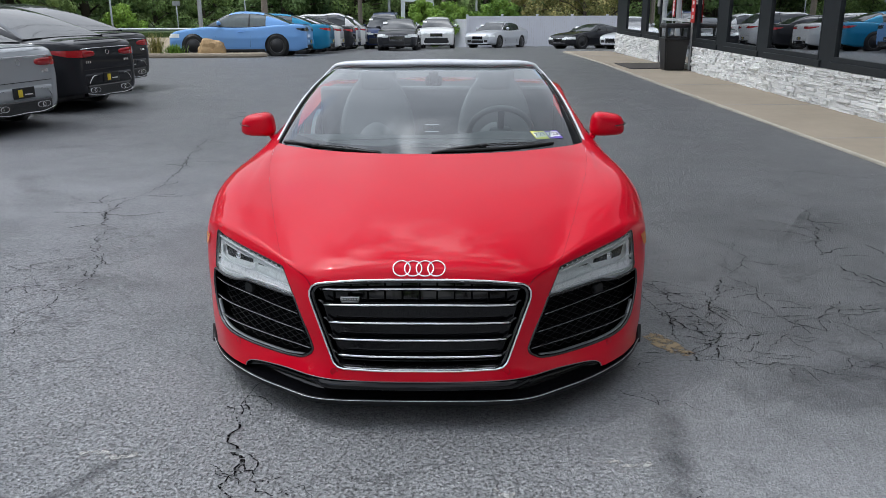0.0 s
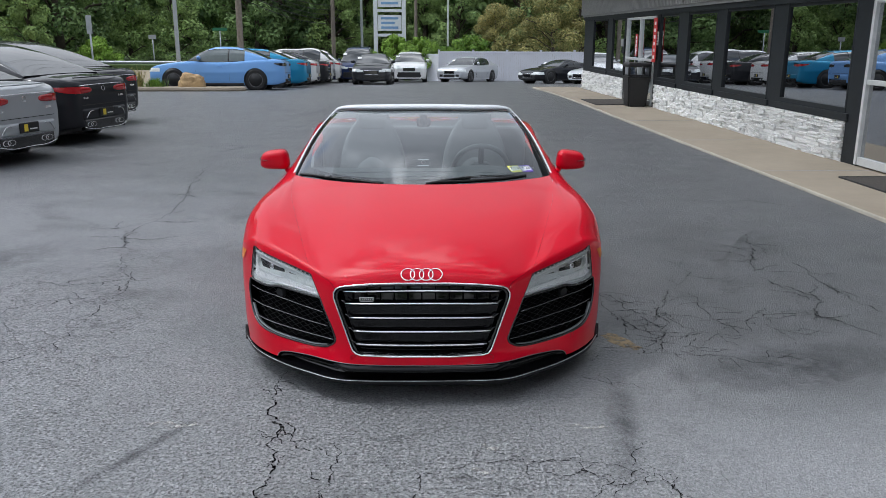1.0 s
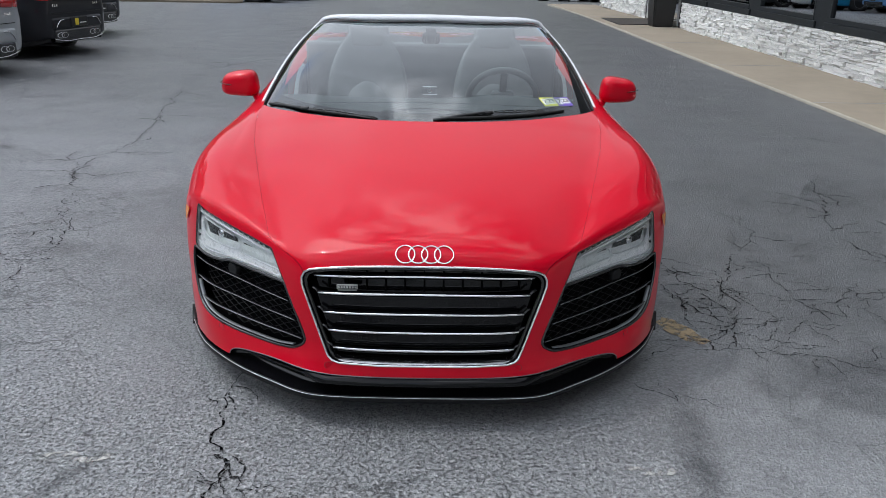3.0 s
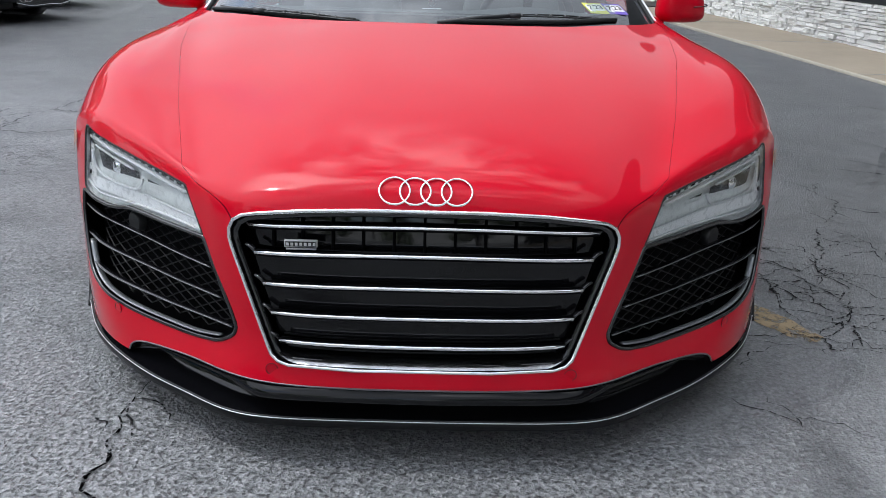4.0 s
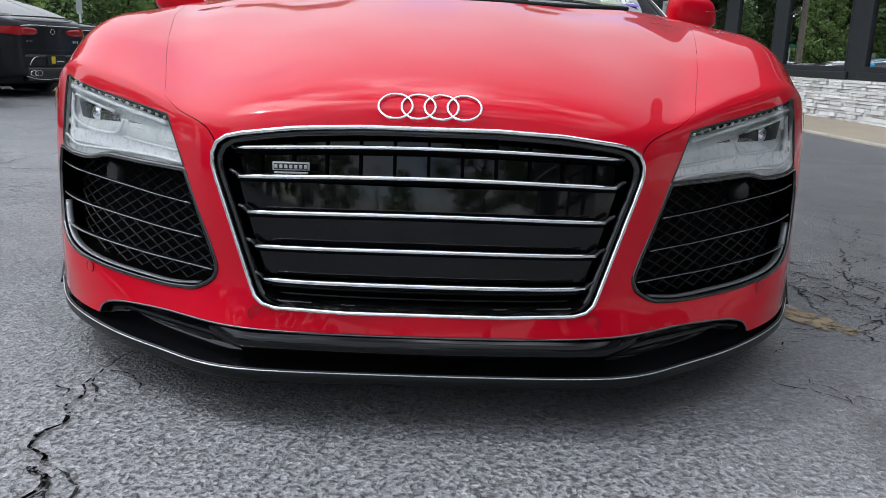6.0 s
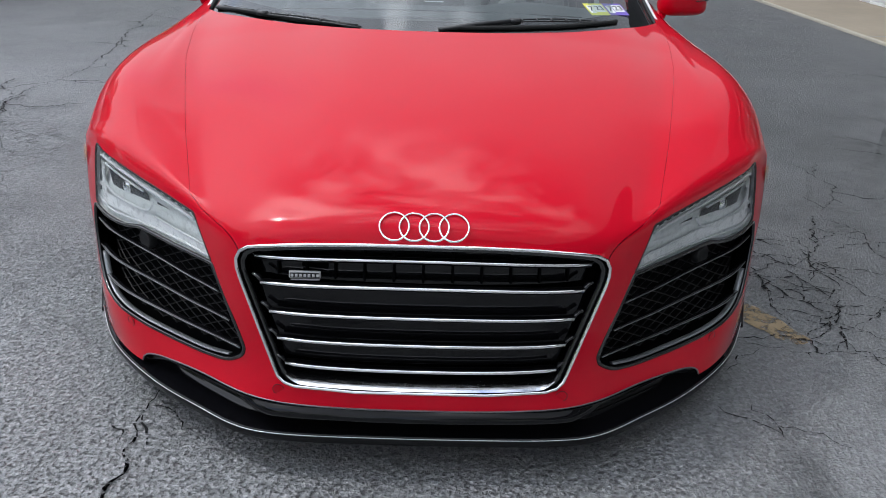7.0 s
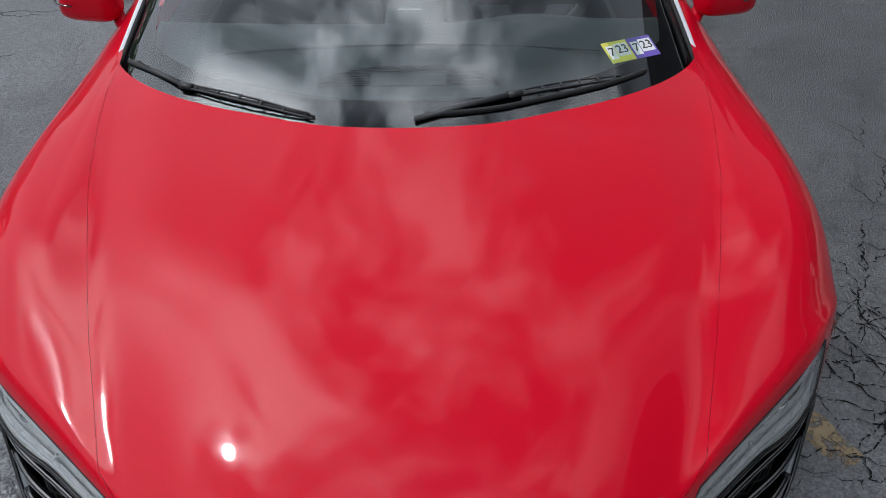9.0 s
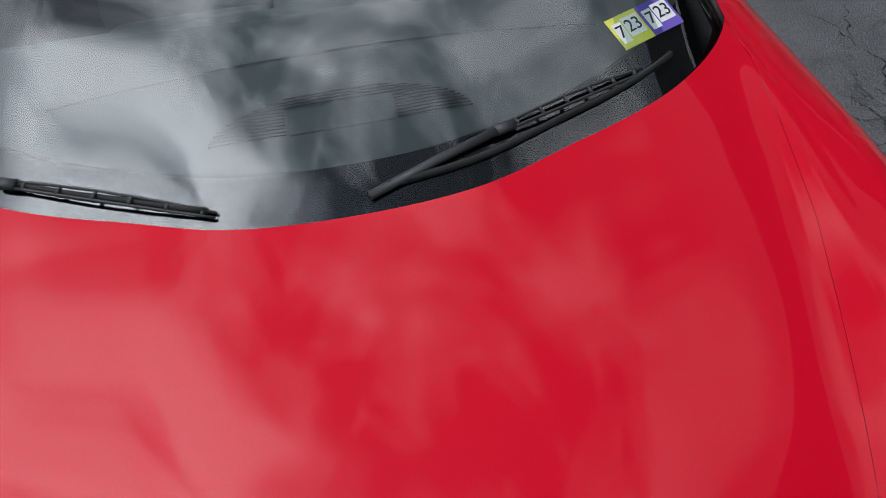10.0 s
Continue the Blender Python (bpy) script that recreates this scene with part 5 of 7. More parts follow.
M["white_metal"] = plain("white_metal", (0.62, 0.63, 0.63), 0.4, 0.3)
# dark colour stands in for the unlit room behind the shop panes
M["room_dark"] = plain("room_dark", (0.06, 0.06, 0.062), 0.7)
M["roof_dark"] = plain("roof_dark", (0.03, 0.03, 0.032), 0.8, vary=0.25, scale=3)
M["stone_bed"] = plain("stone_bed", (0.30, 0.30, 0.29), 0.9)


def stone_white():
    n = Nodes("white_ledge_stone")
    r = n.add("ObjectInfo").outputs["Random"]
    isl = n.add("NewGeometry").outputs["Random Per Island"]
    f = n.noise(14, 5, 0.6)
    tone = n.ramp(n.math("FRACT", n.math("ADD", n.math("ADD", r, isl), n.math("MULTIPLY", f, 0.35))), (0.0, (0.62, 0.62, 0.61)), (0.5, (0.80, 0.80, 0.78)), (1.0, (0.90, 0.90, 0.88)))
    n.set(color=tone, rough=0.85)
    return n.bump(n.noise(35, 6, 0.65), 0.7, 0.02).m


M["stone_white"] = stone_white()
M["pane"] = thin_glass("shop_pane", (0.34, 0.39, 0.39), 0.8, 0.36)


def fixed(name, bm, mat, label, cat, m=BLD, kind="structure", smooth=False):
    ob = part(name, bm, mat, None, smooth=smooth, angle=40)
    ob.matrix_world = m
    return tagged(ob, label, cat, kind=kind)


def strip_slab(x0, x1, y0, y1, top, n=40):
    """A long slab whose top follows the ground."""
    bm = bmesh.new()
    prev = None
    for k in range(n + 1):
        y = y0 + (y1 - y0) * k / n
        g = fall(y, 4.2)
        ring = [bm.verts.new(p) for p in ((x0, y, g - .3), (x0, y, g + top - .008), (x0 + .008, y, g + top), (x1, y, g + top), (x1, y, g - .3))]
        if prev:
            for j in range(4):
                bm.faces.new((prev[j], prev[j + 1], ring[j + 1], ring[j]))
        else:
            bm.faces.new(ring)
        prev = ring
    bm.faces.new(prev[::-1])
    return bm


fixed("pavement", strip_slab(0.13, 1.60, -40, 27.5, 0.03), M["concrete"], "tan concrete pavement along the showroom front", "pavement")
for k in range(12):
    ob = part("joint", box((0.14, -6 + k * 3.05, 0.026 + fall(-6 + k * 3.05, 4.2)), (1.55, -5.985 + k * 3.05, 0.0325 + fall(-6 + k * 3.05, 4.2))), M["stone_bed"], bpy.data.objects["pavement"])
fixed("kerb", strip_slab(0.108, 0.13, -40, 27.5, 0.032), M["kerb"], "pale concrete kerb edge of the pavement", "kerb")
fixed("wall_base", box((1.56, 10.0, -.1), (1.72, 18.35, 0.56)), M["stone_bed"], "stone-clad base wall under the windows", "wall")
fixed("wall_base_far", box((1.56, 21.15, -.3), (1.72, 26.15, 0.56)), M["stone_bed"], "stone-clad base wall under the windows", "wall")
fixed("wall_base_near", box((1.56, -14, 0.0), (1.72, 6.8, 0.56)), M["stone_bed"], "stone-clad base wall under the windows", "wall")
fixed("wall_head", box((1.50, -14, 2.10), (1.74, 26.2, 2.20)), M["frame_dark"], "dark band above the shop windows", "wall")
fixed("wall_trim", box((1.46, -14, 2.20), (1.74, 26.23, 2.26)), M["trim_grey"], "grey flat trim band", "trim")
bm = bmesh.new()
for k in range(402):
    y = -14 + k * 0.10
    add_box(bm, (1.395, y, 2.26), (1.44, y + 0.05, 3.12))
add_box(bm, (1.44, -14, 2.26), (1.74, 26.25, 3.12))
fixed("wall_fascia", bm, M["ribbed"], "grey ribbed metal fascia panel", "wall")
# upper roof is unseen: raised and darkened for its reflection in the hood
fixed("canopy", box((0.75, -14, 3.12), (9.5, 26.6, 5.2), 0.02), M["roof_dark"], "dark flat roof edge with a wide overhang", "roof")
fixed("drip_edge", box((0.72, -14, 3.12), (0.748, 26.6, 3.22), 0.006), M["white_metal"], "pale metal drip edge", "trim")
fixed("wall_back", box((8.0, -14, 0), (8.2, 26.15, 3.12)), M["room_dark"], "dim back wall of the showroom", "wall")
fixed("wall_end_far", box((1.74, 25.95, 0), (8.2, 26.15, 3.12)), M["trim_grey"], "end wall of the showroom", "wall")
fixed("wall_end_near", box((1.56, -14.2, 0), (8.2, -14.0, 3.12)), M["trim_grey"], "end wall of the showroom", "wall")
fixed("floor", box((1.72, -14, 0.0), (8.0, 25.95, 0.04)), M["stone_bed"], "dim tiled showroom floor", "floor")
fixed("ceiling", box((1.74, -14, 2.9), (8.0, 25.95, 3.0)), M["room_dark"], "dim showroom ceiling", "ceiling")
edges = [(-9.6, -7.6), (-7.0, -5.0), (-4.4, -2.4), (-1.8, .2), (.8, 2.8), (3.2, 5.1), (10.05, 11.98), (12.46, 14.37), (14.83, 16.38), (16.96, 18.25), (21.25, 22.56), (23.10, 24.91)]
for i, (a, b) in enumerate(edges):
    w = thing("window_%d" % (i + 1), "dark-framed shop window with tinted glass", "window", BLD, kind="structure")
    part("window_sill", box((1.50, a - .10, .56), (1.74, b + .10, .66), .01), M["frame_dark"], w)
    part("window_frame", box((1.52, a - .02, .66), (1.66, b + .02, .73), .006), M["frame_dark"], w)
    for y in (a - .02, b - .02):
        part("window_frame", box((1.525, y, .66), (1.66, y + .04, 2.10), .006), M["frame_dark"], w)
    part("window_frame", box((1.54, a, 2.05), (1.64, b, 2.10), .004), M["frame_dark"], w)
    part("bead", box((1.545, a + .022, .73), (1.556, a + .032, 2.05)), M["white_metal"], w)
    part("pane", box((1.560, a, .72), (1.568, b, 2.08)), M["pane"], w)
stops = [-14] + [e for ab in edges[:6] for e in ab] + [6.8]
for a, b in list(zip(stops[::2], stops[1::2])) + [(9.62, 10.07), (11.96, 12.48), (14.35, 14.85), (16.36, 16.98), (18.23, 18.55), (20.95, 21.27), (22.54, 23.12), (24.89, 26.17)]:
    fixed("wall_pier", box((1.53, a + .02 if a > 0 else a, -.1 if a < 10 or a in (18.23, 20.95) else .56), (1.73, b - .02, 2.12), .008), M["frame_dark"], "dark pier between shop windows", "wall")


def shop_door(i, a, b, label):
    d = thing("door_%d" % i, label, "door", BLD, kind="structure")
    for y in (a, b - .05, (a + b) / 2 - .03):
        part("door_frame", box((1.50, y, .05), (1.60, y + .06, 2.08), .006), M["white_metal"], d)
    for z in (.05, 2.02, 1.05):
        part("rail", box((1.51, a + .06, z), (1.59, b - .05, z + (.10 if z < 1 else .06)), .006), M["white_metal"], d)
    part("pane", box((1.55, a + .06, .15), (1.558, b - .05, 2.03)), M["pane"], d)
    part("handle", tube([(1.47, (a + b) / 2 + .08, .9), (1.44, (a + b) / 2 + .08, .95), (1.44, (a + b) / 2 + .08, 1.25), (1.47, (a + b) / 2 + .08, 1.3)], .012, 8), M["alu"], d, smooth=True)
    return d


shop_door(1, 18.53, 20.97, "glass entrance door in a pale aluminium frame")
shop_door(2, 6.85, 9.64, "wide glass door in a pale aluminium frame")
M["banner_red"] = plain("banner_red", (0.50, 0.02, 0.02), 0.5)
M["banner_white"] = plain("banner_white", (0.75, 0.75, 0.74), 0.5)


def banner(y, z0, z1, w, n):
    b = thing("door_banner", "red upright banner with pale marks on the glass", "banner", BLD @ pose(1.47, y, 0))
    part("sheet", box((0, -w, z0), (.012, w, z1), .003), M["banner_red"], b)
    for k in range(n):
        z = z1 - (z1 - z0) * (k + .8) / (n + .6)
        part("mark", box((-.003, -w * .45, z - .04), (.001, w * .45, z + .035)), M["banner_white"], b)


banner(18.42, 1.05, 2.03, .13, 6)
banner(19.9, 1.15, 1.68, .10, 5)
n_ = thing("window_notice", "small white paper notice taped on a pier", "notice", BLD @ pose(1.505, 18.33, -.12))
part("paper", box((0, -.07, 1.55), (.01, .07, 1.85), .002), M["banner_white"], n_)
for k in range(4):
    part("mark", box((-.002, -.05, 1.78 - k * .06), (.001, .05, 1.80 - k * .06)), M["trim_grey"], n_)
o_ = thing("neon_sign", "pink and blue neon window sign, lit", "sign", BLD @ pose(1.66, 17.62, 1.62))
for key, col in (("neon", (0.75, 0.12, 0.55)), ("neon_blue", (0.16, 0.12, 0.75))):
    n_ = Nodes(key + "_tube")
    n_.set(color=col, rough=0.3, emit=col, glow=6.0)
    M[key] = n_.m
part("ring", tube([(0, .34 * math.cos(a), .17 * math.sin(a)) for a in np.linspace(0, 2 * math.pi, 28, endpoint=False)], .014, 6, True, up=(1, 0, 0)), M["neon_blue"], o_, "blue oval tube", smooth=True)
words("OPEN", .20, Matrix(((0, 0, -1, -.01), (-1, 0, 0, 0), (0, 1, 0, 0), (0, 0, 0, 1))), M["neon"], o_)
part("hanger", tube([(0, 0, .17), (0, 0, .52)], .004, 5, up=(1, 0, 0)), M["frame_dark"], o_)
wl = thing("wall_box", "dark wall box beside the door", "box", BLD @ pose(1.47, 21.15, 1.35))
part("case", box((0, -.12, -.16), (.06, .12, .22), .015), M["frame_dark"], wl)
part("lid", box((-.03, -.10, .02), (.0, .10, .20), .012), M["trim_grey"], wl)


def litter_bin(y):
    b = thing("litter_bin", "black plastic litter bin with a domed hood", "bin", BLD @ pose(1.20, y, .03 + fall(y, 4.2)))
    bm = bmesh.new()
    for z, w in ((0, .20), (.02, .215), (.60, .255), (.64, .262), (.66, .255)):
        for sx, sy in ((1, 1), (-1, 1), (-1, -1), (1, -1)):
            bm.verts.new((sx * w, sy * w, z))
    bm.verts.ensure_lookup_table()
    for k in range(4):
        for j in range(4):
            bm.faces.new([bm.verts[i] for i in (k * 4 + j, k * 4 + (j + 1) % 4, k * 4 + 4 + (j + 1) % 4, k * 4 + 4 + j)])
    bm.faces.new([bm.verts[i] for i in (3, 2, 1, 0)])
    bm.faces.new([bm.verts[i] for i in (16, 17, 18, 19)])
    bmesh.ops.bevel(bm, geom=[e for e in bm.edges if abs(e.verts[0].co.z - e.verts[1].co.z) > .01], offset=.03, segments=2, affect="EDGES")
    part("body", bm, M["black_satin"], b)
    part("rim", box((-.275, -.275, .64), (.275, .275, .70), .02), M["black_satin"], b)
    for sx in (-1, 1):
        for sy in (-1, 1):
            part("hood_post", box((sx * .24 - .025, sy * .24 - .025, .70), (sx * .24 + .025, sy * .24 + .025, .92), .008), M["black_satin"], b)
    part("hood", box((-.275, -.275, .90), (.275, .275, 1.0), .045, seg=3), M["black_satin"], b, smooth=True, angle=40)
    part("liner", box((-.22, -.22, .60), (.22, .22, .72), .01), M["black_rubber"], b)


litter_bin(18.75)
M["mat"] = plain("door_mat", (0.05, 0.043, 0.036), 0.95, bump=0.5, bscale=250)
for y0, y1, nar in ((19.0, 20.7, 0.0), (7.6, 8.75, .50)):
    t_ = thing("door_mat", "dark brown ribbed door mat on the pavement", "mat", BLD @ pose(.85, (y0 + y1) / 2, .03 + fall((y0 + y1) / 2, 4.2)))
    part("mat_sheet", box((-.50 + nar, -(y1 - y0) / 2, 0), (.55, (y1 - y0) / 2, .014), .005), M["mat"], t_)
    part("border", tube([(-.50 + nar, -(y1 - y0) / 2, .008), (.55, -(y1 - y0) / 2, .008), (.55, (y1 - y0) / 2, .008), (-.50 + nar, (y1 - y0) / 2, .008)], .012, 6, True), M["black_rubber"], t_)


# ---- parked cars: nose to +x, the origin on the ground at the middle ----
def paint_of(name, color, metal=0.0):
    if name not in M:
        M[name] = car_paint(name, color, 0.35, metal)
    return M[name]


STYLES = {}
# (place along the car, deck height): tail to nose; then rear glass foot, roof rear, roof front, screen foot
STYLES["coupe"] = dict(L=4.95, W=1.91, H=1.49, deck=[(-1, .86), (-.93, .98), (-.62, 1.0), (-.2, .94), (.2, .93), (.42, .93), (.75, .84), (.93, .73), (1, .60)], cab=(-.72, -.20, .10, .44), wb=2.94, r=.345, round=(.62, .40, 2.4))
STYLES["short"] = dict(L=4.58, W=1.89, H=1.45, deck=[(-1, .84), (-.95, 1.0), (-.70, 1.03), (-.2, .95), (.2, .95), (.40, .97), (.75, .88), (.93, .78), (1, .62)], cab=(-.76, -.32, .06, .42), wb=2.75, r=.34)
STYLES["sedan"] = dict(L=4.88, W=1.90, H=1.46, deck=[(-1, .86), (-.94, 1.04), (-.66, 1.06), (-.2, .98), (.2, .96), (.42, .97), (.75, .88), (.93, .77), (1, .62)], cab=(-.74, -.36, .08, .44), wb=2.85, r=.335)
STYLES["suv"] = dict(L=4.95, W=2.0, H=1.68, deck=[(-1, .95), (-.96, 1.12), (-.70, 1.16), (-.2, 1.10), (.2, 1.10), (.44, 1.12), (.78, 1.04), (.93, .92), (1, .75)], cab=(-.95, -.72, .06, .46), wb=2.98, r=.385)
STYLES["wedge"] = dict(L=4.5, W=1.9, H=1.23, deck=[(-1, .80), (-.94, .93), (-.6, .95), (-.2, .86), (.2, .84), (.35, .86), (.70, .76), (.92, .64), (1, .50)], cab=(-.66, -.20, .04, .36), wb=2.71, r=.34)
SEC = [(.84, 0, .0), (.95, .05, 0), (.985, 0, .36), (1.0, 0, .52), (.985, 0, .68), (.955, 0, .90), (.875, 0, .985), (.70, 0, 1.0), (.36, 0, 1.02), (0, 0, 1.025)]
NX, NS = 90, 40


def parked_car(style, paint, m, label, group="", rims="rim_dark", rear=True, plate="plate_dark", H=None, L=None, bright=False, chrome_tips=True, glass="car_glass", tail="tail_red"):
    q = STYLES[style]
    L, W, H, wb, r = L or q["L"], q["W"], H or q["H"], q["wb"], q["r"]
    car = thing("parked_car", label, "car", m, group)
    th = np.linspace(0, math.pi, NX)
    xs = -np.cos(th)
    xs = np.sign(xs) * np.abs(xs) ** 0.92
    dk = np.array(q["deck"])
    deck = np.interp(xs, *spline(np.arange(len(dk)), dk, np.linspace(0, len(dk) - 1, 120)).T)
    grid = []
    for x, h in zip(xs, deck):
        rd = q.get("round", (.80, .27, 3.2)) if x < 0 else (.80, .27, 3.2)
        e = max(0.0, (abs(x) - rd[0]) / (1 - rd[0]))
        w = W / 2 * (1 - .055 * abs(x) ** 3) * (1 - rd[1] + rd[1] * math.sqrt(max(0.0, 1 - e ** rd[2])))
        lo = .17 + (.07 if x > 0 else .10) * e ** 2
        pr = np.array([(w * a, lo + b + (h - lo) * max(0.0, (c - (0 if c < .3 else 0)))) if c else (w * a, lo + b) for a, b, c in SEC])
        pr = spline(np.arange(len(SEC), dtype=float), pr, np.linspace(0, len(SEC) - 1, NS))
        grid.append([(x * L / 2, py, pz) for py, pz in pr] + [(x * L / 2, -py, pz) for py, pz in pr[-2::-1]])
    G = np.array(grid)
    wheels = (wb / 2 + .05, -wb / 2 + .05)
    d = np.minimum.reduce([np.hypot(G[..., 0] - wx, G[..., 2] - r) - (r + .055) for wx in wheels])
    V, T_o, _ = trim(G, np.where(np.abs(G[..., 1]) > W * .30, d, 1).ravel())
    V, T_o = compact(V, T_o)
    n0 = 2 * NS - 1
    body = hang("body", mesh_of("body", V, T_o, M[paint]), car)
    for end in (0, -1):  # flat end panels
        ring = G[end]
        hang("end_panel", mesh_of("end_panel", ring, [tuple(range(n0))], M[paint]), body)
    part("underbody", box((-L * .44, -W * .40, .15), (L * .44, W * .40, .42), .03), M["black_satin"], body)

    # greenhouse
    rb, rr, rf, sf = q["cab"]
    cx = np.concatenate([np.linspace(rb, rr, 14), np.linspace(rr, rf, 12)[1:], np.linspace(rf, sf, 14)[1:]])
    roof = spline([rb, rr, (rr + rf) / 2, rf, sf], [np.interp(rb, xs, deck) + .02, H - .035, H, H - .03, np.interp(sf, xs, deck) + .015], cx)
    K = 15
    cab = []
    for x, z in zip(cx, roof):
        h = np.interp(x, xs, deck) - .015
        k = max(0.02, (z - h) / (H - h))
        gb, gt = W / 2 * .885, W / 2 * (.885 - .275 * min(1, k))
        pts = np.array([(gb, h), (gb - (gb - gt) * .42, h + (z - h) * .55), (gt, z - .055 * k), (gt * .86, z - .014 * k), (gt * .5, z + .004), (0, z + .01)])
        pr = spline(np.arange(6.0), pts, np.linspace(0, 5, K))
        cab.append([(x * L / 2, py, pz) for py, pz in pr] + [(x * L / 2, -py, pz) for py, pz in pr[-2::-1]])
    C = np.array(cab)
    n, mm = C.shape[:2]

    def patch(name, i0, i1, j0, j1, mat, owner, lift=0.0):
        S = C[i0:i1 + 1, j0:j1 + 1].copy()
        if lift:
            S[..., 1] *= 1 + lift / (W / 2)
            S[..., 2] += lift
        return hang(name, mesh_of(name, S.reshape(-1, 3), strip_faces(S.shape[0], S.shape[1]), M[mat]), owner)

    js, last = 5, mm - 1
    patch("roof", 11, 26, js, last - js, paint, car)
    patch("rear_window", 0, 11, js, last - js, glass, car)
    patch("windscreen", 26, n - 1, js, last - js, glass, car)
    for a, b in ((0, js), (last - js, last)):
        patch("roof_pillar", 0, 10, a, b, paint, car)
        patch("side_window", 10, 17, a, b, glass, car)
        patch("side_window", 17, n - 1, a, b, glass, car)
        side = 1 if a == 0 else -1
        line = C[10:n, js if side > 0 else last - js]
        part("window_trim", tube([p + [0, side * .004, .002] for p in line], .011 if bright else .006, 6), M["chrome" if bright else "black_gloss"], car, smooth=True)
        low = C[10:n - 1, 0 if side > 0 else last]
        part("window_trim", tube([p + [0, side * .006, .012] for p in low], .010, 6), M["chrome" if bright else "black_gloss"], car, smooth=True)
        mid = C[17, a:b + 1]
        part("pillar_strip", tube([p + [0, side * .003, 0] for p in mid], .022, 6, flat=.4), M["black_gloss"], car, smooth=True)
        # mirror, handle, sill, shut lines
        mx = sf * L / 2 - .42
        bm = bmesh.new()
        bmesh.ops.create_icosphere(bm, subdivisions=2, radius=1)
        for v in bm.verts:
            v.co = (v.co.x * .07, v.co.y * .11, v.co.z * .075)
        mir = part("door_mirror", bm, M[paint], car, smooth=True)
        mir.location = (mx, side * (W / 2 + .03), np.interp(sf, xs, deck) + .10)
        part("mirror_foot", box((-.04, -.05, -.09), (.03, .05, -.03), .01, Matrix.Translation((0, -side * .09, 0))), M["black_satin"], mir)
        dz = np.interp(0, xs, deck)
        part("door_handle", box((-.24, side * (W / 2 - .005) - .012, dz - .17), (-.06, side * (W / 2 - .005) + .014, dz - .14), .008), M[paint], car)
        for gx in (sf * L / 2 - .28, rr * L / 2 + .25):
            gw = W / 2 * .997
            part("shut_line", tube([(gx, side * gw * .955, dz * .93), (gx, side * (gw - .003), .62), (gx + .03, side * (gw - .012), .30)], .004, 5), M["black_rubber"], car)
        part("side_sill", box((-wb / 2 + r + .12, side * (W / 2 - .06) - .03, .15), (wb / 2 - r - .02, side * (W / 2 - .06) + .035, .235), .015), M["black_satin" if not bright else paint], car)
        for wx in wheels:
            part("wheel_well", revolve([(r + .06, -.24), (r + .058, .0)], 26, "y"), M["black_satin"], car, smooth=True).location = (wx, side * (W / 2 - .035) - (0 if side > 0 else -.24), r)
            wh = wheel(car, 0, 0, r, .225, M[rims], 5, 1)
            wh.location = (wx, side * (W / 2 - .135), r)
            wh.rotation_euler = (0, 0, side * math.pi / 2)

    # lamps as raised pieces of the body's own skin
    def raised(name, x0, x1, z0, z1, side, mat, lift, owner=car, taper=0.0):
        S = G.reshape(-1, 3)
        i = np.where((xs * L / 2 >= x0) & (xs * L / 2 <= x1))[0]
        cols = np.arange(NS) if side > 0 else np.arange(n0 - 1, NS - 2, -1)
        ring = []
        for ii in i:
            col = G[ii, cols]
            u = (col[0, 0] - xs[i[0]] * L / 2) / max(.01, x1 - xs[i[0]] * L / 2)
            zz = np.linspace(z0 + taper * max(0.0, u) ** 1.5, z1, 7)
            o = np.argsort(col[:30, 2])
            yy = np.interp(zz, col[o, 2], np.abs(col[o, 1]))
            ring.append([(col[0, 0] + (lift * 1.4 if x0 > 0 else -lift * 1.4), side * (y + lift * .6), z) for y, z in zip(yy, zz)])
        if len(ring) < 2:
            return None
        S = np.array(ring)
        return hang(name, mesh_of(name, S.reshape(-1, 3), strip_faces(S.shape[0], S.shape[1]), M[mat]), owner)

    tz = np.interp(-.93, xs, deck)
    nz = np.interp(.93, xs, deck)
    xe = L / 2
    wr = G[0][:, 1].max()
    wf = G[-1][:, 1].max()
    tip = 1.5 if bright else 1.0
    for side in (1, -1):
        raised("tail_light", -xe - .1, -xe + .36, tz - .215, tz - .115, side, tail, .006, taper=.085)
        bm = bmesh.new()
        bmesh.ops.create_uvsphere(bm, u_segments=20, v_segments=12, radius=1)
        for v in bm.verts:
            v.co = (v.co.x * .022, math.copysign(abs(v.co.y) ** .6, v.co.y) * wr * .25, math.copysign(abs(v.co.z) ** .6, v.co.z) * (.046 - .014 * side * v.co.y * -1))
        part("tail_light_inner", bm, M[tail], car, smooth=True).location = (-xe - .002, side * wr * .74, tz - .168)
        if not bright:
            part("tail_strip", box((-xe - .015, min(side * wr * .5, side * wr * .98), tz - .108), (-xe + .03, max(side * wr * .5, side * wr * .98), tz - .092), .004), M["black_gloss"], car)
        part("tailpipe", revolve([(.045, .10), (.048, 0), (.040, -.004), (.038, .08)], 16, "x"), M["chrome" if chrome_tips else "black_satin"], car, smooth=True).matrix_local = pose(-xe - .01, side * wr * .70, .30) @ Matrix.Diagonal((1, tip, .8 if bright else 1, 1))
        part("tailpipe", revolve([(.045, .10), (.048, 0), (.040, -.004), (.038, .08)], 16, "x"), M["chrome" if chrome_tips else "black_satin"], car, smooth=True).matrix_local = pose(-xe - .01, side * wr * .55, .30) @ Matrix.Diagonal((1, tip, .8 if bright else 1, 1))
        raised("headlight", xe - .42, xe + .1, nz - .17, nz - .045, side, "lamp_grey", .005)
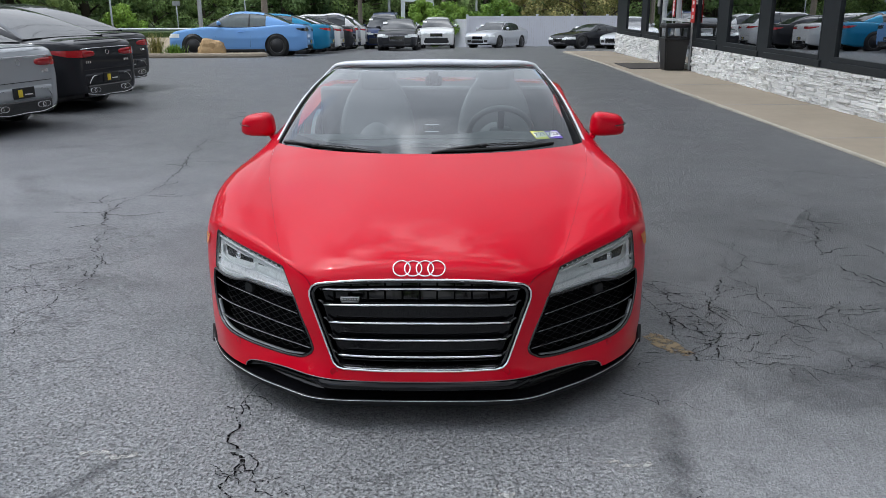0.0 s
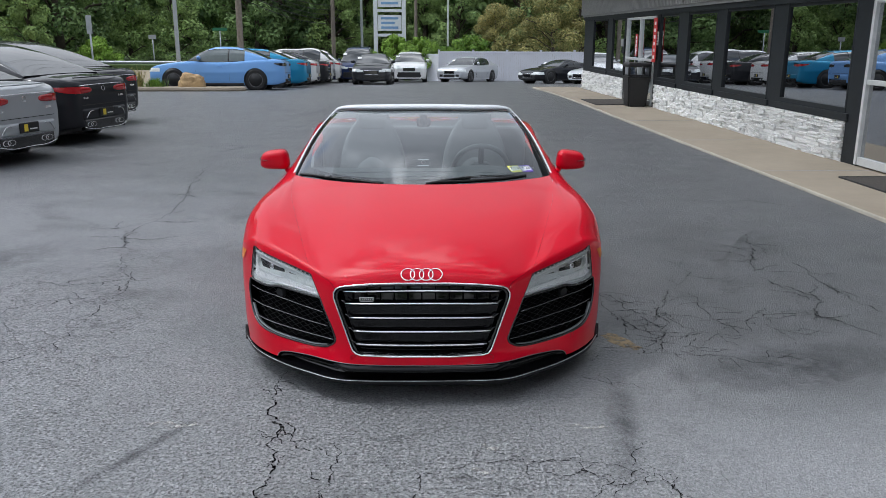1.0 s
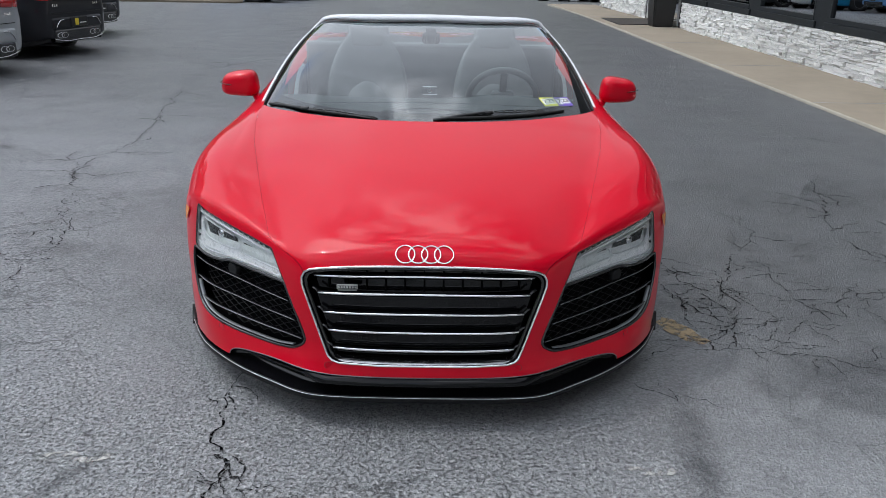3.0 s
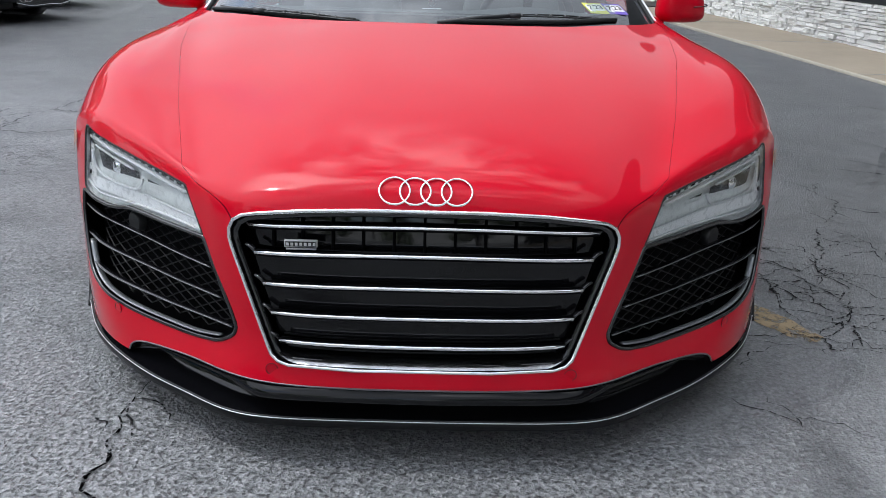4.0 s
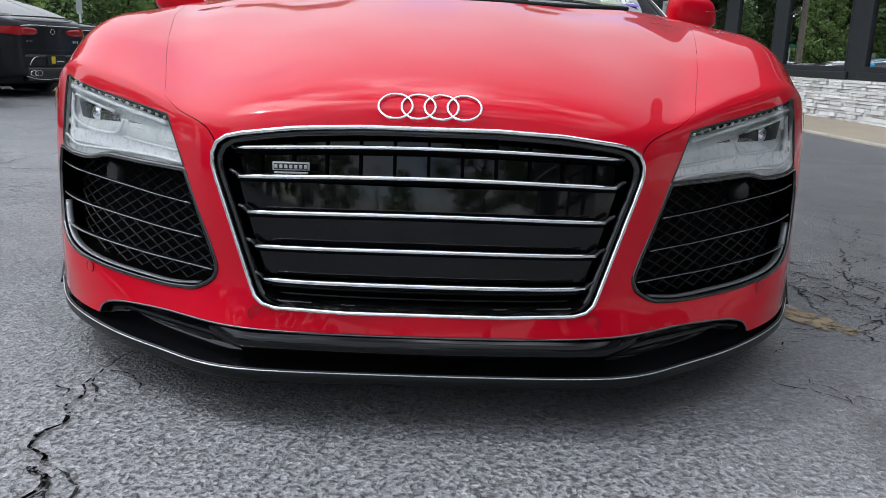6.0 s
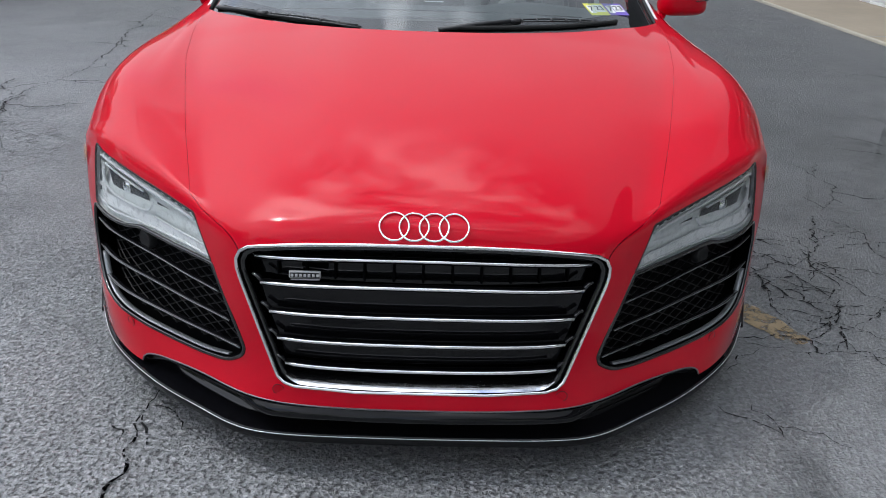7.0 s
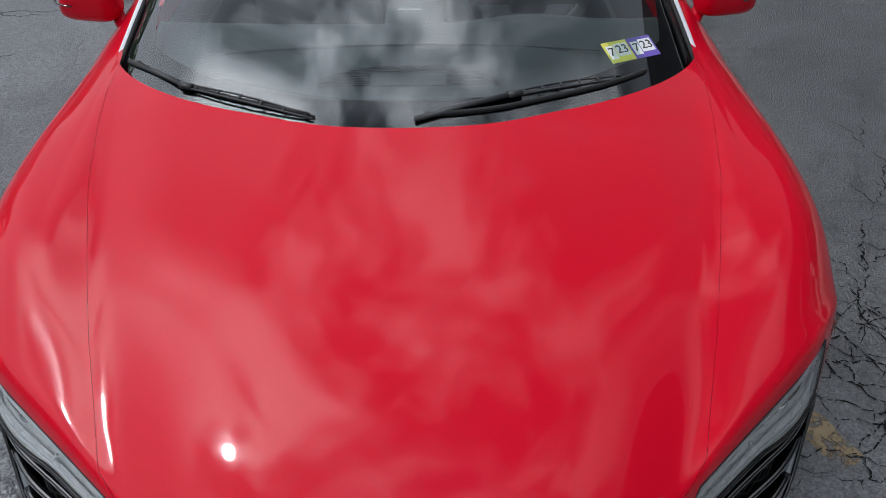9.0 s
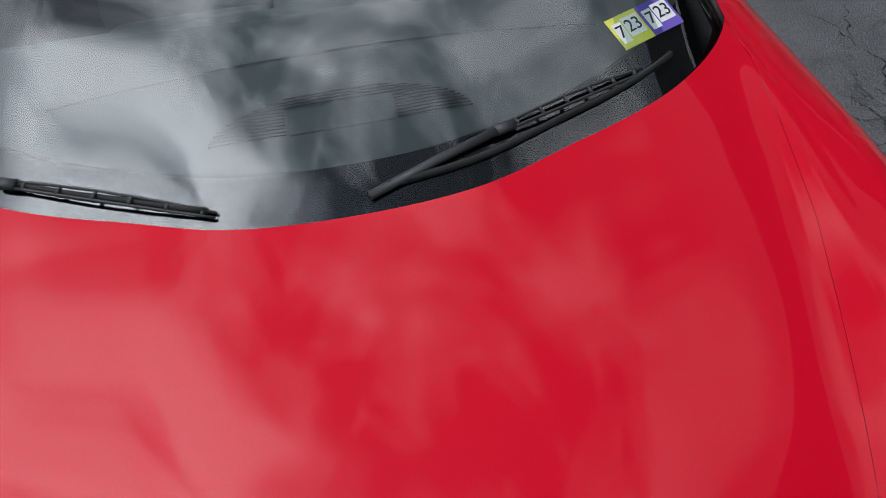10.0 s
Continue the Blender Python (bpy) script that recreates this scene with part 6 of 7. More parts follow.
        part("headlight_inner", box((xe - .05, min(side * wf * .56, side * wf * 1.0), nz - .205), (xe + .012, max(side * wf * .56, side * wf * 1.0), nz - .105), .02), M["lamp_grey"], car)
        part("front_intake", box((xe - .03, min(side * wf * .62, side * wf * .97), .30), (xe + .008, max(side * wf * .62, side * wf * .97), .44), .02), M["black_satin"], car)
    # tail panel, boot lid edge, diffuser, plate
    part("boot_lip", tube([(-xe * .955, -wr * .95, tz + .012), (-xe * .985, -wr * .5, tz + .018), (-xe * .99, 0, tz + .02), (-xe * .985, wr * .5, tz + .018), (-xe * .955, wr * .95, tz + .012)], .016, 6, flat=.6), M[paint if bright else "black_gloss"], car, smooth=True)
    part("lid_line", box((-xe - .006, -wr * .96, .585), (-xe, wr * .96, .592)), M["black_rubber"], car)
    part("rear_bumper", box((-xe - .025, -wr * .97, .36), (-xe + .05, wr * .97, .54), .05, seg=4), M[paint], car, smooth=True, angle=40)
    part("diffuser", box((-xe - .01, -wr * .9, .20), (-xe + .08, wr * .9, .375), .02), M["black_gloss"], car)
    if bright:
        part("tail_strip", tube(smooth_line([(-xe + .06, -wr * 1.06, tz - .112), (-xe - .008, -wr * .92, tz - .100), (-xe - .012, 0, tz - .092), (-xe - .008, wr * .92, tz - .100), (-xe + .06, wr * 1.06, tz - .112)], 30), .009, 6, flat=.7), M["chrome"], car, smooth=True)
        part("bumper_trim", tube(smooth_line([(-xe - .02, -wr * .96, .265), (-xe - .03, -wr * .6, .225), (-xe - .03, 0, .225), (-xe - .03, wr * .6, .225), (-xe - .02, wr * .96, .265)], 20), .006, 6), M["chrome"], car, smooth=True)
        part("boot_badge", tube([(-xe - .008, .035 * math.cos(a), tz - .16 + .035 * math.sin(a)) for a in np.linspace(0, 2 * math.pi, 16, endpoint=False)], .004, 5, True, up=(1, 0, 0)), M["chrome"], car, smooth=True)
        for sd in (1, -1):
            for k in range(3):
                part("boot_mark", box((-xe - .008, sd * .42 - .05 + k * .04, tz - .30), (-xe, sd * .42 - .025 + k * .04, tz - .27)), M["chrome"], car)
            part("bumper_vent", tube(smooth_line([(-xe - .03, sd * wr * .55, .50), (-xe - .034, sd * wr * .68, .50), (-xe - .025, sd * wr * .86, .40)], 10), .006, 6), M["chrome"], car, smooth=True)
    pl = part("number_plate", box((-xe - .045, -.17, .40), (-xe - .028, .17, .53), .006), M[plate], car, "dark dealer plate with a yellow mark")
    part("plate_mark", box((-xe - .048, .03, .42), (-xe - .044, .10, .51), .003), M["plate_yellow"], pl)
    part("plate_mark", box((-xe - .048, -.13, .44), (-xe - .044, 0, .455)), M["banner_white"], pl)
    # nose: grille, lower intake, front plate, sheet on the screen
    part("front_grille", box((xe - .02, -wf * .48, nz - .30), (xe + .014, wf * .48, nz - .13), .03), M["black_gloss"], car)
    part("grille_edge", tube([(xe + .014, wf * .49 * a, nz - .215 + .09 * b) for a, b in ((-1, 1), (1, 1), (1, -1), (-1, -1))], .009, 6, True, up=(1, 0, 0)), M["chrome" if bright or style != "short" else "black_gloss"], car, smooth=True)
    part("lower_intake", box((xe - .02, -wf * (.9 if style == "suv" else .56), .26), (xe + .012, wf * (.9 if style == "suv" else .56), .56 if style == "suv" else .42), .03), M["black_satin"], car)
    part("front_bumper", box((xe - .05, -wf * .98, .21), (xe + .02, wf * .98, .27), .02), M[paint if style != "short" else "black_gloss"], car)
    part("sun_sheet", box((-.10, -.005, 0), (.10, .0, .16), .002, Matrix.Translation(Vector(C[n - 6, mm // 2 + 6]) + Vector((.02, 0, .01))) @ pose(0, 0, 0, 0, 0, 90) @ pose(0, 0, 0, -55, 0, 0)), M["banner_white"], car)
    return car


M["plate_dark"] = plain("plate_dark", (0.015, 0.015, 0.016), 0.4)
M["plate_yellow"] = plain("plate_yellow", (0.75, 0.58, 0.05), 0.4)
for key, col, metal in (("p_silver", (.42, .44, .46), .35), ("p_black", (.022, .023, .027), .1), ("p_graphite", (.035, .037, .042), .3), ("p_babyblue", (.20, .42, .80), 0), ("p_teal", (.02, .24, .42), .2), ("p_white", (.74, .74, .73), 0), ("p_navy", (.015, .03, .09), .2), ("p_lightsilver", (.55, .57, .60), .4)):
    paint_of(key, col, metal)


def at(x, y, turn):
    tilt = math.degrees(math.atan((fall(y + 1, x) - fall(y - 1, x)) / 2))
    return Matrix.Translation((x, y, fall(y, x))) @ pose(0, 0, 0, tilt) @ pose(0, 0, 0, 0, 0, turn)


ROW = "cars parked tail out in a row"
parked_car("coupe", "p_silver", at(-7.50, 10.67, 165), "silver-grey luxury coupe parked tail out, chrome tailpipes", ROW, bright=True)
parked_car("coupe", "p_black", at(-7.39, 12.98, 165), "black luxury coupe parked tail out, red tail lights", ROW, bright=True)
parked_car("coupe", "p_black", at(-8.12, 15.6, 165), "black coupe with chrome trim parked tail out", ROW, bright=True)
parked_car("short", "p_babyblue", at(-7.16, 28.6, 181), "pale blue sports coupe with black wheels by a boulder", ROW, chrome_tips=False, glass="car_glass_pale", tail="black_gloss")
parked_car("sedan", "p_teal", at(-7.00, 31.6, 181), "teal blue sedan with red tail lights", ROW, chrome_tips=False)
parked_car("sedan", "p_white", at(-7.02, 34.5, 181), "white sedan between two darker cars", ROW)
parked_car("sedan", "p_black", at(-6.88, 37.4, 181), "black sedan with red tail lights", ROW)
parked_car("suv", "p_white", at(-7.05, 40.4, 181), "tall white estate car with dark windows", ROW, H=1.66)
parked_car("suv", "p_white", at(-7.05, 43.6, 181), "white car at the far end of the row", ROW, H=1.64)
parked_car("sedan", "p_black", at(-7.17, 46.6, 181), "black sedan at the far end of the row", ROW)
FAR = "cars parked by the pale fence"
parked_car("sedan", "p_graphite", at(-2.60, 40.4, -90), "dark grey sedan facing out, paper on its screen", FAR)
parked_car("suv", "p_navy", at(-3.86, 46.5, -90), "dark blue tall car facing out behind a grey sedan", FAR, H=1.9)
parked_car("suv", "p_white", at(-0.98, 47.6, -90), "white sports utility car facing out", FAR)
parked_car("sedan", "p_lightsilver", at(2.49, 49.0, -120), "silver sedan parked aslant before the fence", FAR, rims="rim_silver", bright=True)
parked_car("wedge", "p_black", at(7.08, 43.4, -148), "low black sports car parked aslant", FAR)
parked_car("wedge", "p_lightsilver", at(9.38, 41.6, -148), "low silver sports car half hidden by the showroom", FAR)
BACK = "cars mirrored in the shop windows"
parked_car("sedan", "p_white", at(-8.44, 6.2, 180), "white sedan seen in the window glass", BACK)
parked_car("sedan", "p_teal", at(-8.44, 2.6, 180), "dark teal sedan seen in the window glass", BACK)
parked_car("short", "p_babyblue", at(-8.30, -1.0, 180), "pale blue car seen in the door glass", BACK)


# ---- beds, boulders, verge ----
M["verge"] = plain("tan_verge", (0.34, 0.28, 0.20), 0.95, vary=0.2, scale=0.6, bump=0.3, bscale=40)
M["boulder"] = plain("tan_boulder", (0.42, 0.28, 0.14), 0.9, vary=0.35, scale=3, bump=0.7, bscale=14)
M["boulder_dark"] = plain("brown_boulder", (0.13, 0.10, 0.075), 0.9, vary=0.35, scale=3, bump=0.7, bscale=14)
M["soil"] = plain("bed_soil", (0.10, 0.075, 0.05), 0.95, vary=0.3, scale=5, bump=0.6, bscale=40)
M["grass"] = plain("verge_grass", (0.06, 0.10, 0.028), 0.9, vary=0.4, scale=1.2, bump=0.5, bscale=60)


def bed_outline(x0, y0, x1, y1, r, k=6):
    return round_poly([(x0, y0), (x1, y0), (x1, y1), (x0, y1)], r, k)


def slab(poly, z0, z1):
    bm = bmesh.new()
    a = [bm.verts.new((x, y, z0)) for x, y in poly]
    b = [bm.verts.new((x, y, z1)) for x, y in poly]
    for i in range(len(poly)):
        j = (i + 1) % len(poly)
        bm.faces.new((a[i], a[j], b[j], b[i]))
    bm.faces.new(b)
    return bm


_bed = bed_outline(-12.6, 26.3, -6.05, 27.2, .35)
fixed("kerb_bed", tube([(x, y, .05 + fall(y)) for x, y in _bed], .09, 8, True), M["concrete"], "low tan kerb round a planting bed", "kerb", Matrix())
fixed("bed_ground", slab(_bed, -.4, .07 + fall(26.8)), M["soil"], "dry soil of the planting bed", "bed", Matrix())
fixed("verge", slab([(-60, 28.2), (-10.15, 27.4), (-10.15, 60), (-60, 60)], -2.2, fall(29) + .03), M["verge"], "tan gravel drive beyond the bed", "ground", Matrix())
fixed("lawn", slab([(-80, 46), (-12, 44), (-10.5, 100), (-80, 100)], -1.6, .05), M["grass"], "rough grass strip along the road", "grass", Matrix(), "stuff")


def boulder(x, y, s, mat, label, seed, z=.08):
    bm = bmesh.new()
    bmesh.ops.create_icosphere(bm, subdivisions=4, radius=1)
    for v in bm.verts:
        p = v.co.copy()
        k = 1 + .26 * noise.noise(p * 1.3 + Vector((seed, 0, 0))) + .10 * noise.noise(p * 4 + Vector((0, seed, 0))) + .03 * noise.noise(p * 11)
        q = Vector((math.copysign(abs(p.x) ** .7, p.x), math.copysign(abs(p.y) ** .7, p.y), math.copysign(abs(p.z) ** .65, p.z)))
        v.co = Vector((q.x * s[0], q.y * s[1], max(-.1, q.z) * s[2])) * k
    ob = part("boulder", bm, mat, None, smooth=True, angle=35)
    ob.matrix_world = pose(x, y, z + fall(y))
    return tagged(ob, label, "rock")


boulder(-7.72, 26.75, (.43, .32, .50), M["boulder"], "blocky tan boulder on the planting bed", 1.5)
boulder(-10.65, 26.8, (.27, .25, .55), M["boulder_dark"], "upright brown boulder on the planting bed", 4.1)

# leaves
def leaf_mat(name, dark, light, rough=0.6):
    n = Nodes(name)
    isl = n.add("NewGeometry").outputs["Random Per Island"]
    f = n.noise(0.45, 5, 0.65)
    own = n.add("ObjectInfo").outputs["Random"]
    tone = n.math("ADD", n.math("ADD", n.math("MULTIPLY", isl, 0.40), n.math("MULTIPLY", f, 0.75)), n.math("MULTIPLY", own, 0.22))
    n.set(color=n.ramp(tone, (0.36, dark), (0.95, light)), rough=rough, spec=0.25)
    n.b.inputs["Subsurface Weight"].default_value = 0.0
    return n.m


M["leaf_deep"] = leaf_mat("leaves_deep", (0.042, 0.090, 0.032), (0.252, 0.372, 0.138))
M["leaf_mid"] = leaf_mat("leaves_mid", (0.072, 0.138, 0.042), (0.384, 0.528, 0.180))
M["leaf_bright"] = leaf_mat("leaves_bright", (0.072, 0.156, 0.024), (0.288, 0.456, 0.072))
M["leaf_rust"] = leaf_mat("leaves_rust", (0.072, 0.120, 0.036), (0.456, 0.384, 0.144))
M["bark"] = plain("bark", (0.075, 0.06, 0.045), 0.9, vary=0.3, bump=0.6, bscale=25)


def leaf_cloud(clumps, per, size, rg, droop=0.25):
    """Many small leaf blades over the shells of clumps; faces as two-triangle blades."""
    vs, fs = [], []
    for cx, cy, cz, r in clumps:
        for _ in range(per):
            while True:
                d = np.array([rg.uniform(-1, 1), rg.uniform(-1, 1), rg.uniform(-1, 1)])
                l = np.linalg.norm(d)
                if 0.05 < l < 1:
                    break
            d /= l
            rad = r * (0.62 + 0.42 * rg.random())
            p = np.array([cx, cy, cz]) + d * rad * [1, 1, .78]
            n_ = d + np.array([rg.uniform(-.8, .8), rg.uniform(-.8, .8), rg.uniform(-.3, 1.0)])
            n_ /= np.linalg.norm(n_)
            t = np.cross(n_, [rg.uniform(-1, 1), rg.uniform(-1, 1), rg.uniform(-1, 1)])
            t /= np.linalg.norm(t) + 1e-9
            b = np.cross(n_, t)
            s = size * rg.uniform(.6, 1.3)
            t, b = t * s, b * s * .55
            b[2] -= droop * s * .3
            i = len(vs)
            vs += [p - t, p - b * .9 + n_ * s * .12, p + t, p + b * .9 + n_ * s * .12]
            fs.append((i, i + 1, i + 2, i + 3))
    return vs, fs


def make_tree(kind, h, spread, leaf, seed, label, per=95, size=.16, low=.18):
    rg = random.Random(seed)
    tree = thing("tree", label, "tree")
    bm = bmesh.new()
    rings = [(0, 0, 0, h * .024), (.03 * h, .01 * h, h * .25, h * .018), (.01 * h, .03 * h, h * .55, h * .012), (.02 * h, .02 * h, h * .9, h * .004)]
    path = smooth_line([q[:3] for q in rings], 14)
    rad = np.interp(np.linspace(0, 1, 14), np.linspace(0, 1, 4), [q[3] for q in rings])
    prev = None
    for p, rr in zip(path, rad):
        ring = [bm.verts.new((p[0] + rr * math.cos(a), p[1] + rr * math.sin(a), p[2])) for a in np.linspace(0, 2 * math.pi, 8, endpoint=False)]
        if prev:
            for j in range(8):
                bm.faces.new((prev[j], prev[(j + 1) % 8], ring[(j + 1) % 8], ring[j]))
        prev = ring
    clumps = []
    n = 34 if kind != "shrub" else 26
    for k in range(n):
        t = (k + rg.random()) / n
        z = h * (low + (1 - low) * t)
        if kind == "cone":
            w = spread * (1.02 - t) ** .8
        elif kind == "shrub":
            w = spread * math.sin(math.pi * min(1, .25 + t * .72)) ** .7
        else:
            w = spread * math.sin(math.pi * (.16 + .78 * t)) ** .75
        a = k * 2.399 + rg.uniform(-.4, .4)
        rr = w * rg.uniform(.45, .95)
        c = (rr * math.cos(a), rr * math.sin(a), z)
        clumps.append((*c, spread * rg.uniform(.17, .33)))
        s = path[min(13, int(t * 10) + 1)]
        add_ring_sweep(bm, [s, ((s[0] + c[0]) / 2, (s[1] + c[1]) / 2, (s[2] + c[2]) / 2 + .04 * h), c], circle_section(h * .0045, 5))
    part("trunk", bm, M["bark"], tree, smooth=True)
    vs, fs = leaf_cloud(clumps, per, size, rg)
    hang("crown", mesh_of("crown", vs, fs, M[leaf], smooth=False), tree)
    return tree


def put_tree(src, x, y, s, turn, z=None):
    return copy_thing(src, pose(x, y, fall(y) if z is None else z, 0, 0, turn) @ Matrix.Scale(s, 4))


rg = random.Random(11)
WOOD = "dense roadside trees"
kinds = [make_tree("round", 11, 3.4, "leaf_deep", 3, "tall dark green broadleaf tree at the roadside", 420, .125, .10),
         make_tree("round", 10, 3.2, "leaf_mid", 5, "green broadleaf tree with loose crown", 420, .12, .08),
         make_tree("cone", 9, 2.6, "leaf_mid", 8, "green spruce-like tree with layered branches", 420, .11, .05),
         make_tree("round", 12, 3.8, "leaf_deep", 13, "dark full-crowned tree in the wood", 440, .13, .06)]
bright = make_tree("shrub", 2.6, 1.5, "leaf_bright", 21, "bright green shrub by the fence", 330, .085, .05)
rust = make_tree("shrub", 7.0, 3.6, "leaf_rust", 24, "broad tree with rust-tinged summer leaves", 950, .085, .05)
for t_ in kinds:
    t_["group"] = WOOD
for t_, (x, y), s in zip(kinds, [(-15, 72), (-30, 40), (-22, 46), (-38, 52)], (1.3, .9, .85, 1.2)):
    t_.matrix_world = pose(x, y, fall(y)) @ Matrix.Scale(s, 4)
bright.matrix_world = pose(-.4, 54.5, fall(54))
rust.matrix_world = pose(9.0, 60, fall(60) - .3)
for x, y, s in ((14.2, 61, .95), (5.2, 63, .75), (12.0, 66, 1.2)):
    put_tree(rust, x, y, s, rg.uniform(0, 360))
for x, y, s in ((1.2, 55, .8), (3.0, 57, 1.1), (11.5, 55.6, .9), (-2.2, 57, 1.1), (15.0, 56.5, .9), (-26, 43, 1.1), (-19, 48, .9)):
    put_tree(bright, x, y, s, rg.uniform(0, 360))
# the wood in depth: far behind the lot, along the road, and round behind
spots = []
for k in range(26):
    spots.append((-42 + k * 3.4 + rg.uniform(-1, 1), 76 + rg.uniform(-4, 6), rg.uniform(1.1, 1.6)))
for k in range(13):
    spots.append((-50 + k * 7.5 + rg.uniform(-1, 1), 90 + rg.uniform(-4, 8), rg.uniform(1.5, 2.0)))
for k in range(16):
    spots.append((-58 + k * 7.0 + rg.uniform(-2, 2), 104 + rg.uniform(-3, 5), rg.uniform(1.9, 2.4)))
for k in range(12):
    spots.append((-17 - k * 3.1 + rg.uniform(-1, 1), 55 - k * .6 + rg.uniform(-3, 3), rg.uniform(.8, 1.2)))
for k in range(16):  # across the road, on the other side
    spots.append((-33 + rg.uniform(-4, 4), 34 - k * 5.0 + rg.uniform(-1.5, 1.5), rg.uniform(.9, 1.3)))
for k in range(9):  # behind the camera
    spots.append((-30 + k * 7.0 + rg.uniform(-1.5, 1.5), -34 + rg.uniform(-4, 4), rg.uniform(1.0, 1.4)))
for x, y, s in spots:
    put_tree(kinds[rg.choice((0, 0, 1, 3, 3, 2))], x, y, s, rg.uniform(0, 360))

# tuft of grass on the bed
def tuft(x, y, z, n, hgt, spread, mat, label):
    vs, fs = [], []
    for _ in range(n):
        a, l = rg.uniform(0, 6.28), rg.uniform(.5, 1) * hgt
        bx, by = rg.gauss(0, spread * .3), rg.gauss(0, spread * .3)
        lean = rg.uniform(.1, .7)
        dx, dy = math.cos(a), math.sin(a)
        pts = [(bx + dx * lean * l * t * t, by + dy * lean * l * t * t, l * t * (1 - .3 * lean * t)) for t in (0, .5, 1)]
        w = .014
        i = len(vs)
        for (px, py, pz), ww in zip(pts, (w, w * .8, w * .1)):
            vs += [(px - dy * ww, py + dx * ww, pz), (px + dy * ww, py - dx * ww, pz)]
        fs += [(i, i + 1, i + 3, i + 2), (i + 2, i + 3, i + 5, i + 4)]
    ob = hang("grass_tuft", mesh_of("grass_tuft", vs, fs, M[mat], smooth=False))
    ob.matrix_world = pose(x, y, z)
    return tagged(ob, label, "grass", kind="stuff")


tuft(-8.9, 26.7, fall(26.7) + .05, 420, .42, .40, "leaf_bright", "bright green grass tuft on the planting bed")
tuft(-9.52, 26.8, fall(26.8) + .05, 160, .85, .3, "leaf_rust", "tall dry grass on the planting bed")

# ---- fence ----
M["vinyl"] = plain("white_vinyl", (0.66, 0.67, 0.72), 0.5, vary=0.06, scale=1)
fence = thing("fence", "tall white vinyl panel fence with square posts", "fence", pose(0, 0, 0))


def fence_run(x0, y0, x1, y1, n, hgt=1.85):
    a = math.degrees(math.atan2(y1 - y0, x1 - x0))
    step = math.hypot(x1 - x0, y1 - y0) / n
    for k in range(n + 1):
        x, y = x0 + (x1 - x0) * k / n, y0 + (y1 - y0) * k / n
        z = fall(y)
        p = part("post", box((-.065, -.065, -.3), (.065, .065, hgt + .06), .008), M["vinyl"], fence)
        p.matrix_world = pose(x, y, z, 0, 0, a)
        c = part("post_cap", box((-.08, -.08, hgt + .06), (.08, .08, hgt + .10), .015), M["vinyl"], p)
        if k < n:
            b = part("panel", box((.065, -.02, .05), (step - .065, .02, hgt - .04), .004), M["vinyl"], fence)
            b.matrix_world = pose(x, y, z, 0, 0, a)
            part("rail", box((.065, -.035, hgt - .12), (step - .065, .035, hgt), .008), M["vinyl"], b)
            part("rail", box((.065, -.035, .03), (step - .065, .035, .16), .008), M["vinyl"], b)
            for j in range(1, 15):
                part("groove", box((.065 + (step - .13) * j / 15, -.0225, .16), (.069 + (step - .13) * j / 15, -.019, hgt - .12)), M["kerb"], b)


fence_run(.78, 52.3, 13.7, 52.3, 6)
fence_run(-3.5, 60, .78, 52.3, 4, 1.75)

# ---- pylon sign, poles, wires, rail ----
M["sign_white"] = plain("sign_white", (0.72, 0.75, 0.78), 0.4)
M["sign_blue"] = plain("sign_blue", (0.20, 0.38, 0.62), 0.4)
M["galv"] = plain("galvanised", (0.42, 0.44, 0.46), 0.45, 0.5)
M["pole_wood"] = plain("pole_wood", (0.20, 0.17, 0.14), 0.9, vary=0.3, bump=0.4, bscale=30)
M["cable"] = plain("cable", (0.015, 0.015, 0.016), 0.6)
sy, sz = 60.0, fall(60)
sign = thing("pylon_sign", "tall pale blue pylon sign on two posts", "sign", pose(.06, sy, sz))
for x in (-3.75, -1.72):
    part("post", box((x - .14, -.14, 0), (x + .14, .14, 9.0), .01), M["sign_white"], sign)
for z0, z1 in ((3.05, 3.25), (4.75, 4.95), (8.6, 8.8)):
    part("crossbar", box((-3.61, -.10, z0), (-1.86, .10, z1), .01), M["sign_white"], sign)
for z0, z1, k in ((3.45, 4.55, 3), (5.1, 6.0, 2), (6.2, 8.4, 4)):
    pn = part("panel", box((-3.58, -.08, z0), (-1.89, .08, z1), .01), M["sign_white"], sign)
    for j in range(k):
        zz = z0 + (z1 - z0) * (j + .7) / (k + .4)
        part("mark", box((-3.35, -.09, zz - .08), (-2.12 - .25 * (j % 2), -.078, zz + .08)), M["sign_blue"], pn)


def pole(x, y, h, r, mat, label, cat="pole", arm=0.0, turn=0.0):
    p = thing("utility_pole" if cat == "pole" else "lamp_post", label, cat, pose(x, y, fall(y), 0, 0, turn))
    part("shaft", revolve([(0, -.2), (r, -.2), (r * .96, h * .4), (r * .72, h), (0, h)], 12), mat, p, smooth=True, angle=40)
    if arm:
        part("crossarm", box((-arm, -.06, h - .9), (arm, .06, h - .76), .01), mat, p)
        for s in (-.9, -.4, .4, .9):
            part("insulator", revolve([(0, 0), (.05, 0), (.06, .06), (.03, .12), (0, .13)], 8), M["kerb"], p).location = (s * arm, 0, h - .76)
    return p


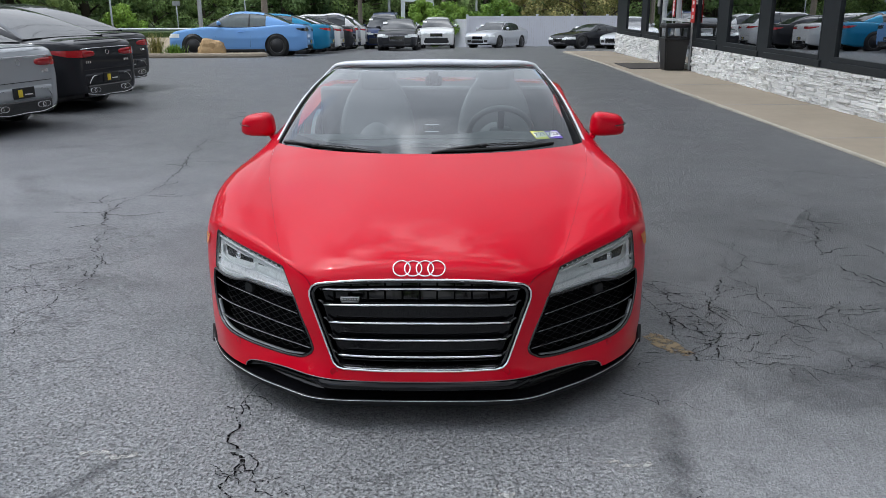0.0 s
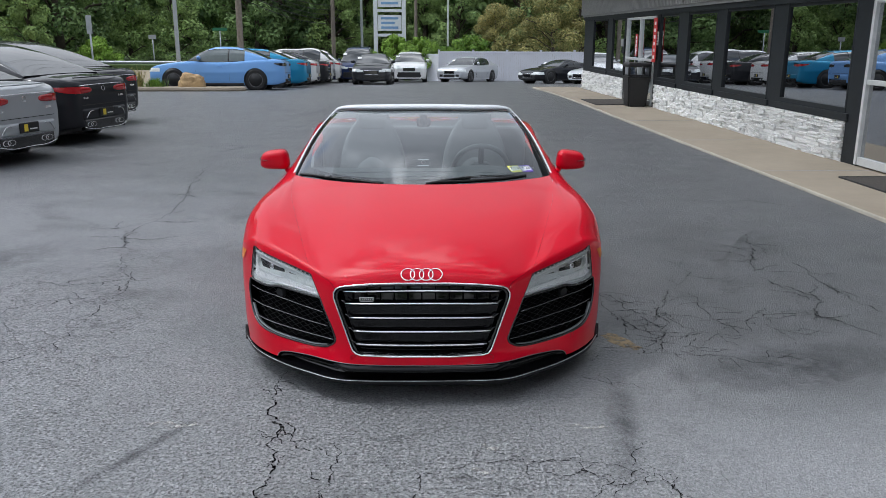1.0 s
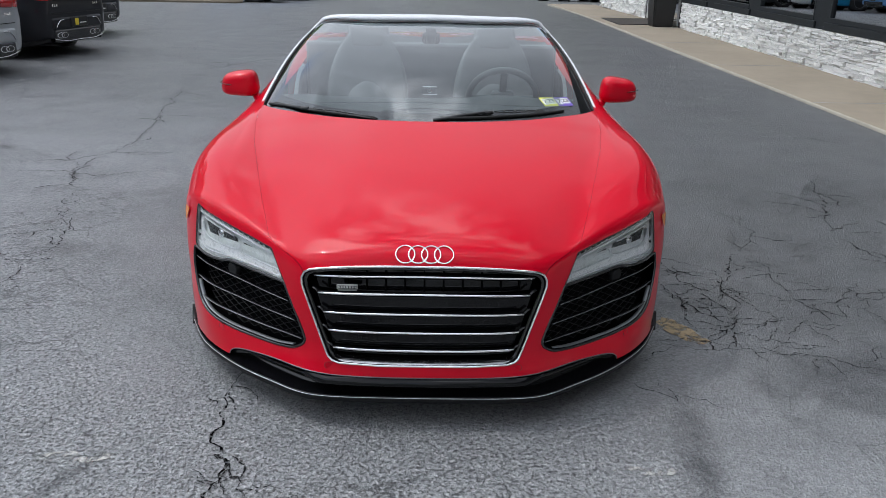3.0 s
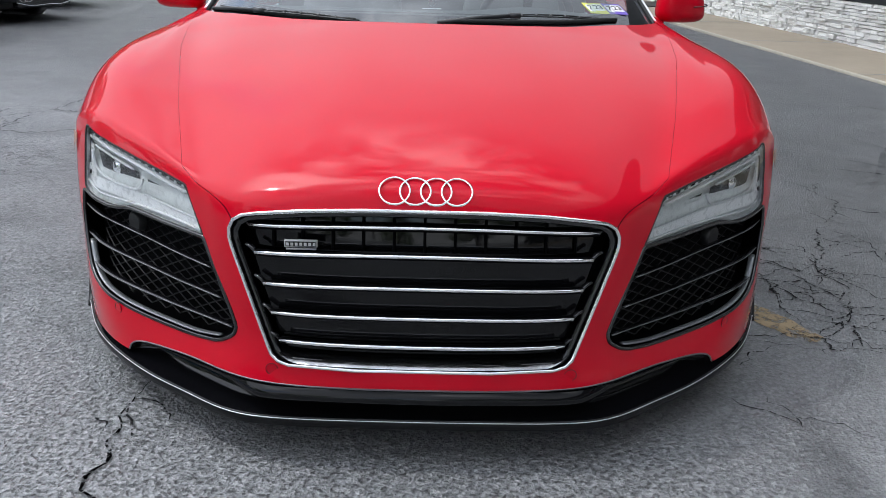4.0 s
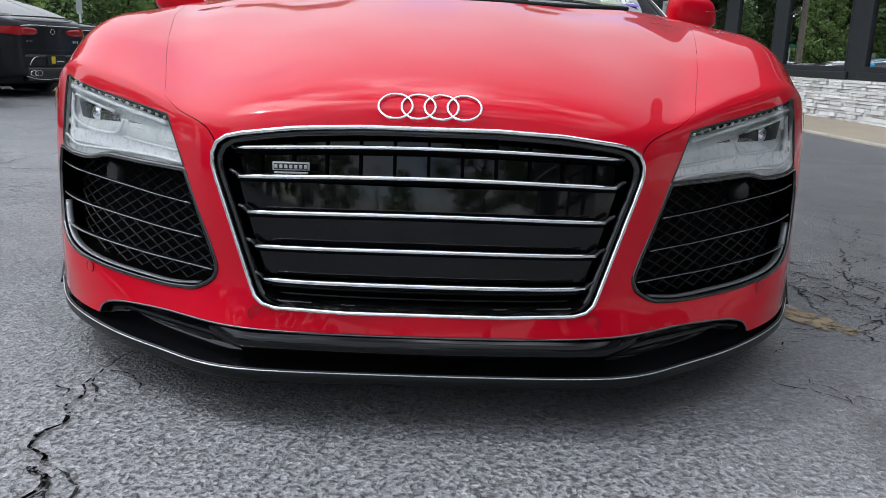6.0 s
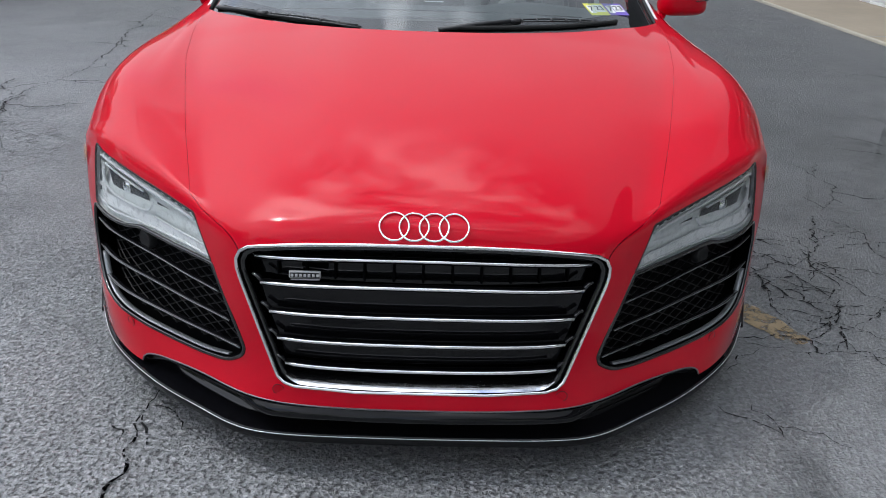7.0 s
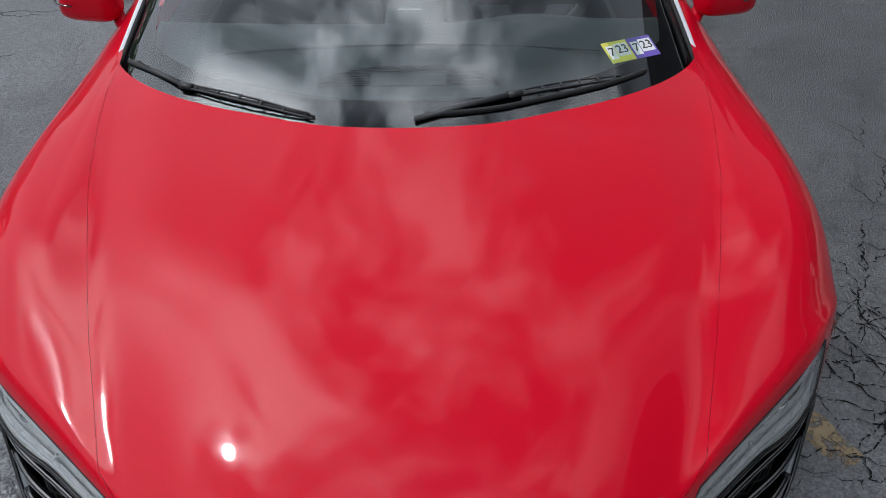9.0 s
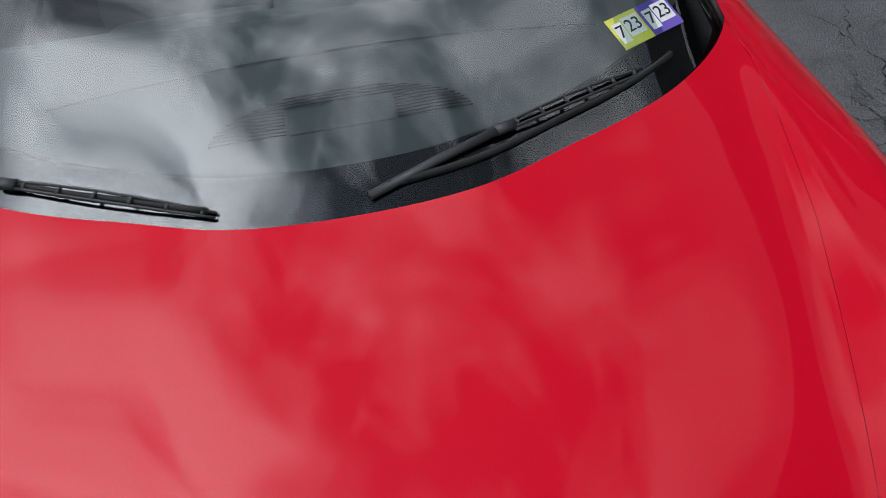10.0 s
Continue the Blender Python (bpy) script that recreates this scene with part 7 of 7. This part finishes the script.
POLES = [(-27.0, 6.0, 10.5), (-21.0, 26.0, 10.5), (-10.15, 45.2, 10.5), (-7.42, 66.0, 10.5), (-6.0, 88.0, 10.5)]
for x, y, h in POLES:
    pole(x, y, h, .17, M["pole_wood"], "weathered wooden utility pole with wires", arm=1.1, turn=-20)
pole(-11.43, 38.0, 8.0, .10, M["galv"], "grey steel lamp post by the road", "lamp")
pole(-.88, 66.0, 10.5, .13, M["pole_wood"], "wooden pole behind the fence")
pole(-5.47, 70.0, 10.0, .12, M["galv"], "thin grey pole in the distance", "lamp")
pole(1.51, 60.0, 8.5, .075, M["white_metal"], "slim white flagpole behind the fence", "flagpole")


flag = thing("flag", "small red and white flag on the flagpole", "flag", pose(1.51, 60, fall(60)))
for k in range(6):
    strip = [(.06 + u * .95, .05 * math.sin(u * 7 + 1), 6.55 - .22 * u * u + .10 * (5 - k) + v * .10) for u in np.linspace(0, 1, 9) for v in (0, 1)]
    hang("stripe", mesh_of("stripe", strip, strip_faces(9, 2), M["banner_red" if k % 2 else "banner_white"]), flag)


def wire(a, b, sag, r=.018):
    pts = []
    for t in np.linspace(0, 1, 18):
        p = np.array(a) + (np.array(b) - np.array(a)) * t
        p[2] -= sag * 4 * t * (1 - t)
        pts.append(p)
    ob = part("overhead_cable", tube(pts, r, 4), M["cable"], None)
    tagged(ob, "black overhead cable between utility poles", "cable", "overhead cables", "")


_w = [(-30, -24, 10.5)] + POLES
for (x0, y0, h0), (x1, y1, h1) in zip(_w, _w[1:]):
    for off, dz, sag in ((-.9, -.6, .8), (.4, -.6, .9), (.9, -.6, 1.0), (0, -2.2, 1.1), (0, -2.7, 1.3)):
        wire((x0 + off, y0, h0 + dz + fall(y0)), (x1 + off, y1, h1 + dz + fall(y1)), sag)
for k in range(5):  # low telephone lines
    wire((-10.3, 45.2, 3.7 + k * .38), (-7.7, 66.0, 2.5 + k * .36), .35 + .05 * k, .022)
    wire((-7.7, 66.0, 2.5 + k * .36), (-6.0, 88.0, 2.2 + k * .34), .35, .022)
# service lines that cross over the lot to the showroom
for dx, dz in ((0, 0), (.45, -.3), (1.0, .15), (1.7, -.1)):
    wire((-10.4 + dx * .3, 45.2, 7.2 + dz), (-6.0 + dx, -34, 8.4 + dz), 1.0, .009)
pole(-5.4, -34.0, 9.0, .15, M["pole_wood"], "wooden service pole behind the lot", arm=1.2)

# guard rail along the road
rail = thing("guard_rail", "grey steel guard rail along the road", "rail", pose(0, 0, 0))
RL = smooth_line([(-46, 26, 0), (-30, 41, 0), (-22, 45, 0), (-15, 46.2, 0), (-11, 46.6, 0)], 40)
part("beam", add_ring_sweep(bmesh.new(), [(x, y, fall(y) + .98) for x, y, _ in RL], [(-.03, -.15), (.03, -.10), (-.01, -.02), (.03, .05), (.03, .10), (-.03, .15)]), M["galv"], rail)
for x, y, _ in RL[::2]:
    part("post", box((x - .05, y + .04, fall(y) - .2), (x + .05, y + .16, fall(y) + 1.05), .01), M["pole_wood"], rail)
# road signs
for x, y, h, w, hh, mat, lab in ((-12.15, 30.0, 2.55, .10, .62, "galv", "narrow road sign seen from its back"), (-12.9, 52.0, 3.2, .45, .16, "sign_green", "small green street sign on a post"), (-15.8, 48, 2.6, .22, .22, "galv", "round road sign seen from its back")):
    if mat == "sign_green":
        M["sign_green"] = plain("sign_green", (0.02, 0.16, 0.08), 0.5)
    sg = thing("road_sign", lab, "sign", pose(x, y, fall(y)))
    part("post", tube([(0, 0, -.2), (0, 0, h)], .035, 8), M["galv"], sg, smooth=True)
    part("plate", box((-w, -.05, h - hh), (w, -.035, h + .02), .01), M[mat], sg)


# ---- ledge stones of the base wall: the nearest are parts, the rest one joined mesh ----
def stone_shape(k):
    rg2 = random.Random(100 + k)
    bm = bmesh.new()
    bmesh.ops.create_cube(bm, size=1.0)
    bmesh.ops.bevel(bm, geom=list(bm.edges), offset=.06, segments=1, affect="EDGES")
    for v in bm.verts:
        v.co += Vector((rg2.uniform(-.10, .10) if v.co.x < 0 else 0, rg2.uniform(-.012, .012), rg2.uniform(-.05, .05)))
    me = bpy.data.meshes.new("stone")
    bm.to_mesh(me)
    bm.free()
    me.materials.append(M["stone_white"])
    return me


SHAPES = [stone_shape(k) for k in range(8)]
rg3 = random.Random(9)
made, rest_v, rest_f = 0, [], []
for owner, y_from, y_to in (("wall_base", 10.0, 18.35), ("wall_base_far", 21.15, 26.15), ("wall_base_near", -3.0, 6.8)):
    z = .0
    while z < .555:
        hh = min(rg3.choice((.032, .042, .05, .06)), .565 - z)
        y = y_from
        while y < y_to - .02:
            ll = min(rg3.choice((.09, .14, .2, .28, .36)) * rg3.uniform(.85, 1.15), y_to - y)
            proud = rg3.uniform(.0, .045)
            me = SHAPES[rg3.randrange(8)]
            mt = Matrix.Translation((1.545 - proud / 2, y + ll / 2, z + hh / 2)) @ Matrix.Diagonal((.05 + proud, ll - .006, hh - .005, 1))
            if owner == "wall_base" and y < 14.2 and made < 298:
                ob = new("stone", me)
                ob.parent = bpy.data.objects[owner]
                ob.matrix_local = mt
                made += 1
            else:
                i = len(rest_v)
                rest_v += [mt @ v.co for v in me.vertices]
                rest_f += [tuple(i + j for j in p.vertices) for p in me.polygons]
            y += ll
        z += hh
rest = hang("stone_rest", mesh_of("stone_rest", rest_v, rest_f, M["stone_white"], smooth=False), bpy.data.objects["wall_base"])
rest.matrix_local = Matrix()
tagged(rest, kind="stuff")
